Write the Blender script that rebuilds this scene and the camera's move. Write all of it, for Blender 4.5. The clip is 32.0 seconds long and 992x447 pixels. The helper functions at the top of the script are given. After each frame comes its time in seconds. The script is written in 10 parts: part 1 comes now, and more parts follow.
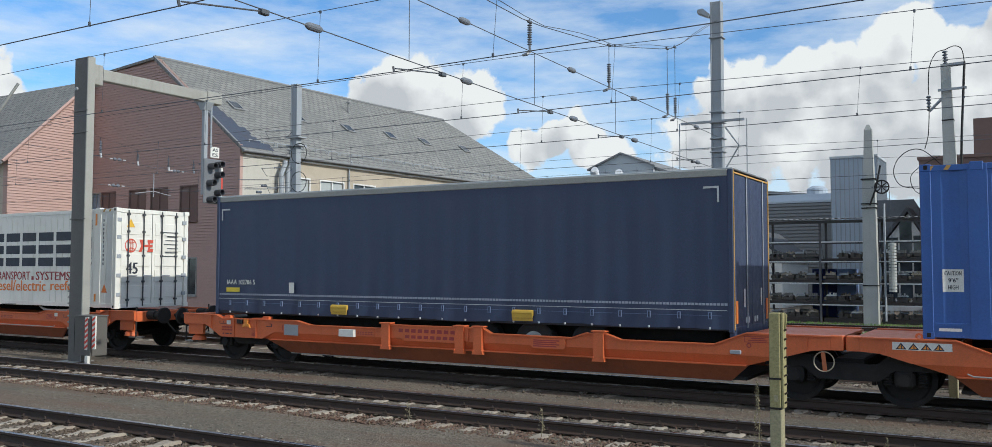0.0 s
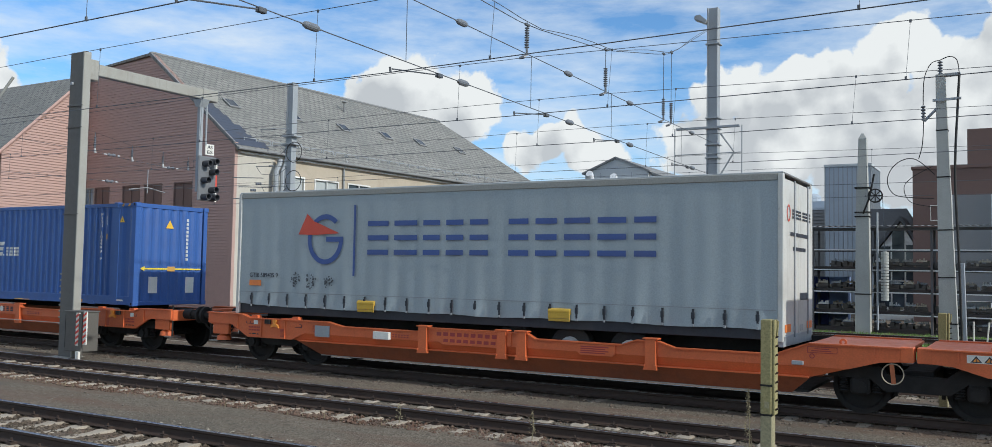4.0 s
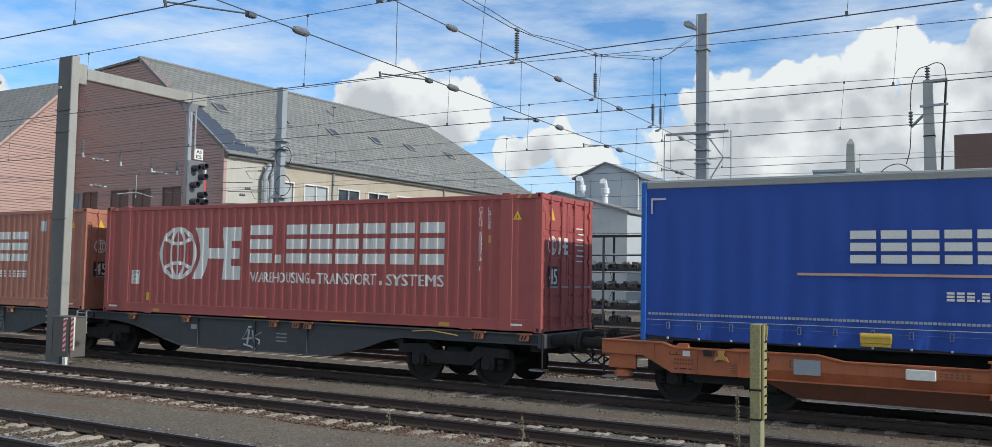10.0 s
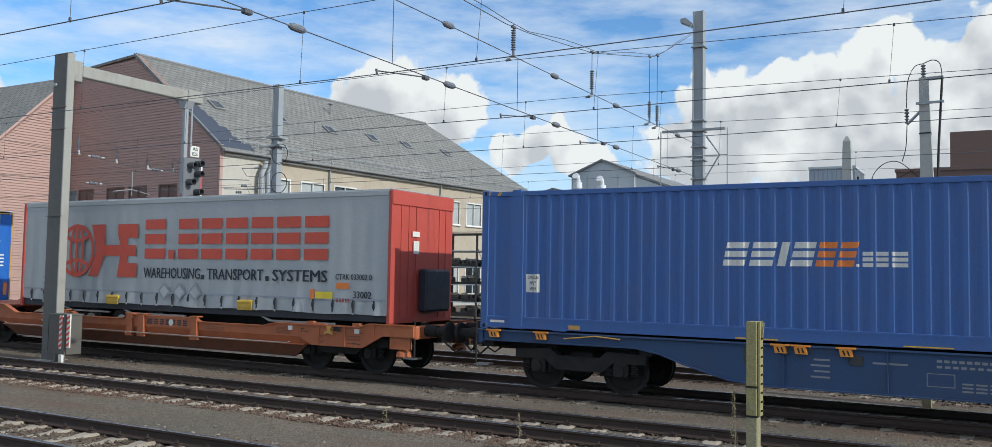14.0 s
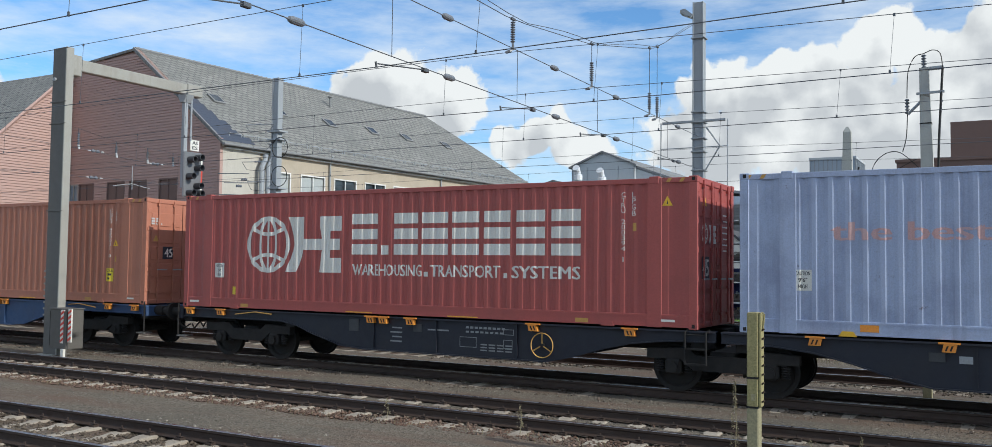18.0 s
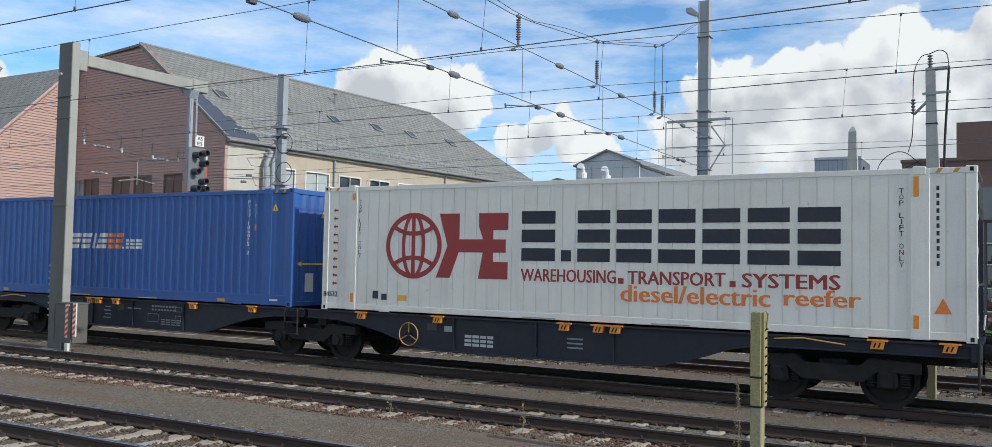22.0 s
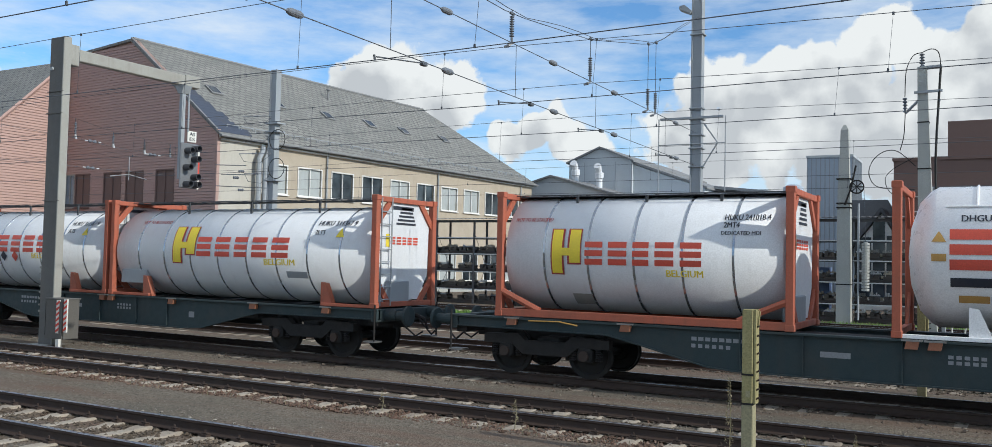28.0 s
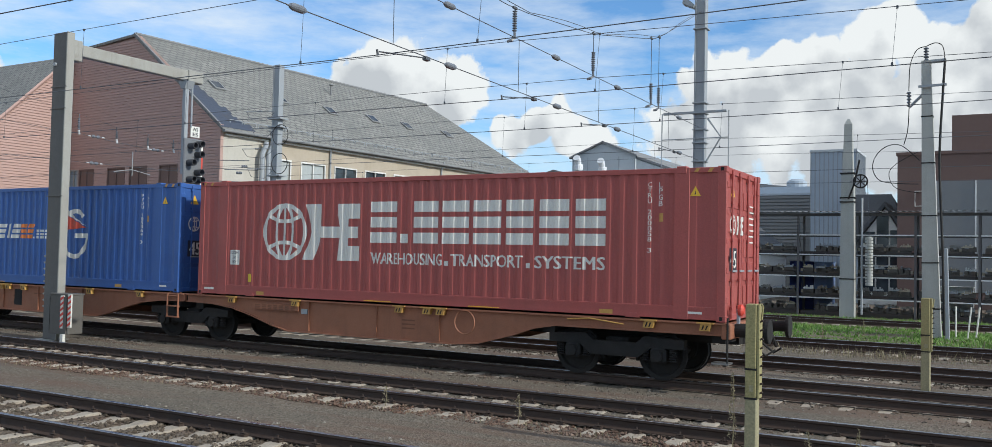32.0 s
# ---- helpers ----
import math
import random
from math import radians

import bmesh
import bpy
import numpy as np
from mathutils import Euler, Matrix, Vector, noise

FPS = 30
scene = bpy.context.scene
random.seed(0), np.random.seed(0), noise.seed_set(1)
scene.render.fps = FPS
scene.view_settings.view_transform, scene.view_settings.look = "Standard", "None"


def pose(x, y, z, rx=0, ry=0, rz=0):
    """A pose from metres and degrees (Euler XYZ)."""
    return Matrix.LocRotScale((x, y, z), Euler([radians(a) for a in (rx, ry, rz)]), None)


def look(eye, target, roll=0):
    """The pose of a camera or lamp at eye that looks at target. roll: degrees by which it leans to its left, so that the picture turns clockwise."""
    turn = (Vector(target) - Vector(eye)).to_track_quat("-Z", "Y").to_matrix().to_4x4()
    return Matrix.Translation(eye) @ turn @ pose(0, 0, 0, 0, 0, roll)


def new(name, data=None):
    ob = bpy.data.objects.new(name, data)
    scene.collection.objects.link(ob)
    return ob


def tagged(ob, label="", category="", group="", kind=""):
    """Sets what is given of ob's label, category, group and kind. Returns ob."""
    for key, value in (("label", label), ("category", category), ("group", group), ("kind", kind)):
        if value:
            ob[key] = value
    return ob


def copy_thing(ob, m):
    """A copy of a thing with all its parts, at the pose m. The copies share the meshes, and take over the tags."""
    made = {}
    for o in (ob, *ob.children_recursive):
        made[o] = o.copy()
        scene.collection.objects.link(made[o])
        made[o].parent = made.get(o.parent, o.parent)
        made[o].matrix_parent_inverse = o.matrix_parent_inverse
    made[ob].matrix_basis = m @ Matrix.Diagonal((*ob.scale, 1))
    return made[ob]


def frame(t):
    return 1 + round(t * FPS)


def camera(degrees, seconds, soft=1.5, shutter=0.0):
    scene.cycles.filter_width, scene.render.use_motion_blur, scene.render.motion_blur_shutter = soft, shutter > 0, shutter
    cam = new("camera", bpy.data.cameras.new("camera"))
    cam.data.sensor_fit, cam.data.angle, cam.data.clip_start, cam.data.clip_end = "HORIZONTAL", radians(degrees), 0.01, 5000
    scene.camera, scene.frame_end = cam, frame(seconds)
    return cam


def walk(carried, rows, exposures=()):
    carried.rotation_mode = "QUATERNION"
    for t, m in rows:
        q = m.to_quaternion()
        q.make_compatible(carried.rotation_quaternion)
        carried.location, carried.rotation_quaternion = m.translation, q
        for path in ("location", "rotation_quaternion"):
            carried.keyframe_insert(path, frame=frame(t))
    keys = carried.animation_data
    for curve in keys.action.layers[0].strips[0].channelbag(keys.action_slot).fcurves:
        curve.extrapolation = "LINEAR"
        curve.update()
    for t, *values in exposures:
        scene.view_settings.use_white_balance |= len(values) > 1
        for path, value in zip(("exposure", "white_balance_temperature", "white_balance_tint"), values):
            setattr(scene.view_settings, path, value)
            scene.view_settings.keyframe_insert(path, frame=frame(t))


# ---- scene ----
# the camera stands beside the outer track and is held by hand
EYE = Vector((0.0, 0.0, 2.318))
cam = camera(57.63, 32.0, soft=0.62)
AIM = [
    (0, 30.84, 2.95, 0.09), (0.5, 30.82, 2.95, 0.43), (1, 30.76, 2.97, 0.64), (1.5, 30.64, 2.99, 0.82), (2, 30.52, 3.01, 0.92),
    (2.5, 30.40, 2.98, 1.00), (3, 30.40, 3.04, 1.00), (3.5, 30.43, 3.09, 1.00), (5.5, 30.48, 3.05, 1.29), (6, 30.35, 3.12, 1.41),
    (6.5, 30.17, 3.23, 1.48), (7, 30.06, 3.34, 1.52), (7.5, 29.88, 3.43, 1.56), (8, 29.81, 3.49, 1.56), (8.5, 29.74, 3.53, 1.58),
    (9, 29.70, 3.49, 1.51), (9.5, 29.77, 3.45, 1.30), (10, 29.83, 3.42, 1.03), (10.5, 29.85, 3.36, 0.93), (11, 29.85, 3.46, 0.88),
    (11.5, 29.76, 3.36, 0.90), (12, 29.74, 3.29, 0.93), (12.5, 29.72, 3.29, 0.97), (13, 29.66, 3.32, 1.00), (13.5, 29.63, 3.24, 0.98),
    (14, 29.61, 3.25, 1.00), (14.5, 29.60, 3.27, 1.04), (16.5, 29.68, 3.19, 0.65), (17, 29.65, 3.10, 0.67), (17.5, 29.66, 2.95, 0.65),
    (18, 29.63, 2.77, 0.71), (18.5, 29.64, 2.63, 0.69), (19, 29.67, 2.59, 0.71), (19.5, 29.71, 2.59, 0.75), (20, 29.77, 2.56, 0.82),
    (20.5, 29.86, 2.59, 0.89), (21, 29.91, 2.65, 1.02), (21.5, 29.91, 2.60, 1.15), (22, 29.89, 2.61, 1.12), (22.5, 29.83, 2.59, 1.15),
    (23, 29.75, 2.51, 1.18), (23.5, 29.69, 2.45, 1.16), (24, 29.70, 2.38, 1.11), (24.5, 29.67, 2.34, 1.19), (25, 29.62, 2.30, 1.22),
    (25.5, 29.59, 2.32, 1.24), (27.5, 29.44, 2.39, 1.26), (28, 29.43, 2.42, 1.29), (28.5, 29.51, 2.43, 1.21), (29, 29.59, 2.48, 1.17),
    (29.5, 29.65, 2.34, 1.16), (30, 29.70, 2.27, 1.16), (30.5, 29.74, 2.16, 1.19), (31, 29.71, 2.12, 1.22), (31.5, 29.65, 2.09, 1.26),
    (32, 29.62, 2.09, 1.23),
]
TRAVEL = [
    (0, 0.00), (1, -8.22), (2, -16.51), (3, -24.91), (5, -42.04), (6, -50.70), (7, -59.54), (8, -68.52), (9, -77.57), (10, -86.75),
    (11, -96.02), (12, -105.37), (13, -114.85), (14, -124.39), (16, -143.72), (17, -153.47), (18, -163.27), (19, -173.11), (20, -182.99), (21, -192.95),
    (22, -203.02), (23, -213.15), (24, -223.34), (25, -233.59), (27, -254.23), (28, -264.60), (29, -275.01), (30, -285.47), (31, -295.92), (32, -306.31),
]


def aim(yaw, pitch, roll):
    a, b = radians(yaw), radians(pitch)
    return look(EYE, EYE + Vector((-math.sin(a) * math.cos(b), math.cos(a) * math.cos(b), math.sin(b))), roll)


walk(cam, [(t, aim(*v)) for t, *v in AIM], exposures=[(0, 0.09, 6220, 7), (14, 0.12, 6220, 7), (24, 0.16, 6220, 7), (29, 0.10, 6220, 7), (32, 0.14, 6220, 7)])

# ---- sky and sun ----
SUN_EL, SUN_AZ = 27.0, -3.0          # height; turn from +x towards +y
world = bpy.data.worlds.new("sky")
scene.world = world
world.use_nodes = True

HEAPS = [
    (35.6, 10.9, 2.78), (37.3, 11.2, 2.24), (38.8, 10, 2.15), (33.6, 10.9, 2.15), (31.8, 10.7, 1.88), (40.3, 9.1, 1.88), (36.8, 9.6, 2.68), (33.2, 9.6, 2.46),
    (25.9, 8.8, 1.53), (27.3, 8.4, 1.53), (24.9, 7.9, 1.7), (28.7, 7.9, 1.53), (23.6, 7.3, 1.43), (15.6, 11.3, 2.06), (16.7, 10.6, 1.79), (14.1, 10.9, 1.7),
    (11.7, 11.6, 1.97), (12.6, 10.3, 2.24), (10.1, 12.2, 1.61), (8.6, 10.7, 2.5), (6.2, 13.2, 2.33), (5.4, 13.9, 1.61), (7, 11.9, 2.24), (4.3, 11.8, 2.33),
    (2.5, 11.9, 2.33), (1.2, 12.3, 2.06), (17.2, 8.1, 3.29), (13.4, 7.8, 4.39), (9, 7.7, 4.39), (4.9, 7.9, 4.39), (1.6, 8.1, 4.94), (-1, 10.4, 4.03),
    (-1.5, 13.4, 3.58), (63, 8, 5.3), (78, 9, 6.36), (100, 12, 9.54), (-25, 12, 8.48), (-60, 14, 10.6), (-120, 14, 10.6), (150, 16, 12.72), (10.7, 10.0, 2.6),
    (-160, 12, 9.54),
]


def build_sky():
    nt = world.node_tree
    nt.nodes.clear()
    N, K = nt.nodes.new, nt.links.new

    def math_(op, a, b=None, clamp=False):
        n = N("ShaderNodeMath")
        n.operation, n.use_clamp = op, clamp
        for i, v in enumerate((a, b)):
            if v is None:
                continue
            if isinstance(v, (int, float)):
                n.inputs[i].default_value = v
            else:
                K(v, n.inputs[i])
        return n.outputs[0]

    sky = N("ShaderNodeTexSky")
    sky.sky_type, sky.sun_disc = "NISHITA", False
    sky.sun_elevation, sky.sun_rotation = radians(SUN_EL), radians(90 - SUN_AZ)
    sky.altitude, sky.air_density, sky.dust_density, sky.ozone_density = 450, 1.0, 0.4, 3.0
    tc = N("ShaderNodeTexCoord")
    nrm = N("ShaderNodeVectorMath")
    nrm.operation = "NORMALIZE"
    K(tc.outputs["Generated"], nrm.inputs[0])
    way = nrm.outputs[0]

    def tex(scale, detail, rough, vec):
        n = N("ShaderNodeTexNoise")
        n.inputs["Scale"].default_value, n.inputs["Detail"].default_value, n.inputs["Roughness"].default_value = scale, detail, rough
        K(vec, n.inputs["Vector"])
        return n.outputs["Fac"]

    # heaps of cumulus: left turn, height and size in degrees
    heaps = HEAPS
    def heap_field(vec):
        field = None
        for yaw, el, size in heaps:
            a, b = radians(yaw), radians(el)
            d = N("ShaderNodeVectorMath")
            d.operation = "DISTANCE"
            K(vec, d.inputs[0])
            d.inputs[1].default_value = (-math.sin(a) * math.cos(b), math.cos(a) * math.cos(b), math.sin(b))
            v = math_("SUBTRACT", 1.0, math_("DIVIDE", d.outputs["Value"], radians(size)))
            field = v if field is None else math_("MAXIMUM", field, v)
        puffs = tex(20.0, 10.0, 0.58, vec)
        knobs = N("ShaderNodeTexVoronoi")
        knobs.feature, knobs.inputs["Scale"].default_value = "SMOOTH_F1", 44.0
        knobs.inputs["Smoothness"].default_value = 0.35
        K(vec, knobs.inputs["Vector"])
        rough = math_("ADD", math_("MULTIPLY", math_("SUBTRACT", puffs, 0.53), 1.5), math_("MULTIPLY", math_("SUBTRACT", 0.42, knobs.outputs["Distance"]), 0.55))
        return math_("ADD", field, rough)
    edge = heap_field(way)
    cumulus = math_("MULTIPLY", math_("ADD", edge, 0.02), 8.0, True)
    # the same heaps seen a step towards the sun: what lies open to it is bright
    step = N("ShaderNodeVectorMath")
    step.operation = "ADD"
    K(way, step.inputs[0])
    step.inputs[1].default_value = (0.020, 0.008, 0.026)
    behind = heap_field(step.outputs[0])
    # broken cloud higher up, above the picture
    sep = N("ShaderNodeSeparateXYZ")
    K(way, sep.inputs[0])
    broken = math_("MULTIPLY", math_("SUBTRACT", tex(2.4, 6.0, 0.55, way), 0.44), 5.0, True)
    lofty = math_("MULTIPLY", math_("SUBTRACT", sep.outputs["Z"], 0.34), 5.0, True)
    cumulus = math_("MAXIMUM", cumulus, math_("MULTIPLY", broken, lofty))
    # thin streaked veil over the blue
    flat = N("ShaderNodeMapping")
    flat.inputs["Scale"].default_value = (2.2, 2.2, 9.0)
    K(way, flat.inputs["Vector"])
    veil = tex(2.6, 8.0, 0.62, flat.outputs[0])
    veil = math_("MULTIPLY", math_("SUBTRACT", veil, 0.37), 2.7, True)
    haze = math_("SUBTRACT", 1.0, math_("MULTIPLY", sep.outputs["Z"], 5.5), True)
    shade = tex(13.0, 9.0, 0.62, way)
    bright = N("ShaderNodeMix")
    bright.data_type = "RGBA"
    lobes = N("ShaderNodeTexVoronoi")
    lobes.feature, lobes.inputs["Scale"].default_value = "SMOOTH_F1", 19.0
    lobes.inputs["Smoothness"].default_value = 0.15
    K(step.outputs[0], lobes.inputs["Vector"])
    dim = math_("ADD", math_("MULTIPLY", behind, 1.2), math_("MULTIPLY", math_("SUBTRACT", shade, 0.50), 2.0))
    dim = math_("ADD", dim, math_("MULTIPLY", math_("SUBTRACT", lobes.outputs["Distance"], 0.46), 1.4))
    K(math_("MULTIPLY", dim, 1.0, True), bright.inputs["Factor"])
    bright.inputs["A"].default_value = (9.0, 9.0, 8.85, 1)
    bright.inputs["B"].default_value = (5.8, 5.95, 6.15, 1)

    def mix(fac, a, b):
        m = N("ShaderNodeMix")
        m.data_type = "RGBA"
        K(fac, m.inputs["Factor"])
        K(a, m.inputs["A"])
        if isinstance(b, tuple):
            m.inputs["B"].default_value = b
        else:
            K(b, m.inputs["B"])
        return m.outputs["Result"]

    deep = N("ShaderNodeMix")
    deep.data_type, deep.blend_type = "RGBA", "MULTIPLY"
    deep.inputs["Factor"].default_value = 1.0
    K(sky.outputs[0], deep.inputs["A"])
    deep.inputs["B"].default_value = (1.12, 1.45, 1.68, 1)
    c = mix(math_("MULTIPLY", haze, 0.5), deep.outputs["Result"], (7.6, 8.6, 9.4, 1))
    c = mix(math_("MULTIPLY", veil, 0.84), c, (8.4, 8.9, 9.4, 1))
    c = mix(cumulus, c, bright.outputs["Result"])
    bg = N("ShaderNodeBackground")
    bg.inputs["Strength"].default_value = 0.09
    K(c, bg.inputs["Color"])
    out = N("ShaderNodeOutputWorld")
    K(bg.outputs[0], out.inputs["Surface"])


build_sky()
sun = new("sun", bpy.data.lights.new("sun", "SUN"))
sun.data.energy, sun.data.angle, sun.data.color = 3.0, radians(0.55), (1.0, 0.94, 0.84)
_a, _e = radians(SUN_AZ), radians(SUN_EL)
sun.matrix_world = look((math.cos(_e) * math.cos(_a) * 50, math.cos(_e) * math.sin(_a) * 50, math.sin(_e) * 50), (0, 0, 0))


# ---- materials ----
def material(name):
    m = bpy.data.materials.new(name)
    m.use_nodes = True
    nt = m.node_tree
    return m, nt, nt.nodes["Principled BSDF"]


def noise_node(nt, scale, detail=5.0, rough=0.55, stretch=None, rand=False):
    tc = nt.nodes.new("ShaderNodeTexCoord")
    vec = tc.outputs["Object"]
    if stretch:
        mp = nt.nodes.new("ShaderNodeMapping")
        mp.inputs["Scale"].default_value = stretch
        nt.links.new(vec, mp.inputs["Vector"])
        vec = mp.outputs[0]
    n = nt.nodes.new("ShaderNodeTexNoise")
    if rand:
        n.noise_dimensions = "4D"
        oi = nt.nodes.new("ShaderNodeObjectInfo")
        mu = nt.nodes.new("ShaderNodeMath")
        mu.operation = "MULTIPLY"
        mu.inputs[1].default_value = 60.0
        nt.links.new(oi.outputs["Random"], mu.inputs[0])
        nt.links.new(mu.outputs[0], n.inputs["W"])
    n.inputs["Scale"].default_value, n.inputs["Detail"].default_value, n.inputs["Roughness"].default_value = scale, detail, rough
    nt.links.new(vec, n.inputs["Vector"])
    return n.outputs["Fac"]


def ramp(nt, fac, lo, hi, a=0.0, b=1.0):
    r = nt.nodes.new("ShaderNodeMapRange")
    r.inputs["From Min"].default_value, r.inputs["From Max"].default_value = lo, hi
    r.inputs["To Min"].default_value, r.inputs["To Max"].default_value = a, b
    nt.links.new(fac, r.inputs["Value"])
    return r.outputs[0]


def mixed(nt, fac, a, b):
    m = nt.nodes.new("ShaderNodeMix")
    m.data_type = "RGBA"
    for key, v in (("Factor", fac), ("A", a), ("B", b)):
        if isinstance(v, (tuple, list)):
            m.inputs[key].default_value = (*v[:3], 1)
        elif isinstance(v, (int, float)):
            m.inputs[key].default_value = v
        else:
            nt.links.new(v, m.inputs[key])
    return m.outputs["Result"]


def bumped(nt, bsdf, height, strength, dist=0.01):
    b = nt.nodes.new("ShaderNodeBump")
    b.inputs["Strength"].default_value, b.inputs["Distance"].default_value = strength, dist
    nt.links.new(height, b.inputs["Height"])
    nt.links.new(b.outputs[0], bsdf.inputs["Normal"])


def paint(name, col, rough=0.45, metal=0.0, dirt=(0.10, 0.085, 0.07), amount=0.35, streak=0.3, grain=0.12, bump=0.15, rand=False, spec=0.4, flecks=0.0):
    """Painted or plain surface: broad stains, runs down the face and a fine grain."""
    m, nt, b = material(name)
    fine = ramp(nt, noise_node(nt, 38, 6, 0.65, rand=rand), 0.3, 0.7, 1 - grain, 1 + grain)
    base = nt.nodes.new("ShaderNodeVectorMath")
    base.operation = "SCALE"
    base.inputs[0].default_value = col
    nt.links.new(fine, base.inputs["Scale"])
    big = ramp(nt, noise_node(nt, 0.9, 7, 0.62, rand=rand), 0.48, 0.78, 0.0, amount)
    c = mixed(nt, big, base.outputs[0], dirt)
    if streak:
        run = ramp(nt, noise_node(nt, 1.0, 5, 0.6, (5.0, 5.0, 0.35), rand=rand), 0.52, 0.8, 0.0, streak)
        c = mixed(nt, run, c, tuple(0.55 * x + 0.3 * y for x, y in zip(dirt, col)))
    if flecks:
        worn = ramp(nt, noise_node(nt, 3.2, 9, 0.72, rand=rand), 0.63, 0.70, 0.0, flecks)
        c = mixed(nt, worn, c, (0.11, 0.055, 0.038))
    nt.links.new(c, b.inputs["Base Color"])
    r = ramp(nt, noise_node(nt, 6, 4, 0.6, rand=rand), 0.3, 0.7, rough - 0.08, min(1, rough + 0.12))
    nt.links.new(r, b.inputs["Roughness"])
    b.inputs["Metallic"].default_value = metal
    b.inputs["Specular IOR Level"].default_value = spec
    if bump:
        bumped(nt, b, noise_node(nt, 3.0, 5, 0.6, rand=rand), bump, 0.02)
    return m


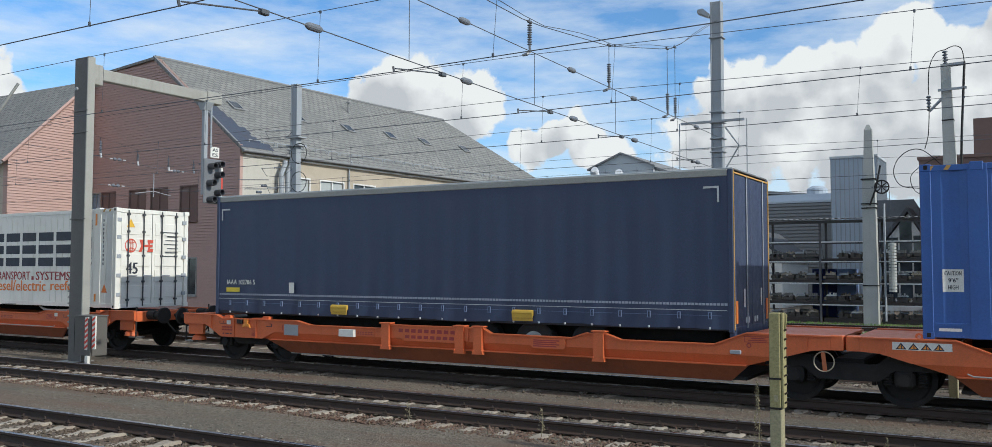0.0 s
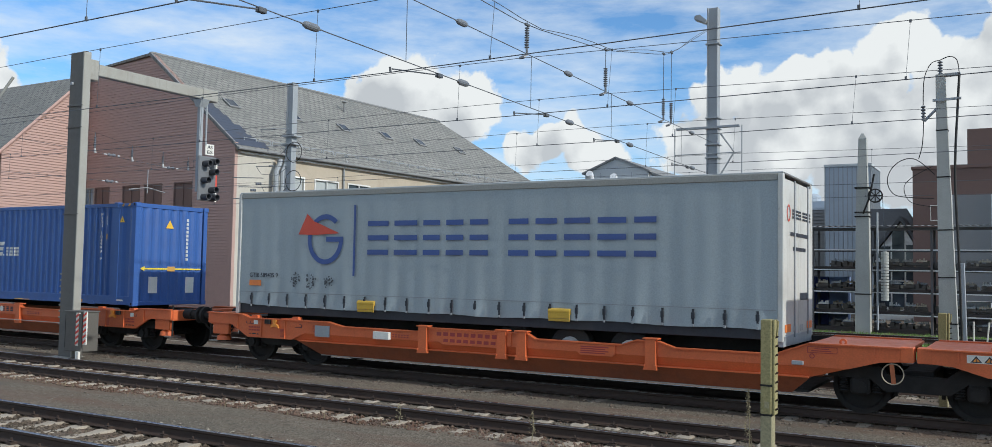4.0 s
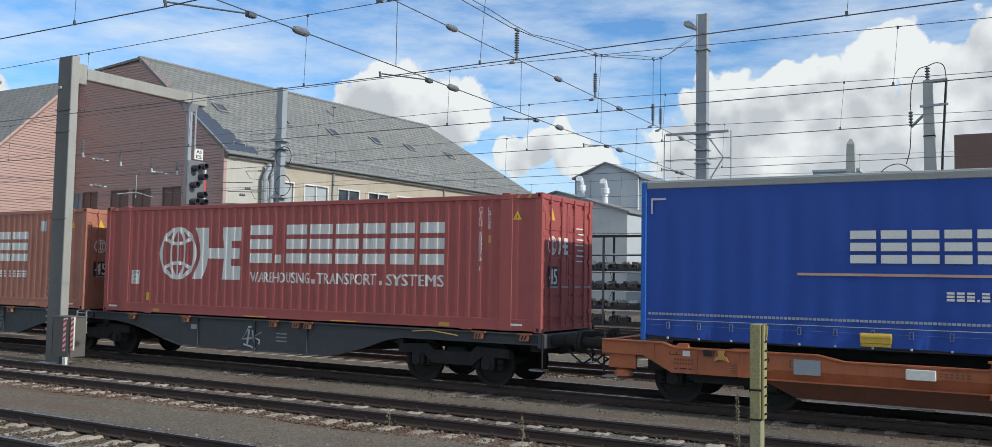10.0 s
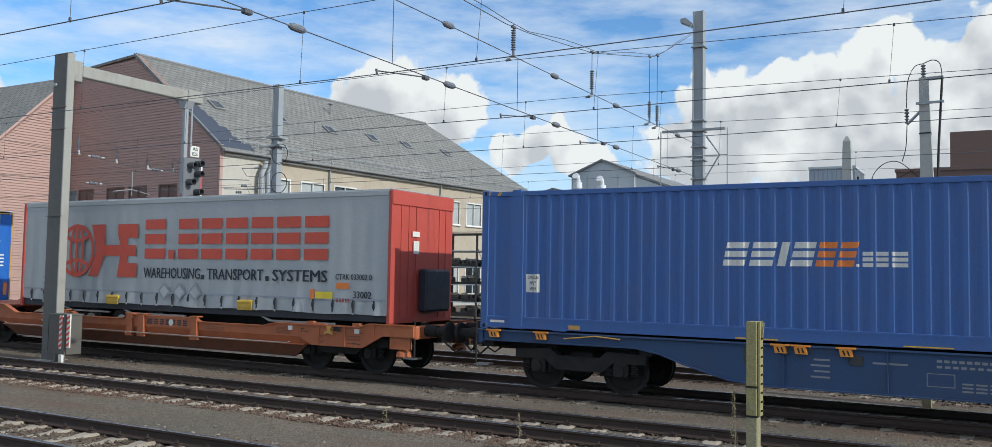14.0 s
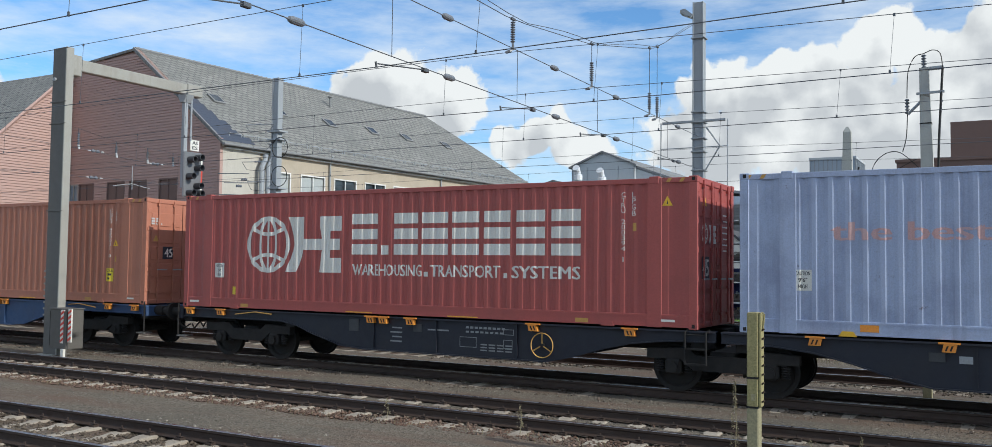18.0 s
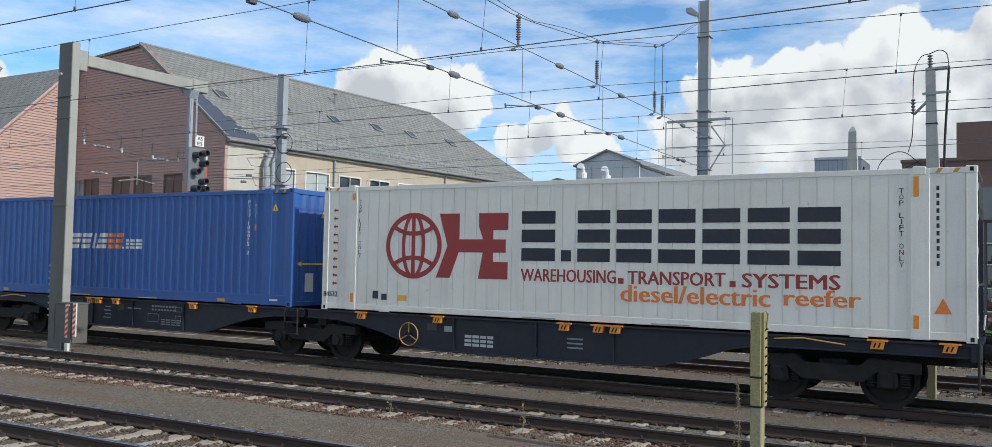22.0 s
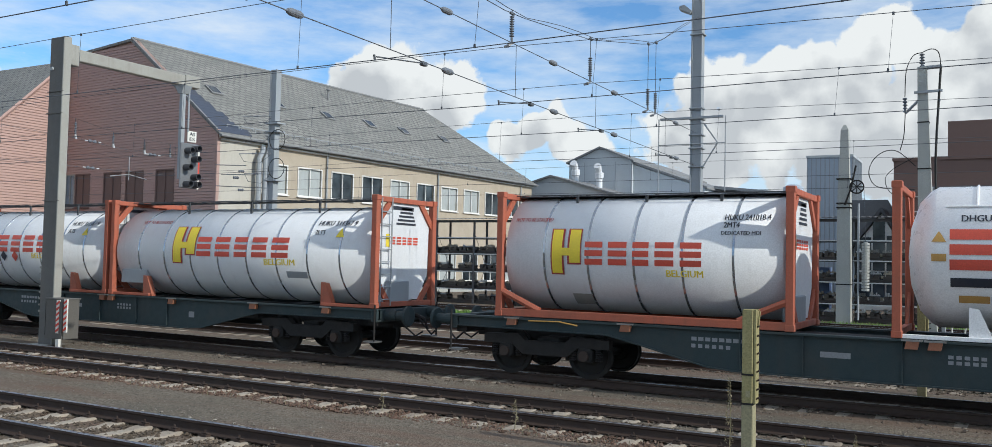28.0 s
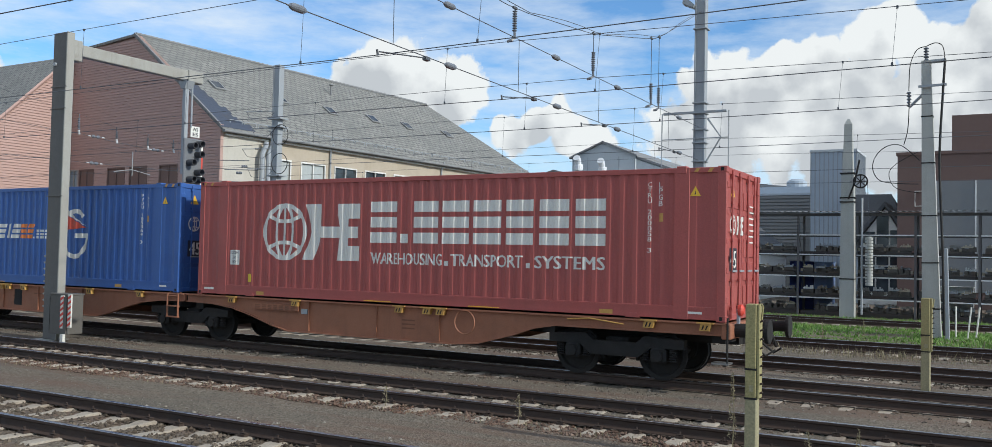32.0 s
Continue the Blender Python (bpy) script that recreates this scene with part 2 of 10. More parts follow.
RUST = (0.16, 0.06, 0.03)
M = {
    "red": paint("red_paint", (0.375, 0.090, 0.080), 0.45, dirt=(0.17, 0.07, 0.06), amount=0.35, streak=0.35, flecks=0.35),
    "brick_red": paint("brown_red_paint", (0.415, 0.168, 0.114), 0.5, dirt=(0.17, 0.085, 0.06), amount=0.45, streak=0.5, flecks=0.4),
    "orange_red": paint("orange_red_paint", (0.44, 0.178, 0.115), 0.5, dirt=(0.28, 0.10, 0.06), amount=0.3, streak=0.3, flecks=0.45),
    "blue": paint("blue_paint", (0.042, 0.112, 0.345), 0.38, dirt=(0.05, 0.06, 0.12), amount=0.3, streak=0.3, flecks=0.3),
    "mid_blue": paint("worn_blue_paint", (0.052, 0.125, 0.35), 0.45, dirt=(0.10, 0.12, 0.2), amount=0.4, streak=0.4, flecks=0.4),
    "bright_blue": paint("bright_blue_paint", (0.016, 0.098, 0.335), 0.35, dirt=(0.03, 0.09, 0.3), amount=0.2, streak=0.2),
    "pale_blue": paint("faded_pale_blue_paint", (0.375, 0.435, 0.595), 0.5, dirt=(0.16, 0.175, 0.285), amount=0.65, streak=0.75, flecks=0.7),
    "white": paint("white_paint", (0.77, 0.755, 0.69), 0.4, dirt=(0.40, 0.38, 0.33), amount=0.3, streak=0.3, grain=0.05, flecks=0.25),
    "navy_tarp": paint("navy_tarpaulin", (0.042, 0.058, 0.110), 0.42, dirt=(0.07, 0.075, 0.09), amount=0.2, streak=0.25),
    "blue_tarp": paint("blue_tarpaulin", (0.019, 0.068, 0.335), 0.45, dirt=(0.02, 0.06, 0.25), amount=0.25, streak=0.15),
    "light_tarp": paint("bright_blue_panel", (0.018, 0.125, 0.47), 0.4, dirt=(0.02, 0.08, 0.3), amount=0.25, streak=0.2),
    "grey_tarp": paint("grey_tarpaulin", (0.33, 0.385, 0.415), 0.5, dirt=(0.27, 0.30, 0.31), amount=0.25, streak=0.2),
    "silver_tarp": paint("pale_grey_tarpaulin", (0.41, 0.435, 0.45), 0.5, dirt=(0.34, 0.35, 0.35), amount=0.2, streak=0.2),
    "yellow_panel": paint("yellow_panel", (0.66, 0.40, 0.045), 0.45, dirt=(0.30, 0.19, 0.06), amount=0.5, streak=0.6, flecks=0.5),
    "red_panel": paint("red_panel", (0.46, 0.075, 0.055), 0.45, dirt=(0.3, 0.06, 0.05)),
    "orange": paint("orange_wagon_paint", (0.62, 0.140, 0.048), 0.45, dirt=(0.30, 0.09, 0.035), amount=0.4, streak=0.3, flecks=0.2),
    "old_orange": paint("dirty_orange_wagon_paint", (0.42, 0.130, 0.054), 0.6, dirt=(0.17, 0.075, 0.045), amount=0.6, streak=0.5, flecks=0.5),
    "rust_brown": paint("rusty_brown_wagon_paint", (0.31, 0.13, 0.074), 0.65, dirt=(0.16, 0.075, 0.045), amount=0.6, streak=0.5, flecks=0.5),
    "grey_wagon": paint("grey_wagon_paint", (0.062, 0.066, 0.072), 0.65, dirt=(0.04, 0.036, 0.034), amount=0.5, streak=0.45, flecks=0.4),
    "blue_wagon": paint("blue_wagon_paint", (0.035, 0.075, 0.17), 0.55, dirt=(0.06, 0.06, 0.075), amount=0.5, streak=0.45, flecks=0.4),
    "black_wagon": paint("blue_black_wagon_paint", (0.019, 0.022, 0.034), 0.55, dirt=(0.034, 0.031, 0.03), amount=0.4, streak=0.4, flecks=0.3),
    "teal_wagon": paint("teal_wagon_paint", (0.027, 0.045, 0.049), 0.6, dirt=(0.075, 0.065, 0.055), amount=0.5, streak=0.45, flecks=0.5),
    # brake dust, taken darker than dust to carry the shade under the wagons
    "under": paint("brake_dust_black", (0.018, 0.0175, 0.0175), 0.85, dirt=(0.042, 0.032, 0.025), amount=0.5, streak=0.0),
    "faded_end": paint("faded_blue_grey_panel", (0.50, 0.53, 0.58), 0.5, dirt=(0.25, 0.26, 0.28), amount=0.6, streak=0.6, grain=0.06, flecks=0.5),
    "worn_white": paint("worn_white_panel", (0.55, 0.56, 0.54), 0.45, dirt=(0.26, 0.24, 0.21), amount=0.5, streak=0.5, grain=0.06, flecks=0.35),
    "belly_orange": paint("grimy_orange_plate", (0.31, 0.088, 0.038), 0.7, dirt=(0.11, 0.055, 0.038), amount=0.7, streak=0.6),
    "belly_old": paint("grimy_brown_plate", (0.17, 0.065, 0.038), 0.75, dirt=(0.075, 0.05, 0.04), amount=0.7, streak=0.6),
    "ink_faded": paint("faded_orange_lettering", (0.60, 0.36, 0.34), 0.5, dirt=(0.42, 0.40, 0.46), amount=0.6, streak=0.5),
    "ink_beige": paint("pale_copper_line", (0.55, 0.36, 0.27), 0.5, streak=0.1),
    "steel": paint("worn_steel", (0.30, 0.29, 0.28), 0.4, 0.8, dirt=(0.12, 0.08, 0.06)),
    # gantry steel in two tones: sunlit and shaded faces put into the colour
    "gantry_lit_tone": paint("pale_worn_steel_flange", (0.34, 0.335, 0.305), 0.6, 0.1, dirt=(0.20, 0.175, 0.14), amount=0.5, streak=0.6, flecks=0.5),
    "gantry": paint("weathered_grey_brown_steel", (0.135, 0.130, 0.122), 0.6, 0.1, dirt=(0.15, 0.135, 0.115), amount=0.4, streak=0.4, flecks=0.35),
    "zinc": paint("galvanised_steel", (0.34, 0.365, 0.39), 0.55, 0.2, dirt=(0.26, 0.27, 0.27), amount=0.3, streak=0.3),
    "zinc_pale": paint("pale_grey_steel", (0.31, 0.315, 0.295), 0.6, 0.1, dirt=(0.30, 0.29, 0.27), amount=0.3, streak=0.3),
    "tank": paint("brushed_tank_cladding", (0.73, 0.745, 0.765), 0.45, 0.08, dirt=(0.46, 0.47, 0.48), amount=0.3, streak=0.3),
    "tank_white": paint("white_tank_paint", (0.86, 0.86, 0.86), 0.3, dirt=(0.6, 0.6, 0.59), amount=0.2, streak=0.15),
    "tank_frame": paint("orange_red_frame_paint", (0.42, 0.115, 0.065), 0.6, dirt=(0.19, 0.095, 0.065), amount=0.7, streak=0.7, flecks=0.8),
    "band": paint("steel_band", (0.42, 0.46, 0.52), 0.2, 0.85, dirt=(0.2, 0.2, 0.22), streak=0.2),
    "rubber": paint("black_rubber", (0.022, 0.022, 0.022), 0.75, streak=0.0),
    "strap_blue": paint("pale_blue_buckle", (0.15, 0.20, 0.32), 0.5, streak=0.0),
    "ink_strip": paint("reflective_strip_film", (0.34, 0.37, 0.44), 0.4, streak=0.2),
    "strap": paint("dark_strap", (0.03, 0.035, 0.045), 0.6, streak=0.0),
    "ink_white": paint("white_lettering", (0.72, 0.71, 0.66), 0.5, dirt=(0.45, 0.42, 0.38), amount=0.3, streak=0.25),
    "ink_grey": paint("pale_grey_lettering", (0.50, 0.52, 0.53), 0.5, streak=0.2),
    "ink_dark": paint("dark_lettering", (0.025, 0.03, 0.045), 0.5, streak=0.1),
    "ink_blue": paint("slate_blue_lettering", (0.06, 0.105, 0.30), 0.5, streak=0.1),
    "ink_red": paint("red_lettering", (0.62, 0.09, 0.055), 0.5, streak=0.15),
    "ink_maroon": paint("maroon_lettering", (0.33, 0.045, 0.045), 0.5, streak=0.15),
    "ink_orange": paint("orange_lettering", (0.78, 0.22, 0.045), 0.5, dirt=(0.5, 0.25, 0.16), streak=0.3),
    "ink_yellow": paint("yellow_lettering", (0.80, 0.62, 0.05), 0.5, streak=0.15),
    "ink_dim": paint("dim_grey_lettering", (0.27, 0.28, 0.29), 0.6, streak=0.2),
    "grime": paint("grey_grime", (0.09, 0.10, 0.115), 0.6, streak=0.0),
    "yellow_flap": paint("dusty_yellow_flap", (0.56, 0.36, 0.05), 0.6, dirt=(0.28, 0.19, 0.07), amount=0.5),
    "faint_brown": paint("faint_brown_lettering", (0.19, 0.075, 0.04), 0.6, streak=0.3),
    "lock_yellow": paint("dull_yellow_twistlock_plate", (0.52, 0.30, 0.08), 0.6, dirt=(0.25, 0.13, 0.06), amount=0.6, flecks=0.5),
    "yellow": paint("yellow_plate", (0.80, 0.48, 0.04), 0.5, dirt=(0.35, 0.22, 0.07), amount=0.4),
    "lock_orange": paint("orange_twistlock_plate", (0.80, 0.30, 0.045), 0.5, dirt=(0.35, 0.16, 0.06), amount=0.4, flecks=0.4),
    "concrete": paint("grey_concrete", (0.40, 0.41, 0.39), 0.85, dirt=(0.24, 0.24, 0.22), amount=0.4, streak=0.35, grain=0.2),
    "sleeper": paint("sleeper_concrete", (0.375, 0.325, 0.262), 0.9, dirt=(0.135, 0.092, 0.070), amount=0.75, streak=0.0, grain=0.25, rand=True),
    "rail_side": paint("rusty_rail", (0.055, 0.036, 0.028), 0.75, dirt=(0.03, 0.025, 0.022), amount=0.6, streak=0.0),
    "rail_top": paint("polished_rail", (0.36, 0.37, 0.40), 0.28, 1.0, streak=0.0, amount=0.15),
    "plaster": paint("beige_plaster", (0.455, 0.395, 0.315), 0.9, dirt=(0.34, 0.285, 0.215), amount=0.6, streak=0.35, grain=0.12, bump=0.3),
    "plaster_pale": paint("pale_grey_plaster", (0.50, 0.475, 0.42), 0.9, dirt=(0.38, 0.35, 0.30), amount=0.5, streak=0.4, grain=0.12, bump=0.3),
    "trim_white": paint("white_trim", (0.74, 0.73, 0.70), 0.6, streak=0.15),
    "brick": paint("red_clay_cladding", (0.45, 0.305, 0.268), 0.85, dirt=(0.35, 0.25, 0.225), amount=0.5, streak=0.3, grain=0.2, rand=True),
    "shed": paint("grey_sheet_cladding", (0.50, 0.53, 0.55), 0.6, dirt=(0.38, 0.40, 0.41), streak=0.2),
    "slat_grey": paint("grey_slat_cladding", (0.205, 0.215, 0.225), 0.7, dirt=(0.2, 0.2, 0.2), streak=0.2),
    "shed_blue": paint("pale_blue_sheet_cladding", (0.40, 0.46, 0.53), 0.5, dirt=(0.28, 0.32, 0.38), streak=0.2),
    "brown_wall": paint("brown_cladding", (0.175, 0.115, 0.10), 0.8, dirt=(0.14, 0.09, 0.08), streak=0.15),
    "dark_roof": paint("dark_grey_roof", (0.23, 0.235, 0.24), 0.8, dirt=(0.1, 0.1, 0.1), streak=0.2),
    "rack": paint("grey_rack_steel", (0.11, 0.11, 0.115), 0.7, dirt=(0.09, 0.05, 0.035)),
    "rack_beam": paint("pale_rack_beam", (0.72, 0.73, 0.72), 0.6, dirt=(0.3, 0.27, 0.25)),
    "machine": paint("oily_machine_steel", (0.105, 0.095, 0.085), 0.6, 0.1, dirt=(0.13, 0.075, 0.04), amount=0.5, streak=0.0, rand=True),
    "machine_mid": paint("dull_machine_steel", (0.22, 0.215, 0.20), 0.6, 0.1, dirt=(0.10, 0.08, 0.06), amount=0.5, streak=0.0, rand=True),
    "crate_blue": paint("blue_crate_board", (0.035, 0.055, 0.20), 0.6, streak=0.2),
    "crate_pale": paint("pale_blue_crate_board", (0.22, 0.30, 0.50), 0.6, streak=0.2),
    "machine_dark": paint("blackened_steel", (0.05, 0.045, 0.042), 0.7, dirt=(0.10, 0.055, 0.035), amount=0.5, streak=0.0, rand=True),
    "machine_pale": paint("bare_machine_steel", (0.42, 0.37, 0.29), 0.6, 0.1, dirt=(0.15, 0.12, 0.08), amount=0.5, streak=0.0, rand=True),
    "post": paint("yellow_green_weathered_post", (0.30, 0.268, 0.13), 0.85, dirt=(0.14, 0.15, 0.08), amount=0.55, streak=0.6, grain=0.3),
    "post_low": paint("grey_green_weathered_post", (0.30, 0.275, 0.17), 0.85, dirt=(0.18, 0.19, 0.13), amount=0.5, streak=0.5, grain=0.3),
    "signal": paint("black_signal_board", (0.055, 0.058, 0.066), 0.6, streak=0.2),
    "signal_grey": paint("dark_grey_signal_board", (0.16, 0.17, 0.185), 0.6, streak=0.2),
    "red_mark": paint("red_marking", (0.66, 0.07, 0.045), 0.5, streak=0.1),
    "porcelain": paint("grey_blue_insulator", (0.16, 0.175, 0.20), 0.3, streak=0.0),
    "wire": paint("dark_wire", (0.11, 0.12, 0.135), 0.5, 0.3, streak=0.0, bump=0),
    "box_grey": paint("brown_grey_steel_box", (0.115, 0.108, 0.098), 0.6, dirt=(0.1, 0.09, 0.08)),
}


def slate():
    m, nt, b = material("grey_roof_slates")
    tc = nt.nodes.new("ShaderNodeTexCoord")
    br = nt.nodes.new("ShaderNodeTexBrick")
    br.inputs["Scale"].default_value = 1.0
    br.inputs["Brick Width"].default_value, br.inputs["Row Height"].default_value = 0.50, 0.30
    br.inputs["Mortar Size"].default_value, br.inputs["Mortar Smooth"].default_value = 0.03, 0.3
    br.inputs["Color1"].default_value, br.inputs["Color2"].default_value = (0.205, 0.205, 0.19, 1), (0.275, 0.27, 0.25, 1)
    br.inputs["Mortar"].default_value = (0.075, 0.075, 0.075, 1)
    mp = nt.nodes.new("ShaderNodeMapping")
    mp.inputs["Rotation"].default_value = (0, 0, radians(90))
    nt.links.new(tc.outputs["Object"], mp.inputs["Vector"])
    nt.links.new(mp.outputs[0], br.inputs["Vector"])
    big = ramp(nt, noise_node(nt, 0.22, 6, 0.62), 0.42, 0.72, 0.0, 0.55)
    c = mixed(nt, big, br.outputs["Color"], (0.15, 0.155, 0.15))
    nt.links.new(c, b.inputs["Base Color"])
    b.inputs["Roughness"].default_value = 0.75
    bumped(nt, b, br.outputs["Fac"], -0.6, 0.03)
    return m


def ground_stuff():
    """Fine grey grit with red-brown stains along the rails and darker oil beneath the tracks."""
    m, nt, b = material("grey_grit")
    tc = nt.nodes.new("ShaderNodeTexCoord")
    vo = nt.nodes.new("ShaderNodeTexVoronoi")
    vo.inputs["Scale"].default_value = 34.0
    nt.links.new(tc.outputs["Object"], vo.inputs["Vector"])
    hue = nt.nodes.new("ShaderNodeSeparateColor")
    nt.links.new(vo.outputs["Color"], hue.inputs[0])
    c = mixed(nt, hue.outputs[0], (0.104, 0.088, 0.069), (0.270, 0.232, 0.186))
    broad = ramp(nt, noise_node(nt, 0.35, 6, 0.6), 0.40, 0.70, 0.0, 0.75)
    c = mixed(nt, broad, c, (0.128, 0.118, 0.096))
    brown = ramp(nt, noise_node(nt, 0.8, 5, 0.6, (0.25, 1.6, 1.0)), 0.46, 0.68, 0.0, 0.7)
    c = mixed(nt, brown, c, (0.172, 0.108, 0.080))
    nt.links.new(c, b.inputs["Base Color"])
    b.inputs["Roughness"].default_value = 0.95
    b.inputs["Specular IOR Level"].default_value = 0.1
    bumped(nt, b, vo.outputs["Distance"], 0.9, 0.02)
    return m


def stone_stuff(name, lo, hi, tint):
    m, nt, b = material(name)
    g = nt.nodes.new("ShaderNodeNewGeometry")
    c = mixed(nt, g.outputs["Random Per Island"], lo, hi)
    c = mixed(nt, ramp(nt, noise_node(nt, 1.3, 4, 0.6), 0.4, 0.65, 0.0, 0.7), c, tint)
    nt.links.new(c, b.inputs["Base Color"])
    b.inputs["Roughness"].default_value = 0.9
    b.inputs["Specular IOR Level"].default_value = 0.2
    return m


def leaf_stuff(name, lo, hi):
    m, nt, b = material(name)
    g = nt.nodes.new("ShaderNodeNewGeometry")
    nt.links.new(mixed(nt, g.outputs["Random Per Island"], lo, hi), b.inputs["Base Color"])
    b.inputs["Roughness"].default_value = 0.6
    b.inputs["Specular IOR Level"].default_value = 0.25
    return m


def glass_dark():
    m, nt, b = material("dark_window_glass")
    c = mixed(nt, ramp(nt, noise_node(nt, 0.7, 2), 0.35, 0.65), (0.015, 0.02, 0.025), (0.07, 0.085, 0.095))
    nt.links.new(c, b.inputs["Base Color"])
    b.inputs["Roughness"].default_value, b.inputs["Specular IOR Level"].default_value = 0.08, 0.6
    return m


M["slate"] = slate()
M["slate_dark"] = paint("dark_slate_roof", (0.075, 0.08, 0.088), 0.75, dirt=(0.12, 0.12, 0.12), amount=0.4, streak=0.2)
M["grit"] = ground_stuff()
M["ballast"] = stone_stuff("ballast_stone", (0.062, 0.054, 0.045), (0.215, 0.188, 0.155), (0.115, 0.075, 0.055))
M["ballast_dark"] = stone_stuff("dark_brown_ballast", (0.04, 0.034, 0.027), (0.19, 0.155, 0.12), (0.09, 0.066, 0.048))
M["ballast_red"] = stone_stuff("rust_stained_stone", (0.065, 0.044, 0.034), (0.215, 0.155, 0.122), (0.135, 0.078, 0.055))
M["pale_grit"] = stone_stuff("pale_grit", (0.14, 0.128, 0.105), (0.36, 0.33, 0.28), (0.21, 0.185, 0.155))
M["grass"] = leaf_stuff("grass_blade", (0.075, 0.17, 0.028), (0.21, 0.35, 0.08))
M["dry"] = leaf_stuff("dry_stalk", (0.16, 0.14, 0.08), (0.30, 0.26, 0.17))
M["glass"] = glass_dark()
# window glass with the reflected sky painted in as pale blue
M["sky_glass"] = paint("curtained_window_glass", (0.25, 0.32, 0.38), 0.15, dirt=(0.14, 0.17, 0.2), amount=0.5, streak=0.1, bump=0)
M["blind"] = paint("grey_roller_blind", (0.40, 0.43, 0.43), 0.7, streak=0.2)


# ---- mesh helpers ----
def part(name, bm, mat, parent=None, label=""):
    """Links a bmesh as one mesh object under a thing or a part."""
    me = bpy.data.meshes.new(name)
    bm.to_mesh(me)
    bm.free()
    me.materials.append(M[mat] if isinstance(mat, str) else mat)
    ob = new(name, me)
    if parent is not None:
        ob.parent = parent
    if label:
        ob["label"] = label
    return ob


def again(ob, parent, loc=(0, 0, 0), rot=(0, 0, 0), name=None):
    """Another object on the same mesh."""
    o = new(name or ob.name.split(".")[0], ob.data)
    o.parent = parent
    o.matrix_basis = pose(*loc, *rot)
    return o


def thing(name, label, category, m=None, group="", kind=""):
    ob = new(name)
    ob.empty_display_size = 0.2
    if m is not None:
        ob.matrix_basis = m
    return tagged(ob, label, category, group, kind)


def B():
    return bmesh.new()


def box(bm, x0, x1, y0, y1, z0, z1, c=0.0):
    """A box; c cuts its upright and lying edges along x."""
    if c <= 0:
        v = [bm.verts.new(p) for p in ((x0, y0, z0), (x1, y0, z0), (x1, y1, z0), (x0, y1, z0), (x0, y0, z1), (x1, y0, z1), (x1, y1, z1), (x0, y1, z1))]
        for f in ((0, 3, 2, 1), (4, 5, 6, 7), (0, 1, 5, 4), (1, 2, 6, 5), (2, 3, 7, 6), (3, 0, 4, 7)):
            bm.faces.new([v[i] for i in f])
        return bm
    rings = []
    for x, k in ((x0, c), (x0 + c, 0), (x1 - c, 0), (x1, c)):
        a, b_, d, e = y0 + k, y1 - k, z0 + k, z1 - k
        q = c * 0.7
        pts = ((a + q, d), (b_ - q, d), (b_, d + q), (b_, e - q), (b_ - q, e), (a + q, e), (a, e - q), (a, d + q))
        rings.append([bm.verts.new((x, y, z)) for y, z in pts])
    for r, s in zip(rings, rings[1:]):
        for i in range(8):
            bm.faces.new((r[i], s[i], s[(i + 1) % 8], r[(i + 1) % 8]))
    bm.faces.new(list(reversed(rings[0])))
    bm.faces.new(rings[-1])
    bmesh.ops.recalc_face_normals(bm, faces=bm.faces[:])
    return bm


def prism(bm, pts, y0, y1):
    """A polygon in x and z, drawn out along y."""
    a = [bm.verts.new((x, y0, z)) for x, z in pts]
    b = [bm.verts.new((x, y1, z)) for x, z in pts]
    n = len(pts)
    bm.faces.new(a)
    bm.faces.new(list(reversed(b)))
    for i in range(n):
        bm.faces.new((a[i], b[i], b[(i + 1) % n], a[(i + 1) % n]))
    bmesh.ops.recalc_face_normals(bm, faces=bm.faces[:])
    return bm


def tube(bm, pts, r, seg=6, caps=True):
    """A round bar along a line of points; r may be a list."""
    pts = [Vector(p) for p in pts]
    rings = []
    for i, p in enumerate(pts):
        d = (pts[min(i + 1, len(pts) - 1)] - pts[max(i - 1, 0)]).normalized()
        u = d.orthogonal().normalized() if abs(d.z) > 0.9 else d.cross(Vector((0, 0, 1))).normalized()
        w = d.cross(u)
        k = r[i] if isinstance(r, (list, tuple)) else r
        rings.append([bm.verts.new(p + (u * math.cos(a) + w * math.sin(a)) * k) for a in (2 * math.pi * j / seg for j in range(seg))])
    for a, b in zip(rings, rings[1:]):
        for j in range(seg):
            bm.faces.new((a[j], a[(j + 1) % seg], b[(j + 1) % seg], b[j]))
    if caps:
        bm.faces.new(list(reversed(rings[0])))
        bm.faces.new(rings[-1])
    return bm


def lathe(bm, prof, axis="y", at=(0, 0, 0), seg=24):
    """A profile of (distance along the axis, radius) turned round it."""
    rings = []
    for h, r in prof:
        ring = []
        for j in range(seg):
            a = 2 * math.pi * j / seg
            c, s = r * math.cos(a), r * math.sin(a)
            p = (c, h, s) if axis == "y" else (h, c, s) if axis == "x" else (c, s, h)
            ring.append(bm.verts.new(Vector(at) + Vector(p)))
        rings.append(ring)
    for a, b in zip(rings, rings[1:]):
        for j in range(seg):
            bm.faces.new((a[j], a[(j + 1) % seg], b[(j + 1) % seg], b[j]))
    if prof[0] != prof[-1]:
        bm.faces.new(rings[0])
        bm.faces.new(rings[-1])
    bmesh.ops.recalc_face_normals(bm, faces=bm.faces[:])
    return bm


def smooth(ob):
    for p in ob.data.polygons:
        p.use_smooth = True
    return ob


# ---- flat shapes in x and z, laid on a surface ----
def rect(x0, x1, z0, z1):
    return [[(x0, z0), (x1, z0), (x1, z1), (x0, z1)]]


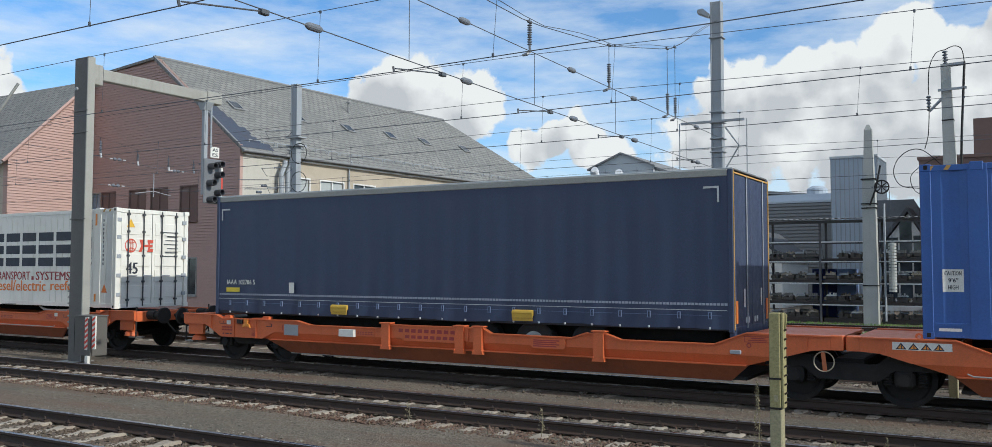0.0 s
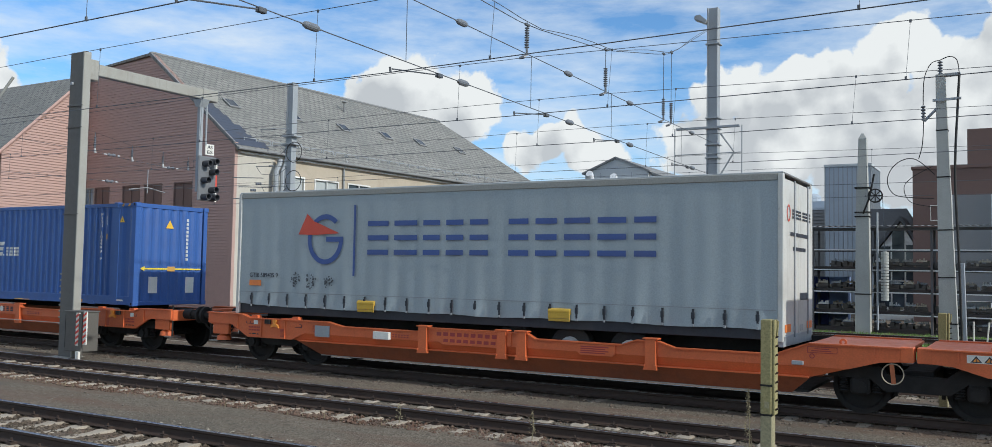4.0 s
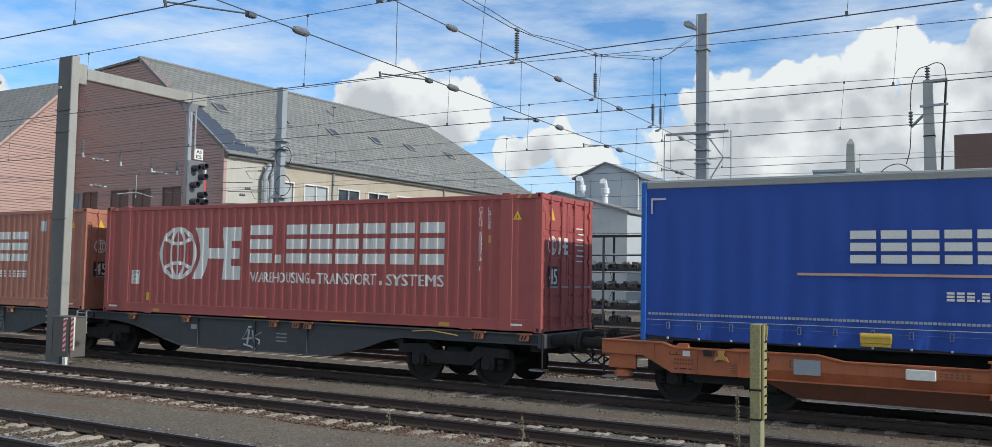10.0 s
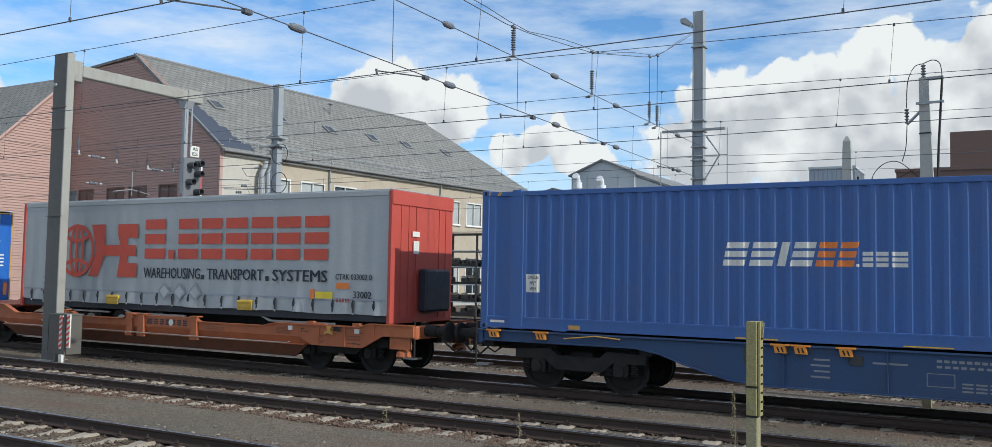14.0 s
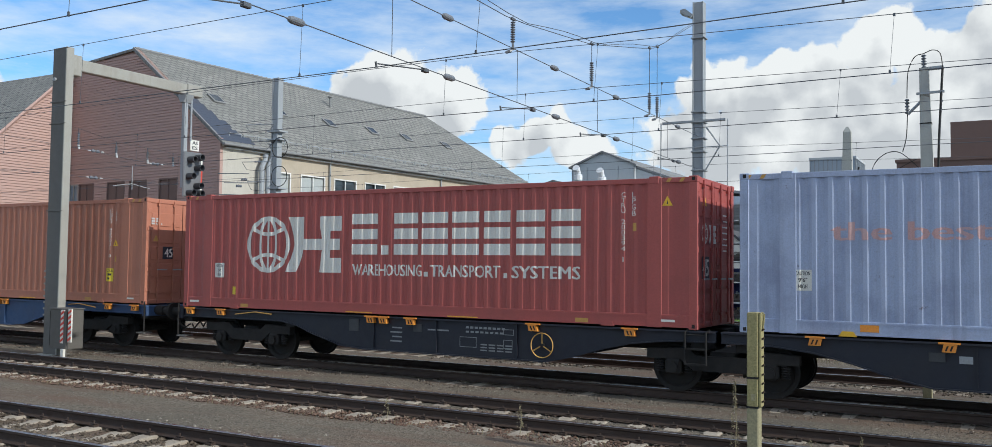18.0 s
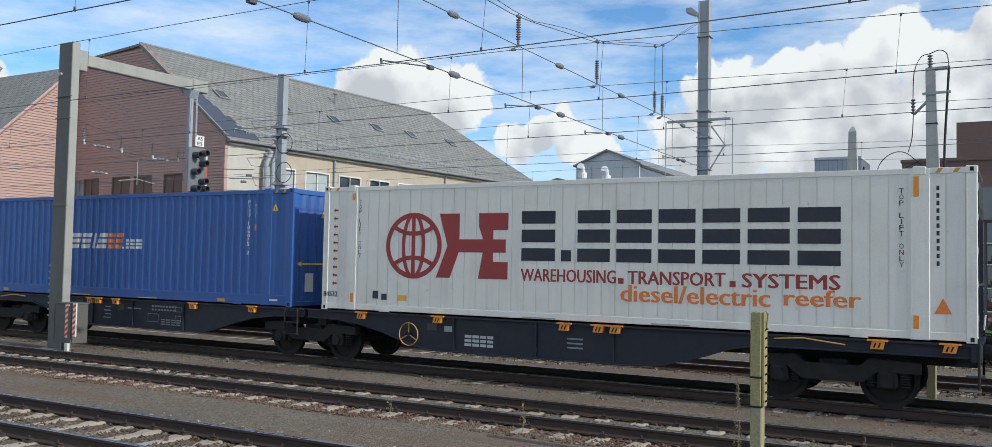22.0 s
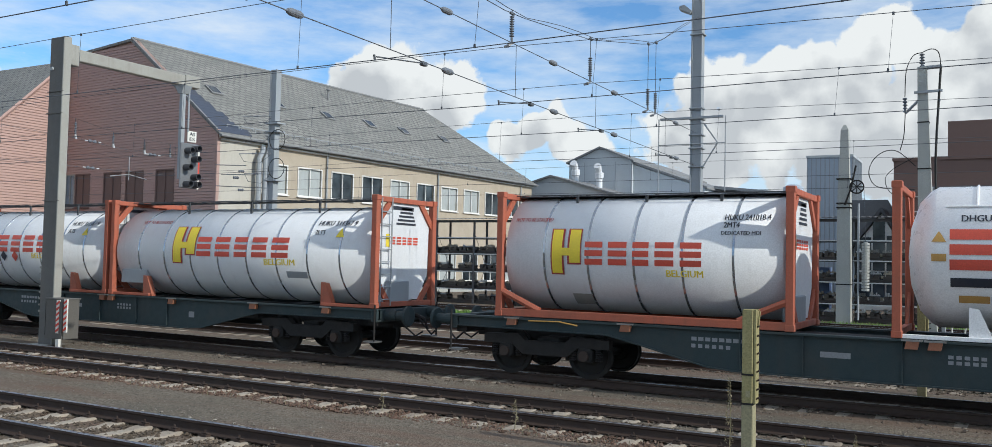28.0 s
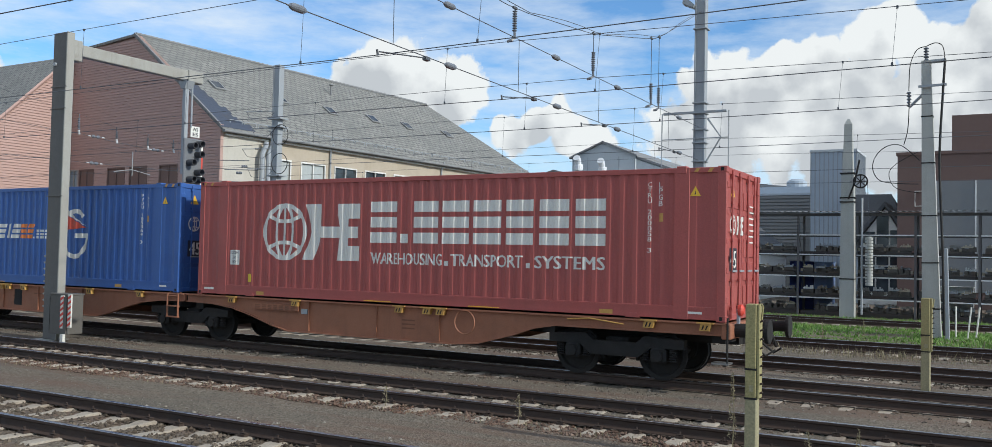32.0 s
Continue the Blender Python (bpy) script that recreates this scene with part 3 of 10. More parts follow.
def ring(cx, cz, rx, rz, w, seg=36, a0=0.0, a1=360.0):
    out = []
    for i in range(seg):
        a, b = (radians(a0 + (a1 - a0) * k / seg) for k in (i, i + 1))
        p = lambda t, k: (cx + (rx - k) * math.cos(t), cz + (rz - k) * math.sin(t))
        out.append([p(a, 0), p(b, 0), p(b, w), p(a, w)])
    return out


def disc(cx, cz, rx, rz, seg=28):
    return [[(cx + rx * math.cos(2 * math.pi * i / seg), cz + rz * math.sin(2 * math.pi * i / seg)) for i in range(seg)]]


def lift(polys, n):
    """The same shapes on a layer n coats of paint further out."""
    return [[(p[0], p[1], n) for p in q] for q in polys]


def globe(x0, x1, z0, z1):
    """A ring with meridians and parallels."""
    cx, cz, rx, rz = (x0 + x1) / 2, (z0 + z1) / 2, (x1 - x0) / 2, (z1 - z0) / 2
    w = 0.075 * (x1 - x0)
    s = ring(cx, cz, rx, rz, w) + lift(ring(cx, cz, rx * 0.42, rz, w * 0.85), 1) + lift(rect(cx - w * 0.45, cx + w * 0.45, z0 + w * 0.5, z1 - w * 0.5), 2)
    s += lift(ring(cx, cz + rz * 1.25, rx * 1.15, rz * 0.95, w * 0.85, 16, 228, 312) + ring(cx, cz - rz * 1.25, rx * 1.15, rz * 0.95, w * 0.85, 16, 48, 132), 3)
    return s


def slabs(x0, x1, z0, z1):
    """The emblem beside the globe: two heavy slanted slabs with a bar between them and notches."""
    w, h = x1 - x0, z1 - z0
    X, Z = (lambda k: x0 + k * w), (lambda k: z0 + k * h)
    return [[(X(0.0), Z(0)), (X(0.20), Z(0)), (X(0.33), Z(0.42)), (X(0.33), Z(1)), (X(0.04), Z(1)), (X(0.16), Z(0.5))],
            [(X(0.33), Z(0.40)), (X(0.66), Z(0.40)), (X(0.66), Z(0.60)), (X(0.33), Z(0.60))],
            [(X(0.60), Z(0)), (X(1), Z(0)), (X(1), Z(0.26)), (X(0.80), Z(0.26)), (X(0.80), Z(0.40)), (X(0.66), Z(0.40))],
            [(X(0.66), Z(0.40)), (X(0.97), Z(0.40)), (X(0.97), Z(0.60)), (X(0.66), Z(0.60))],
            [(X(0.66), Z(0.60)), (X(0.80), Z(0.60)), (X(0.80), Z(0.74)), (X(1), Z(0.74)), (X(1), Z(1)), (X(0.60), Z(1)), (X(0.60), Z(0.8))]]


def blocks(x0, x1, z0, z1, widths, gap=0.16, stroke=0.24, lean=0.0, low=(), mid=False):
    """A trade name as a row of plain barred blocks, three bars to a block; 0 is a space, low ones are smaller."""
    total = sum(w if w else 0.5 for w in widths) + gap * (len(widths) - 1)
    k = (x1 - x0) / total
    x, out = x0, []
    for i, w in enumerate(widths):
        if not w:
            x += (0.5 + gap) * k
            continue
        a, b, top = x, x + w * k, z1 - (z1 - z0) * (0.28 if i in low else 0)
        h = top - z0
        if w < 0.45:
            bars = [(z0, top if w > 0.3 or w == 0.26 else z0 + (b - a))]
        else:
            t = h * (0.15 if stroke < 0.15 else 0.255)
            bars = [(z0, z0 + t), (z0 + (h - t) / 2, z0 + (h + t) / 2), (top - t, top)]
        for za, zb in bars:
            out.append([(p + lean * (q - z0), q) for p, q in rect(a, b, za, zb)[0]])
        x = b + gap * k
    return out


GLYPHS = {}


def words(s, x0, x1, z0, z1, turned=False):
    """Real lettering as flat polygons, fitted to a field; turned: letters one below the other."""
    if turned:
        out, n = [], len(s)
        for i, ch in enumerate(s):
            if ch != " ":
                a, b = z1 - (z1 - z0) * (i + 0.86) / n, z1 - (z1 - z0) * i / n
                slim = 0.36 * (x1 - x0) if ch in "I1" else 0.0
                out += words(ch, x0 + slim, x1 - slim, a, b)
        return out
    if s not in GLYPHS:
        cu = bpy.data.curves.new("lettering", "FONT")
        cu.body, cu.resolution_u = s, 2
        ob = new("lettering", cu)
        me = bpy.data.meshes.new_from_object(ob.evaluated_get(bpy.context.evaluated_depsgraph_get()))
        pts = [(v.co.x, v.co.y) for v in me.vertices]
        GLYPHS[s] = [[pts[i] for i in p.vertices] for p in me.polygons]
        bpy.data.objects.remove(ob)
        bpy.data.curves.remove(cu)
        bpy.data.meshes.remove(me)
    polys = GLYPHS[s]
    xs, zs = [p[0] for q in polys for p in q], [p[1] for q in polys for p in q]
    kx, kz = (x1 - x0) / max(1e-6, max(xs) - min(xs)), (z1 - z0) / max(1e-6, max(zs) - min(zs))
    b = 0.055 * kx if len(s) > 1 else 0.0
    kx = (x1 - x0 - b) / max(1e-6, max(xs) - min(xs))
    thin = [[(x0 + (x - min(xs)) * kx, z0 + (z - min(zs)) * kz) for x, z in q] for q in polys]
    # the same letters once more, a stroke's half to the side, for their weight
    return thin + lift([[(x + b, z) for x, z in q] for q in thin], 1) if b else thin


def lay(name, polys, mat, parent, surf, label=""):
    """Flat shapes pressed onto a surface: surf gives its cuts in x and z and its depth there."""
    cx, cz, depth = surf
    if name == "trade_name":
        return [lay("name_bar", [q], mat, parent, surf, label) for q in polys][-1]
    bm = B()
    for q in polys:
        vs = [bm.verts.new((p[0], -0.0018 * p[2] if len(p) > 2 else 0.0, p[1])) for p in q]
        try:
            f = bm.faces.new(vs)
            f.normal_update()
            if f.normal.y > 0:
                f.normal_flip()
        except ValueError:
            pass
    bmesh.ops.triangulate(bm, faces=[f for f in bm.faces if len(f.verts) > 3])
    xs, zs = [v.co.x for v in bm.verts], [v.co.z for v in bm.verts]
    for cuts, lo, hi, axis in ((cx, min(xs), max(xs), Vector((1, 0, 0))), (cz, min(zs), max(zs), Vector((0, 0, 1)))):
        for c in cuts:
            if lo < c < hi:
                bmesh.ops.bisect_plane(bm, geom=bm.verts[:] + bm.edges[:] + bm.faces[:], plane_co=axis * c, plane_no=axis)
    for v in bm.verts:
        v.co.y += depth(v.co.x, v.co.z)
    return part(name, bm, mat, parent, label)


def label_bars(x0, x1, z0, z1, rows=3):
    out, h = [], (z1 - z0) / (rows * 1.7)
    for i in range(rows):
        z = z1 - (i * 1.7 + 1.2) * h
        out += rect(x0 + (x1 - x0) * 0.12, x1 - (x1 - x0) * (0.12 + 0.2 * (i % 2)), z, z + h * 0.9)
    return out


# ---- shipping containers ----
CL, CW, CH = 13.716, 2.50, 2.896
PITCH, DEEP = 0.278, 0.036
STEPS = ((0.0, 0.0), (0.072, 0.0), (0.140, 1.0), (0.210, 1.0))


def wave_points(a, b):
    """Turning points of a corrugated sheet between a and b."""
    n = max(1, int((b - a) / PITCH))
    k = (b - a) / n
    pts = [(a + i * k + s * k / PITCH, d) for i in range(n) for s, d in STEPS] + [(b, 0.0)]
    return pts


SIDE_WAVE = wave_points(0.17, 0.72) + wave_points(0.98, CL - 0.98) + wave_points(CL - 0.72, CL - 0.17)


def side_depth(x, z=0.0):
    y = 0.0
    if 0.17 <= x <= CL - 0.17 and not (0.72 < x < 0.98 or CL - 0.98 < x < CL - 0.72):
        y = float(np.interp(x, [p[0] for p in SIDE_WAVE], [p[1] for p in SIDE_WAVE]))
    return -CW / 2 + 0.012 + DEEP * y - 0.0035


ON_WAVE = ([p[0] for p in SIDE_WAVE], [], side_depth)
ON_FLAT = ([], [], lambda x, z: -CW / 2 + 0.012 - 0.0035)


def sheet_x(bm, pts, y, sign, z0, z1):
    a = [bm.verts.new((x, y + sign * DEEP * d, z0)) for x, d in pts]
    b = [bm.verts.new((x, y + sign * DEEP * d, z1)) for x, d in pts]
    for i in range(len(pts) - 1):
        bm.faces.new((a[i], a[i + 1], b[i + 1], b[i]) if sign > 0 else (a[i + 1], a[i], b[i], b[i + 1]))


def container(name_label, colour, end, marks, plain=False, x=0.0):
    """A forty-five foot box. end: doors or wall at its trailing end. plain: flat insulated sides with shallow ribs."""
    c = thing("shipping_container", name_label, "container", pose(x, TRAIN_Y, DECK_Z), "containers on the train")
    back = "worn_white" if colour == "pale_blue" else colour
    for s in (1, -1):
        bm = B()
        y = -s * (CW / 2 - 0.012)
        if plain:
            xs = [0.17 + i * 0.2908 for i in range(46)]
            for i, a in enumerate(xs if s > 0 else ()):
                b_ = xs[i + 1] if i + 1 < len(xs) else CL - 0.17
                part("side_panel", box(B(), a + 0.011, b_ - 0.011, min(y, y + s * 0.05), max(y, y + s * 0.05), 0.15, CH - 0.10), colour, c)
            box(bm, 0.17, CL - 0.17, min(y + s * 0.012, y + s * 0.05), max(y + s * 0.012, y + s * 0.05), 0.15, CH - 0.10)
        else:
            sheet_x(bm, [(0.15, 0.0)] + wave_points(0.17, 0.72), y, s, 0.24, CH - 0.11)
            sheet_x(bm, wave_points(0.98, CL - 0.98), y, s, 0.24, CH - 0.11)
            sheet_x(bm, wave_points(CL - 0.72, CL - 0.17) + [(CL - 0.15, 0.0)], y, s, 0.24, CH - 0.11)
        part("side_wall", bm, colour, c)
        for a, b_ in ((0.70, 1.0), (CL - 1.0, CL - 0.70)):
            yo = -s * CW / 2
            part("lifting_post", box(B(), a, b_, min(yo, yo + s * 0.06), max(yo, yo + s * 0.06), 0.02, CH - 0.02, 0.01), colour, c)
            if s > 0:
                part("corner_casting", box(B(), a + 0.04, b_ - 0.06, min(yo - s * 0.006, yo + s * 0.15), max(yo - s * 0.006, yo + s * 0.15), CH - 0.13, CH + 0.012, 0.01), colour, c)
        y0, y1 = sorted((-s * CW / 2, -s * (CW / 2 - 0.09)))
        part("top_rail", box(B(), 0.16, CL - 0.16, y0 + 0.004, y1, CH - 0.12, CH - 0.02, 0.008), colour, c)
        bm = B()
        box(bm, 0.16, CL - 0.16, y0 + 0.006, y1, 0.03, 0.16 if plain else 0.27, 0.008)
        if not plain:
            for k in (0.045, 0.235):
                box(bm, 0.16, CL - 0.16, y0 + 0.001, y0 + 0.02, k - 0.012, k + 0.012)
        part("bottom_rail", bm, colour, c)
        for xx in (0.0, CL - 0.17):
            part("corner_post", box(B(), xx, xx + 0.17, y0, y1 + 0.05, 0.11, CH - 0.12, 0.012), back if xx > 1 else colour, c)
            if s > 0:
                part("post_seam", box(B(), xx + (0.150 if xx < 1 else 0.012), xx + (0.158 if xx < 1 else 0.020), *sorted((-s * (CW / 2 + 0.004), -s * (CW / 2 - 0.006))), 0.14, CH - 0.14), colour, c)
            for z in (0.0, CH - 0.12):
                bm = B()
                box(bm, xx - 0.003, xx + 0.176, y0 - 0.003, y1 + 0.08, z, z + 0.121, 0.012)
                o = part("corner_casting", bm, colour, c)
                if s > 0:
                    part("lifting_hole", box(B(), xx + 0.06, xx + 0.12, -CW / 2 - 0.0045, -CW / 2 + 0.01, z + 0.03, z + 0.10), "under", o)
        if s < 0:
            continue
        # loading pocket covers and hooks along the rail
        for px_ in (5.4, 8.2):
            part("pocket_strip", box(B(), px_, px_ + 0.75, -s * (CW / 2 + 0.004) - 0.006, -s * (CW / 2 + 0.004) + 0.006, 0.045, 0.065), "yellow" if not plain else "zinc_pale", c)
        for px_ in (1.7, CL - 1.95):
            bm = B()
            prism(bm, [(px_, 0.01), (px_ + 0.3, 0.01), (px_ + 0.24, 0.10), (px_ + 0.06, 0.10)], -s * (CW / 2 + 0.008) - 0.006, -s * (CW / 2 + 0.008) + 0.006)
            part("pocket_plate", bm, "yellow" if colour in ("bright_blue", "pale_blue") else colour, c)
    bm = B()
    for i in range(46):
        a = 0.1 + i * (CL - 0.2) / 46
        box(bm, a, a + 0.20, -CW / 2 + 0.1, CW / 2 - 0.1, CH - 0.055, CH - 0.018 - 0.014 * (i % 2))
    part("roof", bm, colour, c)
    part("floor_frame", box(B(), 0.1, CL - 0.1, -CW / 2 + 0.08, CW / 2 - 0.08, 0.05, 0.14), "under", c)
    part("front_wall", box(B(), 0.02, 0.06, -CW / 2 + 0.12, CW / 2 - 0.12, 0.12, CH - 0.11), colour, c)
    xe = CL
    part("end_header", box(B(), xe - 0.10, xe - 0.01, -CW / 2 + 0.14, CW / 2 - 0.14, CH - 0.13, CH - 0.01, 0.008), back, c)
    part("end_sill", box(B(), xe - 0.10, xe - 0.01, -CW / 2 + 0.14, CW / 2 - 0.14, 0.02, 0.13, 0.008), colour, c)
    if end == "doors":
        for y0, y1 in ((-CW / 2 + 0.10, -0.012), (0.012, CW / 2 - 0.10)):
            bm = B()
            box(bm, xe - 0.07, xe - 0.035, y0, y1, 0.13, CH - 0.13)
            n = 5
            for i in range(n):
                z = 0.30 + i * (CH - 0.6) / n
                box(bm, xe - 0.037, xe - 0.018, y0 + 0.09, y1 - 0.09, z, z + (CH - 0.6) / n - 0.10, 0.006)
            leaf = part("door_leaf", bm, colour, c)
            for k in (0.27, 0.73):
                y = y0 + (y1 - y0) * k
                bm = tube(B(), [(xe + 0.004, y, 0.06), (xe + 0.004, y, CH - 0.05)], 0.019, 8)
                for z in (0.22, 0.75, 1.5, 2.2, 2.7):
                    box(bm, xe - 0.03, xe + 0.026, y - 0.045, y + 0.045, z, z + 0.055)
                part("locking_rod", bm, "grey_wagon" if plain else colour, leaf)
                part("lock_handle", box(B(), xe + 0.01, xe + 0.03, y - 0.02, y + 0.30, 0.93, 0.965), "zinc", leaf)
            yh = y0 if y0 < -0.5 else y1
            for z in (0.35, 0.9, 1.45, 2.0, 2.5):
                part("hinge", box(B(), xe - 0.03, xe + 0.012, yh - 0.07, yh + 0.07, z, z + 0.11, 0.006), "zinc" if plain else colour, leaf)
    else:
        pts = wave_points(-CW / 2 + 0.14, CW / 2 - 0.14)
        bm = B()
        a = [bm.verts.new((xe - 0.02 - DEEP * d, y, 0.12)) for y, d in pts]
        b_ = [bm.verts.new((xe - 0.02 - DEEP * d, y, CH - 0.12)) for y, d in pts]
        for i in range(len(pts) - 1):
            bm.faces.new((a[i], a[i + 1], b_[i + 1], b_[i]))
        part("end_wall", bm, "faded_end" if back != colour else colour, c)
    for i in range(0, 4, 2):
        for xx in (0.10, CL - 0.62):
            bm = prism(B(), [(xx + i * 0.13, CH - 0.105), (xx + i * 0.13 + 0.07, CH - 0.105), (xx + i * 0.13 + 0.12, CH - 0.03), (xx + i * 0.13 + 0.05, CH - 0.03)], -CW / 2 - 0.002, -CW / 2 + 0.006)
            part("hazard_stripe", bm, "lock_yellow", c)
    surf = ON_FLAT if plain else ON_WAVE
    marks(c, surf)
    return c


def common_marks(c, surf, mark="ink_white", code="LEG1", number="", tri=(13.02, 2.34), plate=1.86):
    lay("code_letters", words(code, 12.40, 12.49, 2.14, 2.62, True), mark, c, surf)
    if number:
        lay("number_column", words(number, 12.19, 12.27, 1.25, 2.62, True), mark, c, surf, "column of small white numbers")
    else:
        lay("number_column", [q for i in range(10) if i != 4 for q in rect(12.19, 12.275, 1.28 + i * 0.135, 1.375 + i * 0.135)], mark, c, surf, "column of small white markings")
    lay("size_plate", rect(12.42, 12.50, plate, plate + 0.16), "lock_yellow", c, surf)
    tx, tz = tri
    tr = lay("warning_triangle", [[(tx, tz), (tx + 0.21, tz), (tx + 0.105, tz + 0.19)]], "yellow", c, ON_FLAT, "yellow warning triangle")
    lay("triangle_bolt", [[(tx + 0.09, tz + 0.03), (tx + 0.12, tz + 0.03), (tx + 0.105, tz + 0.11)]], "ink_dark", tr, ([], [], lambda x, z: ON_FLAT[2](x, z) - 0.003))
    lay("rail_plate", rect(2.05, 2.30, 0.055, 0.14), "lock_yellow", c, ([], [], lambda x, z: -CW / 2 + 0.002))
    lay("rail_plate", rect(11.22, 11.50, 0.055, 0.14), "lock_yellow", c, ([], [], lambda x, z: -CW / 2 + 0.002))
    lay("maker_mark", rect(0.24, 0.58, 0.135, 0.185), mark, c, ([], [], lambda x, z: -CW / 2 + 0.003))
    lay("maker_mark", rect(12.90, 13.28, 0.13, 0.175), mark, c, ([], [], lambda x, z: -CW / 2 + 0.003))


def caution(c, x, surf, text=("CAUTION", "9'6\"", "HIGH")):
    lb = lay("caution_label", rect(x, x + 0.31, 0.78, 1.15), "ink_white", c, surf, "white height caution label")
    s2 = (surf[0], surf[1], lambda p, q: surf[2](p, q) - 0.002)
    for i, w in enumerate(text):
        lay("caution_word", words(w, x + 0.03 + 0.05 * (i > 0), x + 0.28 - 0.05 * (i > 0), 1.05 - i * 0.115, 1.12 - i * 0.115), "ink_dark", lb, s2)


NAME_HE = [0.75, 0.22, 0.68, 0.7, 0.7, 0.68, 0.72, 0.7]


def strap_line(c, x0, x1, z0, z1, mat, surf):
    """The readable second line, three words with square dots between."""
    w = x1 - x0
    for s, a, b in (("WAREHOUSING", 0, 0.338), ("TRANSPORT", 0.376, 0.682), ("SYSTEMS", 0.728, 1.0)):
        lay("slogan_word", words(s, x0 + w * a, x0 + w * b, z0, z1), mat, c, surf)
    for a in (0.345, 0.693):
        lay("slogan_dot", rect(x0 + w * a, x0 + w * (a + 0.018), z0, z0 + w * 0.018), mat, c, surf)


def he_marks(number, end="doors"):
    return lambda c, surf: he_side(c, surf, number, end)


def he_side(c, surf, number, end):
    common_marks(c, surf, code="LPGB", number=number)
    caution(c, 1.10, surf, ("CAUTION", "2.95M", "HIGH"))
    lay("emblem_globe", globe(2.20, 3.62, 0.92, 2.31), "ink_white", c, surf, "white globe emblem")
    lay("emblem_slab", slabs(3.50, 5.22, 0.95, 2.28), "ink_white", c, surf)
    lay("trade_name", blocks(5.53, 11.32, 1.38, 2.32, NAME_HE, 0.13, 0.22, mid=True), "ink_white", c, surf, "white trade name blocks")
    strap_line(c, 5.54, 11.32, 0.90, 1.16, "ink_white", surf)
    lay("weight_label", rect(1.72, 1.86, 0.36, 0.56), "ink_yellow", c, surf)
    end_marks(c) if end == "doors" else wall_end_marks(c)


def end_marks(c, mat="ink_white", fwd=0.022):
    """Marks on the trailing end: plate with the length in feet and an emblem."""
    def on_end(name, polys, m):
        bm = B()
        for q in polys:
            bm.faces.new([bm.verts.new((CL + (0.0018 * p[2] if len(p) > 2 else 0.0), p[0], p[1])) for p in q])
        return part(name, bm, m, c)
    if mat != "ink_dark":
        pl = on_end("length_plate", rect(-0.95, -0.45, 0.95, 1.38), "ink_dark")
        pl.location.x = -0.012
    o = on_end("length_number", words("45", -0.90, -0.50, 1.0, 1.33), mat)
    o.location.x = -0.008
    o = on_end("emblem", globe(-0.95, -0.55, 1.62, 2.02) + slabs(-0.48, 0.02, 1.64, 2.0), mat if mat != "ink_dark" else "ink_red")
    o.location.x = -0.012
    o = on_end("warning_triangle", [[(-0.9, 2.35), (-0.62, 2.35), (-0.76, 2.6)]], "yellow")
    o.location.x = -0.012
    o = on_end("data_lines", [q for i in range(7) for q in rect(0.40 + 0.06 * (i % 3), 0.92, 1.50 + i * 0.12, 1.53 + i * 0.12)], mat)
    o.location.x = -0.012


def wall_end_marks(c):
    bm = prism(B(), [(-1.05, 1.05), (-0.9, 1.12), (-0.9, 1.07), (1.1, 1.07), (1.1, 1.03), (-0.9, 1.03), (-0.9, 0.98)], 0, 0.004)
    for v in bm.verts:
        v.co = Vector((CL - 0.012 + v.co.y, v.co.x, v.co.z))
    part("arrow_stripe", bm, "ink_yellow", c)
    end_shapes(c, "arrow_plate", rect(-0.12, 0.14, 0.98, 1.12), "lock_yellow", CL - 0.005)
    end_shapes(c, "warning_triangle", [[(-0.22, 2.22), (0.06, 2.22), (-0.08, 2.46)]], "yellow", CL - 0.008)
    end_shapes(c, "number_column", [q for i in range(11) for q in rect(0.52, 0.60, 1.30 + i * 0.115, 1.38 + i * 0.115)], "ink_grey", CL - 0.008)
    for y in (-0.75, 0.55):
        part("end_label", box(B(), CL - 0.018, CL - 0.010, y, y + 0.3, 0.36, 0.82), "ink_white", c)


def unit_marks(orange, extra=None, end="wall", number=""):
    def f(c, surf):
        common_marks(c, surf, number=number)
        caution(c, 0.31 if extra != "square" else 1.07, surf)
        lay("trade_name", blocks(5.15, 6.72, 1.37, 1.80, [0.7, 0.75, 0.26, 0.65], 0.14, 0.26, 0.22), "ink_white", c, surf)
        lay("trade_number", blocks(6.78, 7.42, 1.37, 1.80, [0.7, 0.65], 0.14, 0.26, 0.22), "ink_orange" if orange else "ink_white", c, surf)
        lay("trade_name", blocks(7.46, 8.28, 1.37, 1.63, [0.16, 0.55, 0.6, 0.8], 0.16, 0.2), "ink_white", c, surf)
        if extra == "square":
            lay("square_mark", rect(11.62, 11.90, 2.30, 2.60), "ink_white", c, surf)
        if extra == "ring":
            lay("ring_emblem", ring(9.37, 1.52, 0.62, 0.72, 0.13, 30, 48, 357) + lift(rect(9.40, 9.99, 1.40, 1.53), 1) + lift([[(8.68, 2.34), (9.0, 2.08), (9.85, 1.74), (9.3, 2.03), (8.98, 2.24)]], 3), "ink_white", c, surf)
            lay("wing_emblem", lift([[(8.50, 1.64), (8.72, 2.18), (9.85, 1.70), (9.0, 1.63)]], 2), "ink_red", c, surf)
        if end == "wall":
            wall_end_marks(c)
        else:
            end_marks(c)
    return f


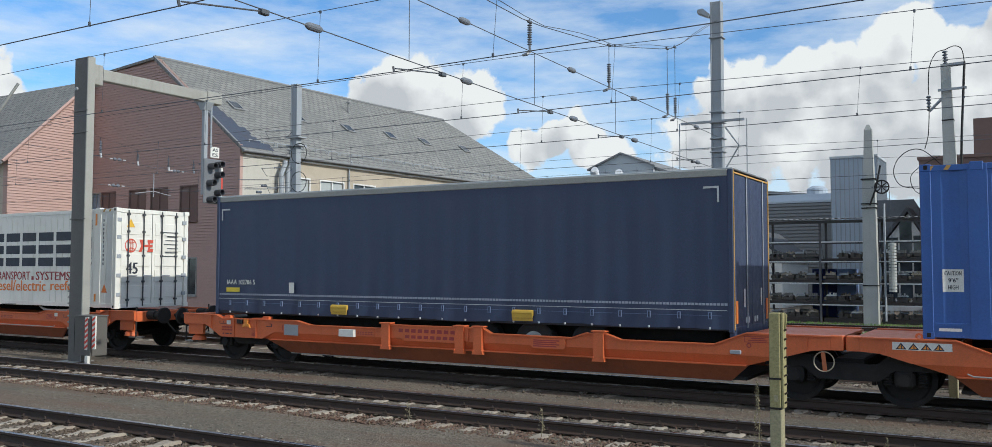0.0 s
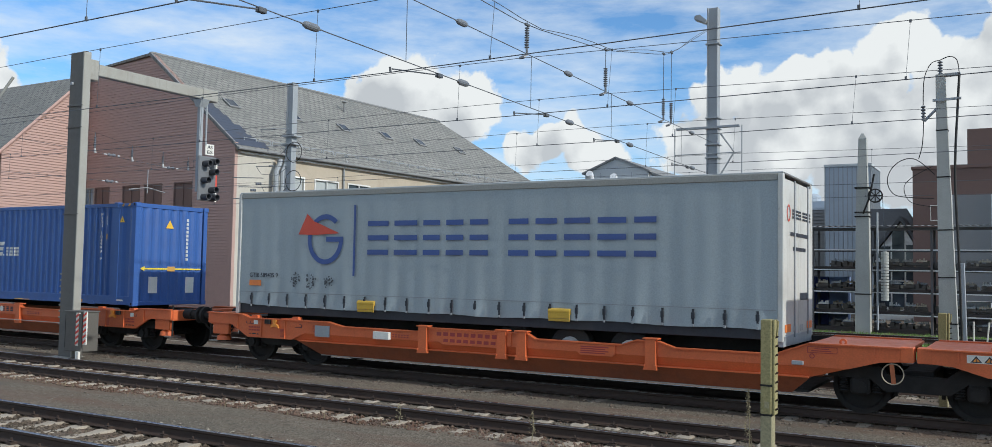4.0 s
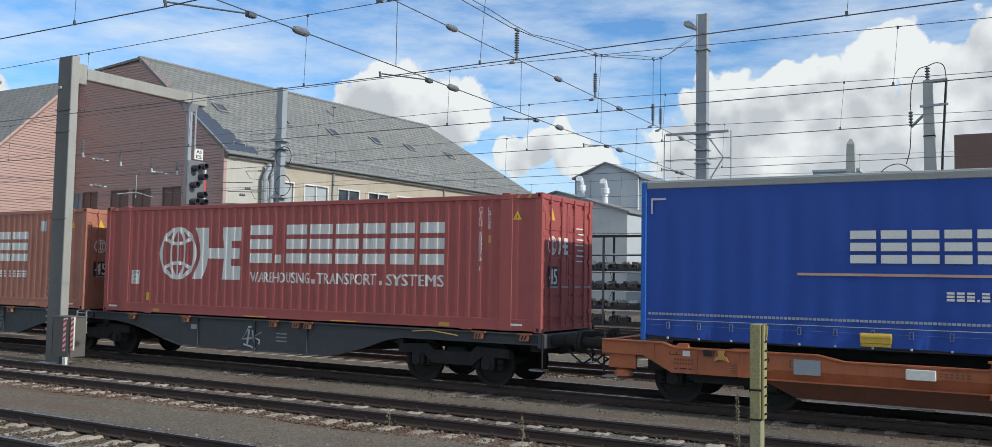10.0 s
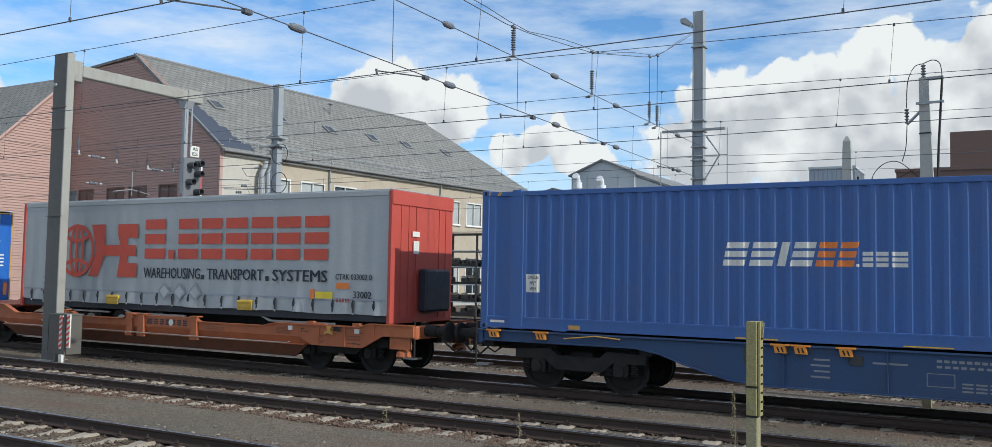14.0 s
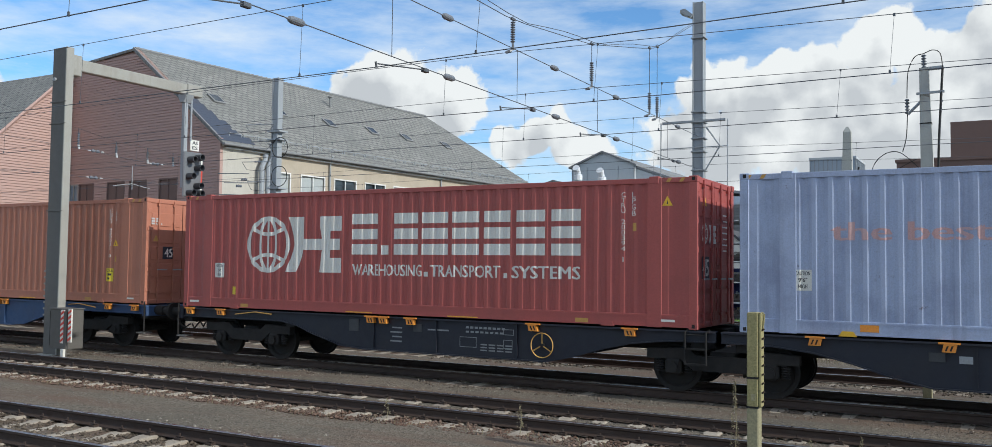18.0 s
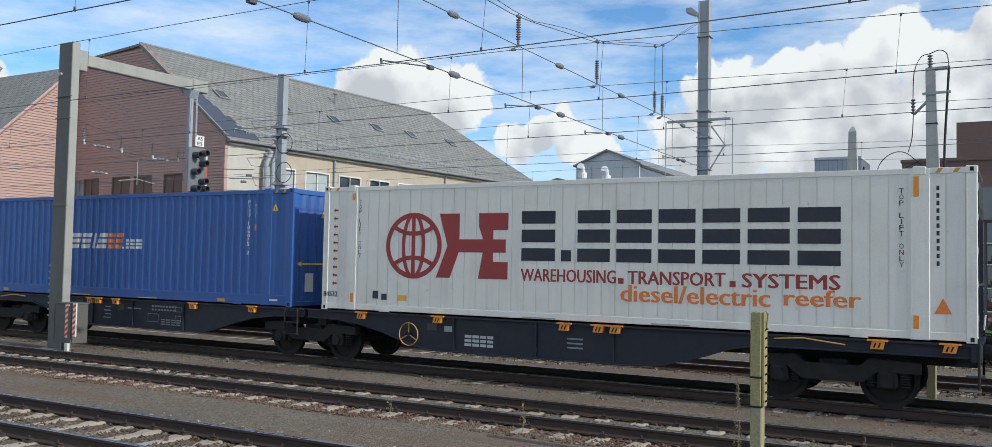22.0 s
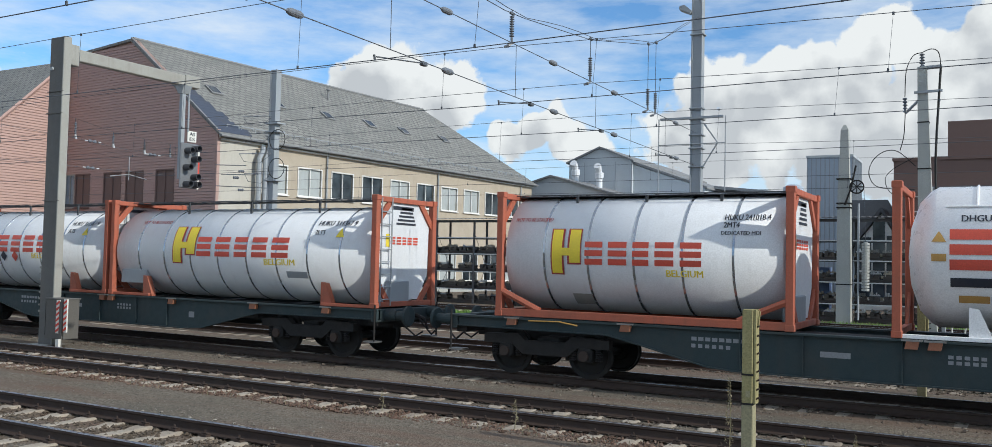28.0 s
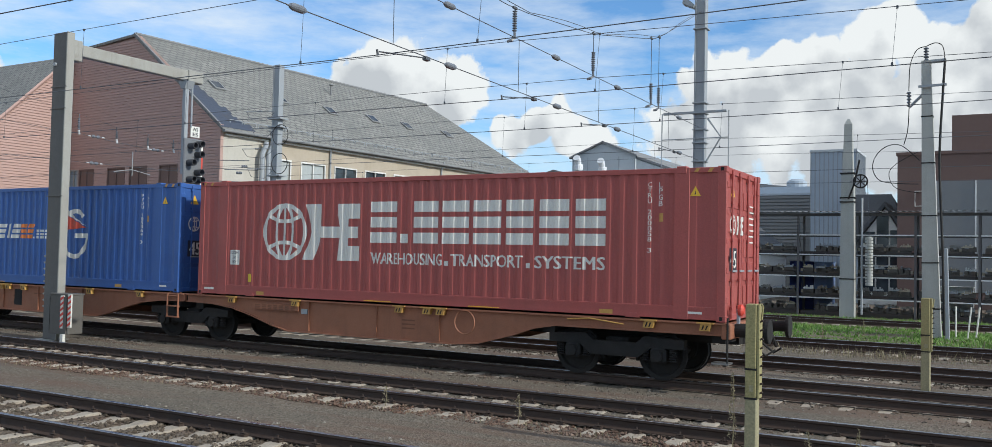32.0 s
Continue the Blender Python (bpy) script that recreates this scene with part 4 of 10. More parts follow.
def ct_marks(c, surf):
    common_marks(c, surf, number="CTRU 000179")
    lay("emblem_globe", globe(2.37, 3.76, 0.92, 2.23), "ink_white", c, surf)
    lay("emblem_slab", [[(3.62, 0.9), (4.75, 0.9), (4.62, 1.25), (4.1, 1.25), (3.95, 2.25), (3.85, 2.25)], [(3.85, 2.24, 1), (4.85, 2.24, 1), (4.85, 1.95, 1), (4.02, 1.95, 1)], [(4.9, 2.24), (5.74, 2.24), (5.66, 1.92), (5.30, 1.92), (5.15, 1.0), (4.85, 0.9), (5.0, 1.4), (5.0, 1.95), (4.9, 1.95)]], "ink_white", c, surf)
    lay("trade_name", blocks(5.95, 10.97, 1.36, 2.25, [0.6, 0.56, 0.62, 0.55, 0.6, 0.6, 0.75], 0.13, 0.2), "ink_white", c, surf)
    lay("slogan", words("MEMBER OF GROEP", 5.95, 9.02, 0.88, 1.08), "ink_white", c, surf)
    lay("slogan_name", blocks(9.22, 10.96, 0.88, 1.08, NAME_HE, 0.3, 0.2), "ink_white", c, surf)
    lb = lay("caution_label", rect(1.02, 1.36, 0.79, 1.15), "lock_yellow", c, surf, "dull yellow height caution label")
    lay("caution_word", words("CAUTION", 1.05, 1.33, 1.04, 1.11) + label_bars(1.08, 1.30, 0.81, 1.01, 2), "yellow", lb, (surf[0], [], lambda x, z: surf[2](x, z) - 0.002))
    lay("scar", [[(0.50, 0.36), (0.62, 0.33), (0.74, 0.42), (0.70, 0.60), (0.77, 0.76), (0.68, 0.93), (0.52, 0.90), (0.46, 0.74), (0.56, 0.62), (0.47, 0.48)]], "grime", c, ([0.55, 0.6, 0.65, 0.7, 0.72], [], side_depth), "grey scraped patch")
    lay("small_label", rect(1.24, 1.39, 0.32, 0.53), "ink_yellow", c, surf)
    lay("pale_patch", rect(11.55, 11.84, 2.25, 2.56), "ink_grey", c, surf)
    end_marks(c)


def cai_end(c, blue):
    """Small marks on the doors: trade name, triangles, data lines."""
    x = CL - 0.012
    end_shapes(c, "trade_name", blocks(-1.08, -0.72, 1.98 if blue else 2.18, 2.28 if blue else 2.36, [0.6, 0.62, 0.2], 0.2, 0.2), "ink_grey", x)
    for y in (-1.02, 0.52):
        end_shapes(c, "warning_triangle", [[(y, 1.72), (y + 0.2, 1.72), (y + 0.1, 1.90)]], "lock_yellow", x)
    if blue:
        end_shapes(c, "end_stripe", rect(-1.1, 0.3, 1.04, 1.08), "lock_yellow", x)
    else:
        pl = end_shapes(c, "length_plate", rect(-0.68, -0.28, 1.24, 1.58), "ink_dark", x)
        end_shapes(pl, "length_number", words("45", -0.62, -0.34, 1.29, 1.53), "ink_white", x + 0.004)
        end_shapes(c, "yellow_label", rect(0.62, 0.86, 0.42, 0.75), "lock_yellow", x)
    for k in range(4):
        end_shapes(c, "data_line", rect(0.36, 0.9, 1.22 + k * 0.3, 1.26 + k * 0.3), "ink_dim" if blue else "ink_grey", x)


def cai_marks(blue):
    def f(c, surf):
        common_marks(c, surf, code="LEG1", number="CNEU 466047 6" if blue else "CNEU 450021 0", tri=(12.36, 1.58), plate=1.14)
        lay("trade_name", blocks(1.40, 2.26, 2.02, 2.52, [0.6, 0.62, 0.2], 0.2, 0.2, 0.1), "ink_white", c, surf)
        if not blue:
            lb = lay("caution_label", rect(12.06, 12.36, 0.60, 0.96), "ink_yellow", c, surf, "yellow height caution label")
            lay("caution_word", words("CAUTION", 12.09, 12.33, 0.86, 0.93) + label_bars(12.1, 12.32, 0.62, 0.84, 2), "ink_dark", lb, (surf[0], [], lambda x, z: surf[2](x, z) - 0.002))
            cai_end(c, False)
        else:
            lb = lay("caution_label", rect(12.07, 12.28, 0.70, 0.92), "lock_yellow", c, surf, "dull yellow height caution label")
            lay("caution_word", label_bars(12.09, 12.26, 0.72, 0.91, 3), "ink_dark", lb, (surf[0], [], lambda x, z: surf[2](x, z) - 0.002))
            cai_end(c, True)
    return f


def xl_marks(c, surf):
    rail = ([], [], lambda x, z: -CW / 2 + 0.002)
    tri = lay("warning_triangle", [[(13.17, 2.30), (13.45, 2.30), (13.31, 2.56)]], "ink_dark", c, ON_FLAT, "dark-edged orange warning triangle")
    lay("triangle_face", [[(13.215, 2.325), (13.405, 2.325), (13.31, 2.505)]], "lock_orange", tri, ([], [], lambda x, z: ON_FLAT[2](x, z) - 0.003))
    for x in (2.05, 13.08):
        lay("rail_plate", rect(x, x + 0.3, 0.10, 0.22), "lock_orange", c, rail)
    lay("size_plate", rect(12.42, 12.52, 1.72, 1.86), "lock_yellow", c, surf)
    caution(c, 0.95, surf)
    lay("slogan", words("the best way", 1.57, 5.46, 1.56, 1.98), "ink_faded", c, surf)
    lay("slogan", words("to excel", 5.66, 8.0, 1.58, 1.97), "ink_white", c, surf)
    d = lay("diamond_emblem", [[(10.17, 1.60), (11.17, 0.62), (12.17, 1.60), (11.17, 2.58)]], "ink_orange", c, surf, "orange diamond emblem")
    s2 = (surf[0], [], lambda x, z: surf[2](x, z) - 0.002)
    lay("trade_name", blocks(10.56, 11.76, 1.38, 1.85, [0.5, 0.8, 0.45], 0.2, 0.2), "ink_white", d, s2)
    lay("trade_name_cross", [[(10.9, 1.2), (11.05, 1.2), (11.45, 2.05), (11.30, 2.05)], [(10.9, 2.05, 1), (11.05, 2.05, 1), (11.45, 1.2, 1), (11.30, 1.2, 1)]], "ink_white", d, (surf[0], [], lambda x, z: surf[2](x, z) - 0.005))
    lay("teal_patch", rect(13.06, 13.43, 0.32, 1.06), paint("teal_sticker", (0.10, 0.30, 0.36), 0.5), c, surf)
    lay("patch_edge", rect(13.06, 13.43, 1.07, 1.16), "ink_white", c, surf)
    wall_end_marks(c)


def reefer_marks(c, surf):
    lay("emblem_globe", globe(1.85, 3.36, 0.78, 2.25), "ink_maroon", c, surf, "maroon globe emblem")
    lay("emblem_slab", slabs(3.22, 5.02, 0.82, 2.22), "ink_maroon", c, surf)
    lay("trade_name", blocks(5.34, 11.62, 1.22, 2.25, NAME_HE, 0.13, 0.22, mid=True), "ink_dark", c, surf)
    strap_line(c, 5.33, 11.62, 0.80, 1.06, "ink_maroon", surf)
    lay("cargo_word", words("diesel/electric", 7.55, 10.43, 0.46, 0.79), "ink_orange", c, surf)
    lay("cargo_word", words("reefer", 10.66, 11.96, 0.50, 0.79), "ink_orange", c, surf)
    lay("side_words", words("TOP LIFT ONLY", 12.55, 12.62, 1.2, 2.55, True), "ink_dark", c, surf)
    lay("side_words", words("TOP LIFT ONLY", 1.06, 1.13, 1.2, 2.55, True), "ink_dark", c, surf)
    lay("number_column", [q for i in range(11) for q in rect(13.115, 13.16, 1.25 + i * 0.125, 1.325 + i * 0.125)], "ink_dark", c, surf)
    lay("code_letters", words("LNRB", 12.92, 12.99, 2.14, 2.62, True), "ink_dark", c, surf)
    lay("unit_number", words("84532", 0.06, 0.49, 0.31, 0.43), "ink_dark", c, ([], [], lambda x, z: -CW / 2 - 0.006))
    lay("warning_triangle", [[(13.08, 0.46), (13.34, 0.46), (13.21, 0.72)]], "ink_orange", c, ON_FLAT)
    for i in range(10):
        z = 0.62 + i * 0.19
        lay("arrow_mark", [[(0.30, z), (0.36, z + 0.05), (0.36, z + 0.02), (0.44, z + 0.02), (0.44, z - 0.02), (0.36, z - 0.02), (0.36, z - 0.05)]], "ink_maroon", c, surf)
    lay("small_label", rect(1.5, 1.66, 0.30, 0.48) + rect(1.75, 1.9, 0.28, 0.42), "ink_dark", c, surf)
    lay("small_label", rect(2.2, 2.45, 0.28, 0.40), "yellow", c, surf)
    for x, z0, z1 in ((CL - 0.95, 2.40, 2.74), (CL - 0.95, 0.2, 0.42), (0.86, 2.56, 2.72), (0.86, 0.2, 0.40)):
        lay("post_mark", rect(x, x + 0.085, z0, z1), "lock_orange", c, ([], [], lambda x, z: -CW / 2 - 0.004))
    end_marks(c, "ink_dark")


# ---- curtain-sided trailers standing in the pockets ----
TL, TW, TH = 13.60, 2.55, 3.06


def trailer(label, tarp, end_mat, marks, patch=((3.95, 4.45), (8.92, 9.42)), frame_mat="zinc_pale", strip=True, x=0.0, end="doors", edge=None, skirt=0.0):
    c = thing("curtain_trailer", label, "trailer", pose(x, TRAIN_Y, 1.17), "trailers on the train")
    for s in (1, -1):
        yo = -s * TW / 2
        bm = B()
        nx, cols = 220, []
        for i in range(nx + 1):
            xx = 0.10 + i * (TL - 0.2) / nx
            f = 0.010 * math.sin(xx * 5.1) + 0.006 * math.sin(xx * 13.7 + 1.0)
            col = []
            for z, k in ((0.06 + skirt, 2.2), (0.20 + skirt, 1.6), (0.42 + skirt, 0.6), (1.1, 0.5), (2.0, 0.7), (2.80, 0.25), (2.90, 0.0)):
                hem = 0.022 * math.sin(xx * 2.3) * math.sin(xx * 0.9 + 1) + 0.10 * max(0.0, 0.8 - xx) ** 2 if z < 0.1 + skirt else 0.0
                slack = 0.012 * math.sin(xx * 10.47 - 1.6) if z < 0.3 + skirt else 0.0
                col.append(bm.verts.new((xx, yo + s * (0.02 + f * k + slack), z + hem)))
            cols.append(col)
        for a, b_ in zip(cols, cols[1:]):
            for j in range(len(a) - 1):
                bm.faces.new((a[j], b_[j], b_[j + 1], a[j + 1]) if s > 0 else (b_[j], a[j], a[j + 1], b_[j + 1]))
        smooth(part("side_curtain", bm, tarp, c))
        part("roof_rail", box(B(), 0.105, TL - 0.105, min(yo, yo + s * 0.08), max(yo, yo + s * 0.08), TH - 0.16, TH - 0.03, 0.015), frame_mat, c)
        part("side_rail", box(B(), 0.05, TL - 0.05, min(yo + s * 0.075, yo + s * 0.14), max(yo + s * 0.075, yo + s * 0.14), 0.02, 0.18 + skirt, 0.01), "strap", c)
        for xx in (0.0, TL - 0.10):
            part("corner_pillar", box(B(), xx, xx + 0.10, min(yo - s * 0.004, yo + s * 0.12), max(yo - s * 0.004, yo + s * 0.12), 0.0, TH - 0.035, 0.012), end_mat, c)
    y = -TW / 2 - 0.012
    if strip:
        lay("reflective_strip", [q for i in range(190) for q in rect(0.16 + i * 0.0702, 0.217 + i * 0.0702, 0.495, 0.54)], "ink_strip", c, ([], [], lambda a, b_: y + 0.002), "dotted pale reflective strip")
    if skirt:
        st = part("tension_strap", box(B(), -0.02, 0.02, -0.012, 0.012, 0.04 + skirt, 0.38 + skirt), "strap", c, "dark curtain strap with a buckle")
        st.location = (0.55, y + 0.01, 0)
        part("buckle", box(B(), -0.034, 0.034, -0.026, 0.0, 0.20 + skirt, 0.32 + skirt, 0.006), "strap", st)
        part("strap_hook", box(B(), -0.022, 0.022, -0.02, 0.0, 0.05 + skirt, 0.10 + skirt, 0.004), "zinc", st)
    else:
        bm = B()
        for q in ((-0.032, -0.020, 0.24, 0.37), (0.020, 0.032, 0.24, 0.37), (-0.020, 0.020, 0.24, 0.253), (-0.020, 0.020, 0.355, 0.37)):
            box(bm, q[0], q[1], -0.02, 0.002, q[2], q[3])
        st = part("tension_strap", bm, "strap_blue", c, "curtain strap with a pale buckle")
        st.location = (0.55, y + 0.01, 0)
        part("strap_hook", box(B(), -0.018, 0.018, -0.022, 0.0, 0.05, 0.09, 0.004), "ink_grey", st)
        lay("skirt_wire", rect(0.2, TL - 0.2, 0.305, 0.311), "strap_blue", c, ([], [], lambda a, b_: y - 0.002 + 0.004 * math.sin(a * 5)))
    for i in range(1, 22):
        again(st, c, (0.55 + i * 0.60, y + 0.01, 0))
        for ch in st.children:
            again(ch, c.children[-1])
    lay("skirt_seam", rect(0.12, TL - 0.12, 0.40 + skirt, 0.412 + skirt), "ink_dim" if skirt else "ink_grey", c, ([], [], lambda a, b_: y + 0.004))
    for a, b_ in patch:
        z0, z1 = 0.09 + 0.6 * skirt, 0.33 + 0.8 * skirt
        fl = part("yellow_flap", lathe(B(), [(a, 0.0), (a, 0.055), (a + 0.02, 0.062), (b_ - 0.02, 0.062), (b_, 0.055), (b_, 0.0)], "x", (0, y + 0.02, z1 - 0.07), 14), "yellow_flap", c, "yellow flap over the lifting point")
        part("flap_sheet", box(B(), a + 0.005, b_ - 0.005, y - 0.035, y - 0.012, z0 + 0.06, z1 - 0.06, 0.006), "yellow_flap", fl)
        part("flap_hem", box(B(), a + 0.012, b_ - 0.012, y - 0.026, y - 0.006, z0, z0 + 0.056, 0.006), "yellow_flap", fl)
    part("roof", box(B(), 0.004, TL - 0.004, -TW / 2 + 0.03, TW / 2 - 0.03, TH - 0.034, TH, 0.012), "silver_tarp", c)
    part("floor", box(B(), 0.05, TL - 0.05, -TW / 2 + 0.1, TW / 2 - 0.1, 0.03, 0.13), "under", c)
    part("front_wall", box(B(), 0.0, 0.05, -TW / 2 + 0.1, TW / 2 - 0.1, 0.0, TH - 0.05), end_mat, c)
    for yy in (-0.55, 0.45):
        part("chassis_beam", box(B(), 0.4, TL - 0.4, yy, yy + 0.12, -0.38, 0.04, 0.01), "under", c)
    for xx in (3.0, 4.31, 5.62):
        for yy in (-1.06, 0.76):
            w = lathe(B(), [(0.0, 0.20), (0.0, 0.42), (0.03, 0.465), (0.27, 0.465), (0.30, 0.42), (0.30, 0.20)], "y", (xx + (0 if end == "front" else 5.0), yy, -0.37), 20)
            wh = part("wheel", w, "rubber", c)
            part("rim", lathe(B(), [(-0.01, 0.05), (-0.01, 0.24), (0.05, 0.26), (0.05, 0.05)], "y", (xx + (0 if end == "front" else 5.0), yy, -0.37), 16), "ink_grey", wh)
    xe = TL
    if end == "doors":
        for y0, y1 in ((-TW / 2 + 0.10, -0.008), (0.008, TW / 2 - 0.10)):
            lf = part("door_leaf", box(B(), xe - 0.05, xe - 0.005, y0, y1, 0.10, TH - 0.12, 0.008), end_mat, c)
            part("locking_rod", tube(B(), [(xe + 0.012, (y0 + y1) / 2 + 0.2, 0.05), (xe + 0.012, (y0 + y1) / 2 + 0.2, TH - 0.1)], 0.016, 6), "zinc", lf)
        part("tail_bar", box(B(), xe - 0.1, xe + 0.0, -TW / 2 + 0.05, TW / 2 - 0.05, -0.10, 0.10, 0.01), "zinc" if end_mat == "worn_white" else end_mat, c)
        for yy in (-1.15, 0.72):
            slim = end_mat in ("light_tarp", "navy_tarp")
            part("marker_board", box(B(), xe + 0.0, xe + 0.012, yy + (0.3 if slim and yy > 0 else 0), yy + (0.43 if yy > 0 or not slim else 0.13), 0.16, 0.58 if slim else 0.30), "ink_orange", c, "orange reflective marker board")
        for yy in (-0.45, -0.28, 0.15, 0.32):
            part("mud_plate", lathe(B(), [(0, 0.06), (0.008, 0.06)], "x", (xe, yy, 0.2), 12), "ink_grey", c)
    else:
        part("end_wall", box(B(), xe - 0.06, xe - 0.005, -TW / 2 + 0.1, TW / 2 - 0.1, 0.0, TH - 0.08, 0.01), end_mat, c)
        gold = end_mat == "yellow_panel"
        part("header_board", box(B(), xe - 0.02, xe + 0.03, -TW / 2, TW / 2, TH - (0.21 if gold else 0.36), TH - 0.03, 0.015), "worn_white" if gold else end_mat, c)
        if end_mat == "red_panel":
            part("service_box", box(B(), xe - 0.01, xe + 0.25, -0.2, 0.85, 0.25, 1.25, 0.05), "ink_dark", c, "dark service box on the front wall")
        else:
            sb = part("service_box", box(B(), xe - 0.01, xe + 0.20, 0.02, 0.55, 1.22, 1.80, 0.05), "box_grey", c, "brown-grey service box on the front wall")
            part("box_lid", box(B(), xe + 0.20, xe + 0.212, 0.06, 0.51, 1.27, 1.75, 0.006), "machine_mid", sb)
            part("box_hose", tube(B(), [(xe + 0.10, 0.3, 1.23), (xe + 0.13, 0.26, 1.1), (xe + 0.07, 0.16, 1.0)], 0.014, 6), "red_mark", sb)
            for y0 in (-0.02, 0.62):
                part("guard_bar", tube(B(), [(xe + 0.03, y0, 0.12), (xe + 0.10, y0 + 0.03, 0.5), (xe + 0.05, y0, 0.98)], 0.018, 6), "zinc", c)
            part("valve_box", box(B(), xe, xe + 0.16, 0.66, 1.0, 0.16, 0.52, 0.02), "box_grey", c)
            for y0, y1, z, m_ in ((-1.1, 0.55, 0.16, "lock_yellow"), (-1.1, -0.35, 0.24, "worn_white")):
                part("foot_rail", tube(B(), [(xe + 0.03, y0, z), (xe + 0.05, y1, z)], 0.022, 6), m_, c)
            end_shapes(c, "unit_number", words("1148", -1.235, -1.165, 0.42, 1.0, True), "ink_dark", xe + 0.006)
            end_shapes(c, "unit_number", words("11 8", -0.12, -0.04, 0.42, 1.0, True), "ink_dark", xe + 0.006)
            end_shapes(c, "number_line", [q for i in range(9) if i != 3 for q in rect(-0.30 + i * 0.11, -0.215 + i * 0.11, TH - 0.42, TH - 0.31)], "ink_dark", xe + 0.006)
        for z in (0.22, 0.66) if gold else (0.22,):
            part("connector_panel", box(B(), xe, xe + 0.06, 0.05, 0.60, z, z + (0.26 if gold else 0.4), 0.01), "zinc", c)
        for i in range(4):
            part("air_hose", tube(B(), [(xe + 0.07, 0.12 + i * 0.12, 0.86), (xe + 0.16, 0.15 + i * 0.11, 0.70), (xe + 0.07, 0.10 + i * 0.13, 0.42)], 0.010 if gold else 0.022, 6), "rubber", c)
        for yy in (-0.92, -0.62, -0.32, 0.66, 0.95):
            part("wall_rib", box(B(), xe - 0.006, xe + 0.014, yy, yy + 0.05, 0.1, TH - 0.24, 0.004), end_mat, c)
    if edge:
        part("edge_trim", box(B(), xe - 0.004, xe + 0.012, -TW / 2 + 0.02, -TW / 2 + 0.05, 0.05, TH - 0.05), edge, c)
        part("edge_trim", box(B(), xe - 0.004, xe + 0.012, TW / 2 - 0.05, TW / 2, 0.05, TH - 0.05), edge, c)
        part("edge_trim", box(B(), xe - 0.004, xe + 0.012, -TW / 2 + 0.05, TW / 2 - 0.05, TH - 0.11, TH - 0.08), edge, c)
    marks(c, ([], [], lambda a, b_: -TW / 2 - 0.014))
    return c


def end_shapes(c, name, polys, mat, x, label=""):
    if name == "trade_name":
        return [end_shapes(c, "name_bar", [q], mat, x, label) for q in polys][-1]
    bm = B()
    for q in polys:
        bm.faces.new([bm.verts.new((x + (0.0018 * p[2] if len(p) > 2 else 0.0), p[0], p[1])) for p in q])
    return part(name, bm, mat, c, label)


def corner_marks(c, surf, mat="ink_grey"):
    lay("corner_mark", rect(0.2, 0.5, 2.68, 2.72) + rect(0.2, 0.24, 2.42, 2.68), mat, c, surf)
    lay("corner_mark", rect(TL - 0.55, TL - 0.25, 2.68, 2.72) + rect(TL - 0.29, TL - 0.25, 2.42, 2.68), mat, c, surf)


def navy_marks(c, surf):
    corner_marks(c, surf)
    lay("number_line", words("IAAA 102786 5", 0.43, 1.43, 0.77, 0.89), "ink_white", c, surf)
    lay("yellow_label", rect(0.41, 0.89, 0.58, 0.69), "ink_yellow", c, surf)
    lay("sticker", rect(2.59, 2.76, 0.57, 0.83), "ink_white", c, surf)
    end_shapes(c, "plate_label", rect(-0.62, -0.50, 0.45, 0.80) + rect(0.6, 0.7, 0.45, 0.8), "ink_white", TL + 0.004)


def dunca_marks(c, surf):
    corner_marks(c, surf)
    lay("trade_name", blocks(3.80, 6.15, 1.50, 2.06, [0.72, 0.7, 0.72, 0.7, 0.72], 0.13, 0.2), "ink_white", c, surf, "white trade name blocks")
    lay("trade_name", blocks(6.45, 9.70, 1.50, 2.06, [0.62, 0.5, 0.55, 0.55, 0.55, 0.22, 0.35, 0.22, 0.22], 0.13, 0.2, low=(1, 2, 3)), "ink_white", c, surf)
    lay("underline", rect(2.92, 10.55, 1.28, 1.325), "ink_beige", c, surf)
    lay("address_line", blocks(5.28, 8.15, 0.89, 1.04, [0.5, 0.5, 0.5, 0.16] + [0.5] * 14 + [0.16, 0.4, 0.5], 0.14, 0.2), "ink_white", c, surf)
    lay("number_line", [q for i in range(9) for q in rect(12.58 + i * 0.083, 12.64 + i * 0.083, 0.75, 0.86)], "ink_white", c, surf)
    lay("yellow_label", rect(12.99, 13.33, 0.55, 0.67), "ink_yellow", c, surf)
    lay("sticker", rect(11.66, 11.80, 0.50, 0.72), "ink_yellow", c, surf)


def dunca_end(c, surf):
    dunca_marks(c, surf)
    end_shapes(c, "trade_name", blocks(-0.35, 0.75, 2.35, 2.58, [0.72, 0.7, 0.72, 0.7, 0.72], 0.15, 0.2) + blocks(-0.45, 0.85, 1.98, 2.2, [0.62, 0.5, 0.55, 0.55, 0.55, 0.22, 0.35, 0.22, 0.22], 0.15, 0.2), "ink_white", TL + 0.004)
    end_shapes(c, "address_line", [q for i in range(4) for q in rect(-0.1, 1.0, 1.15 + i * 0.12, 1.20 + i * 0.12)], "ink_white", TL + 0.004)


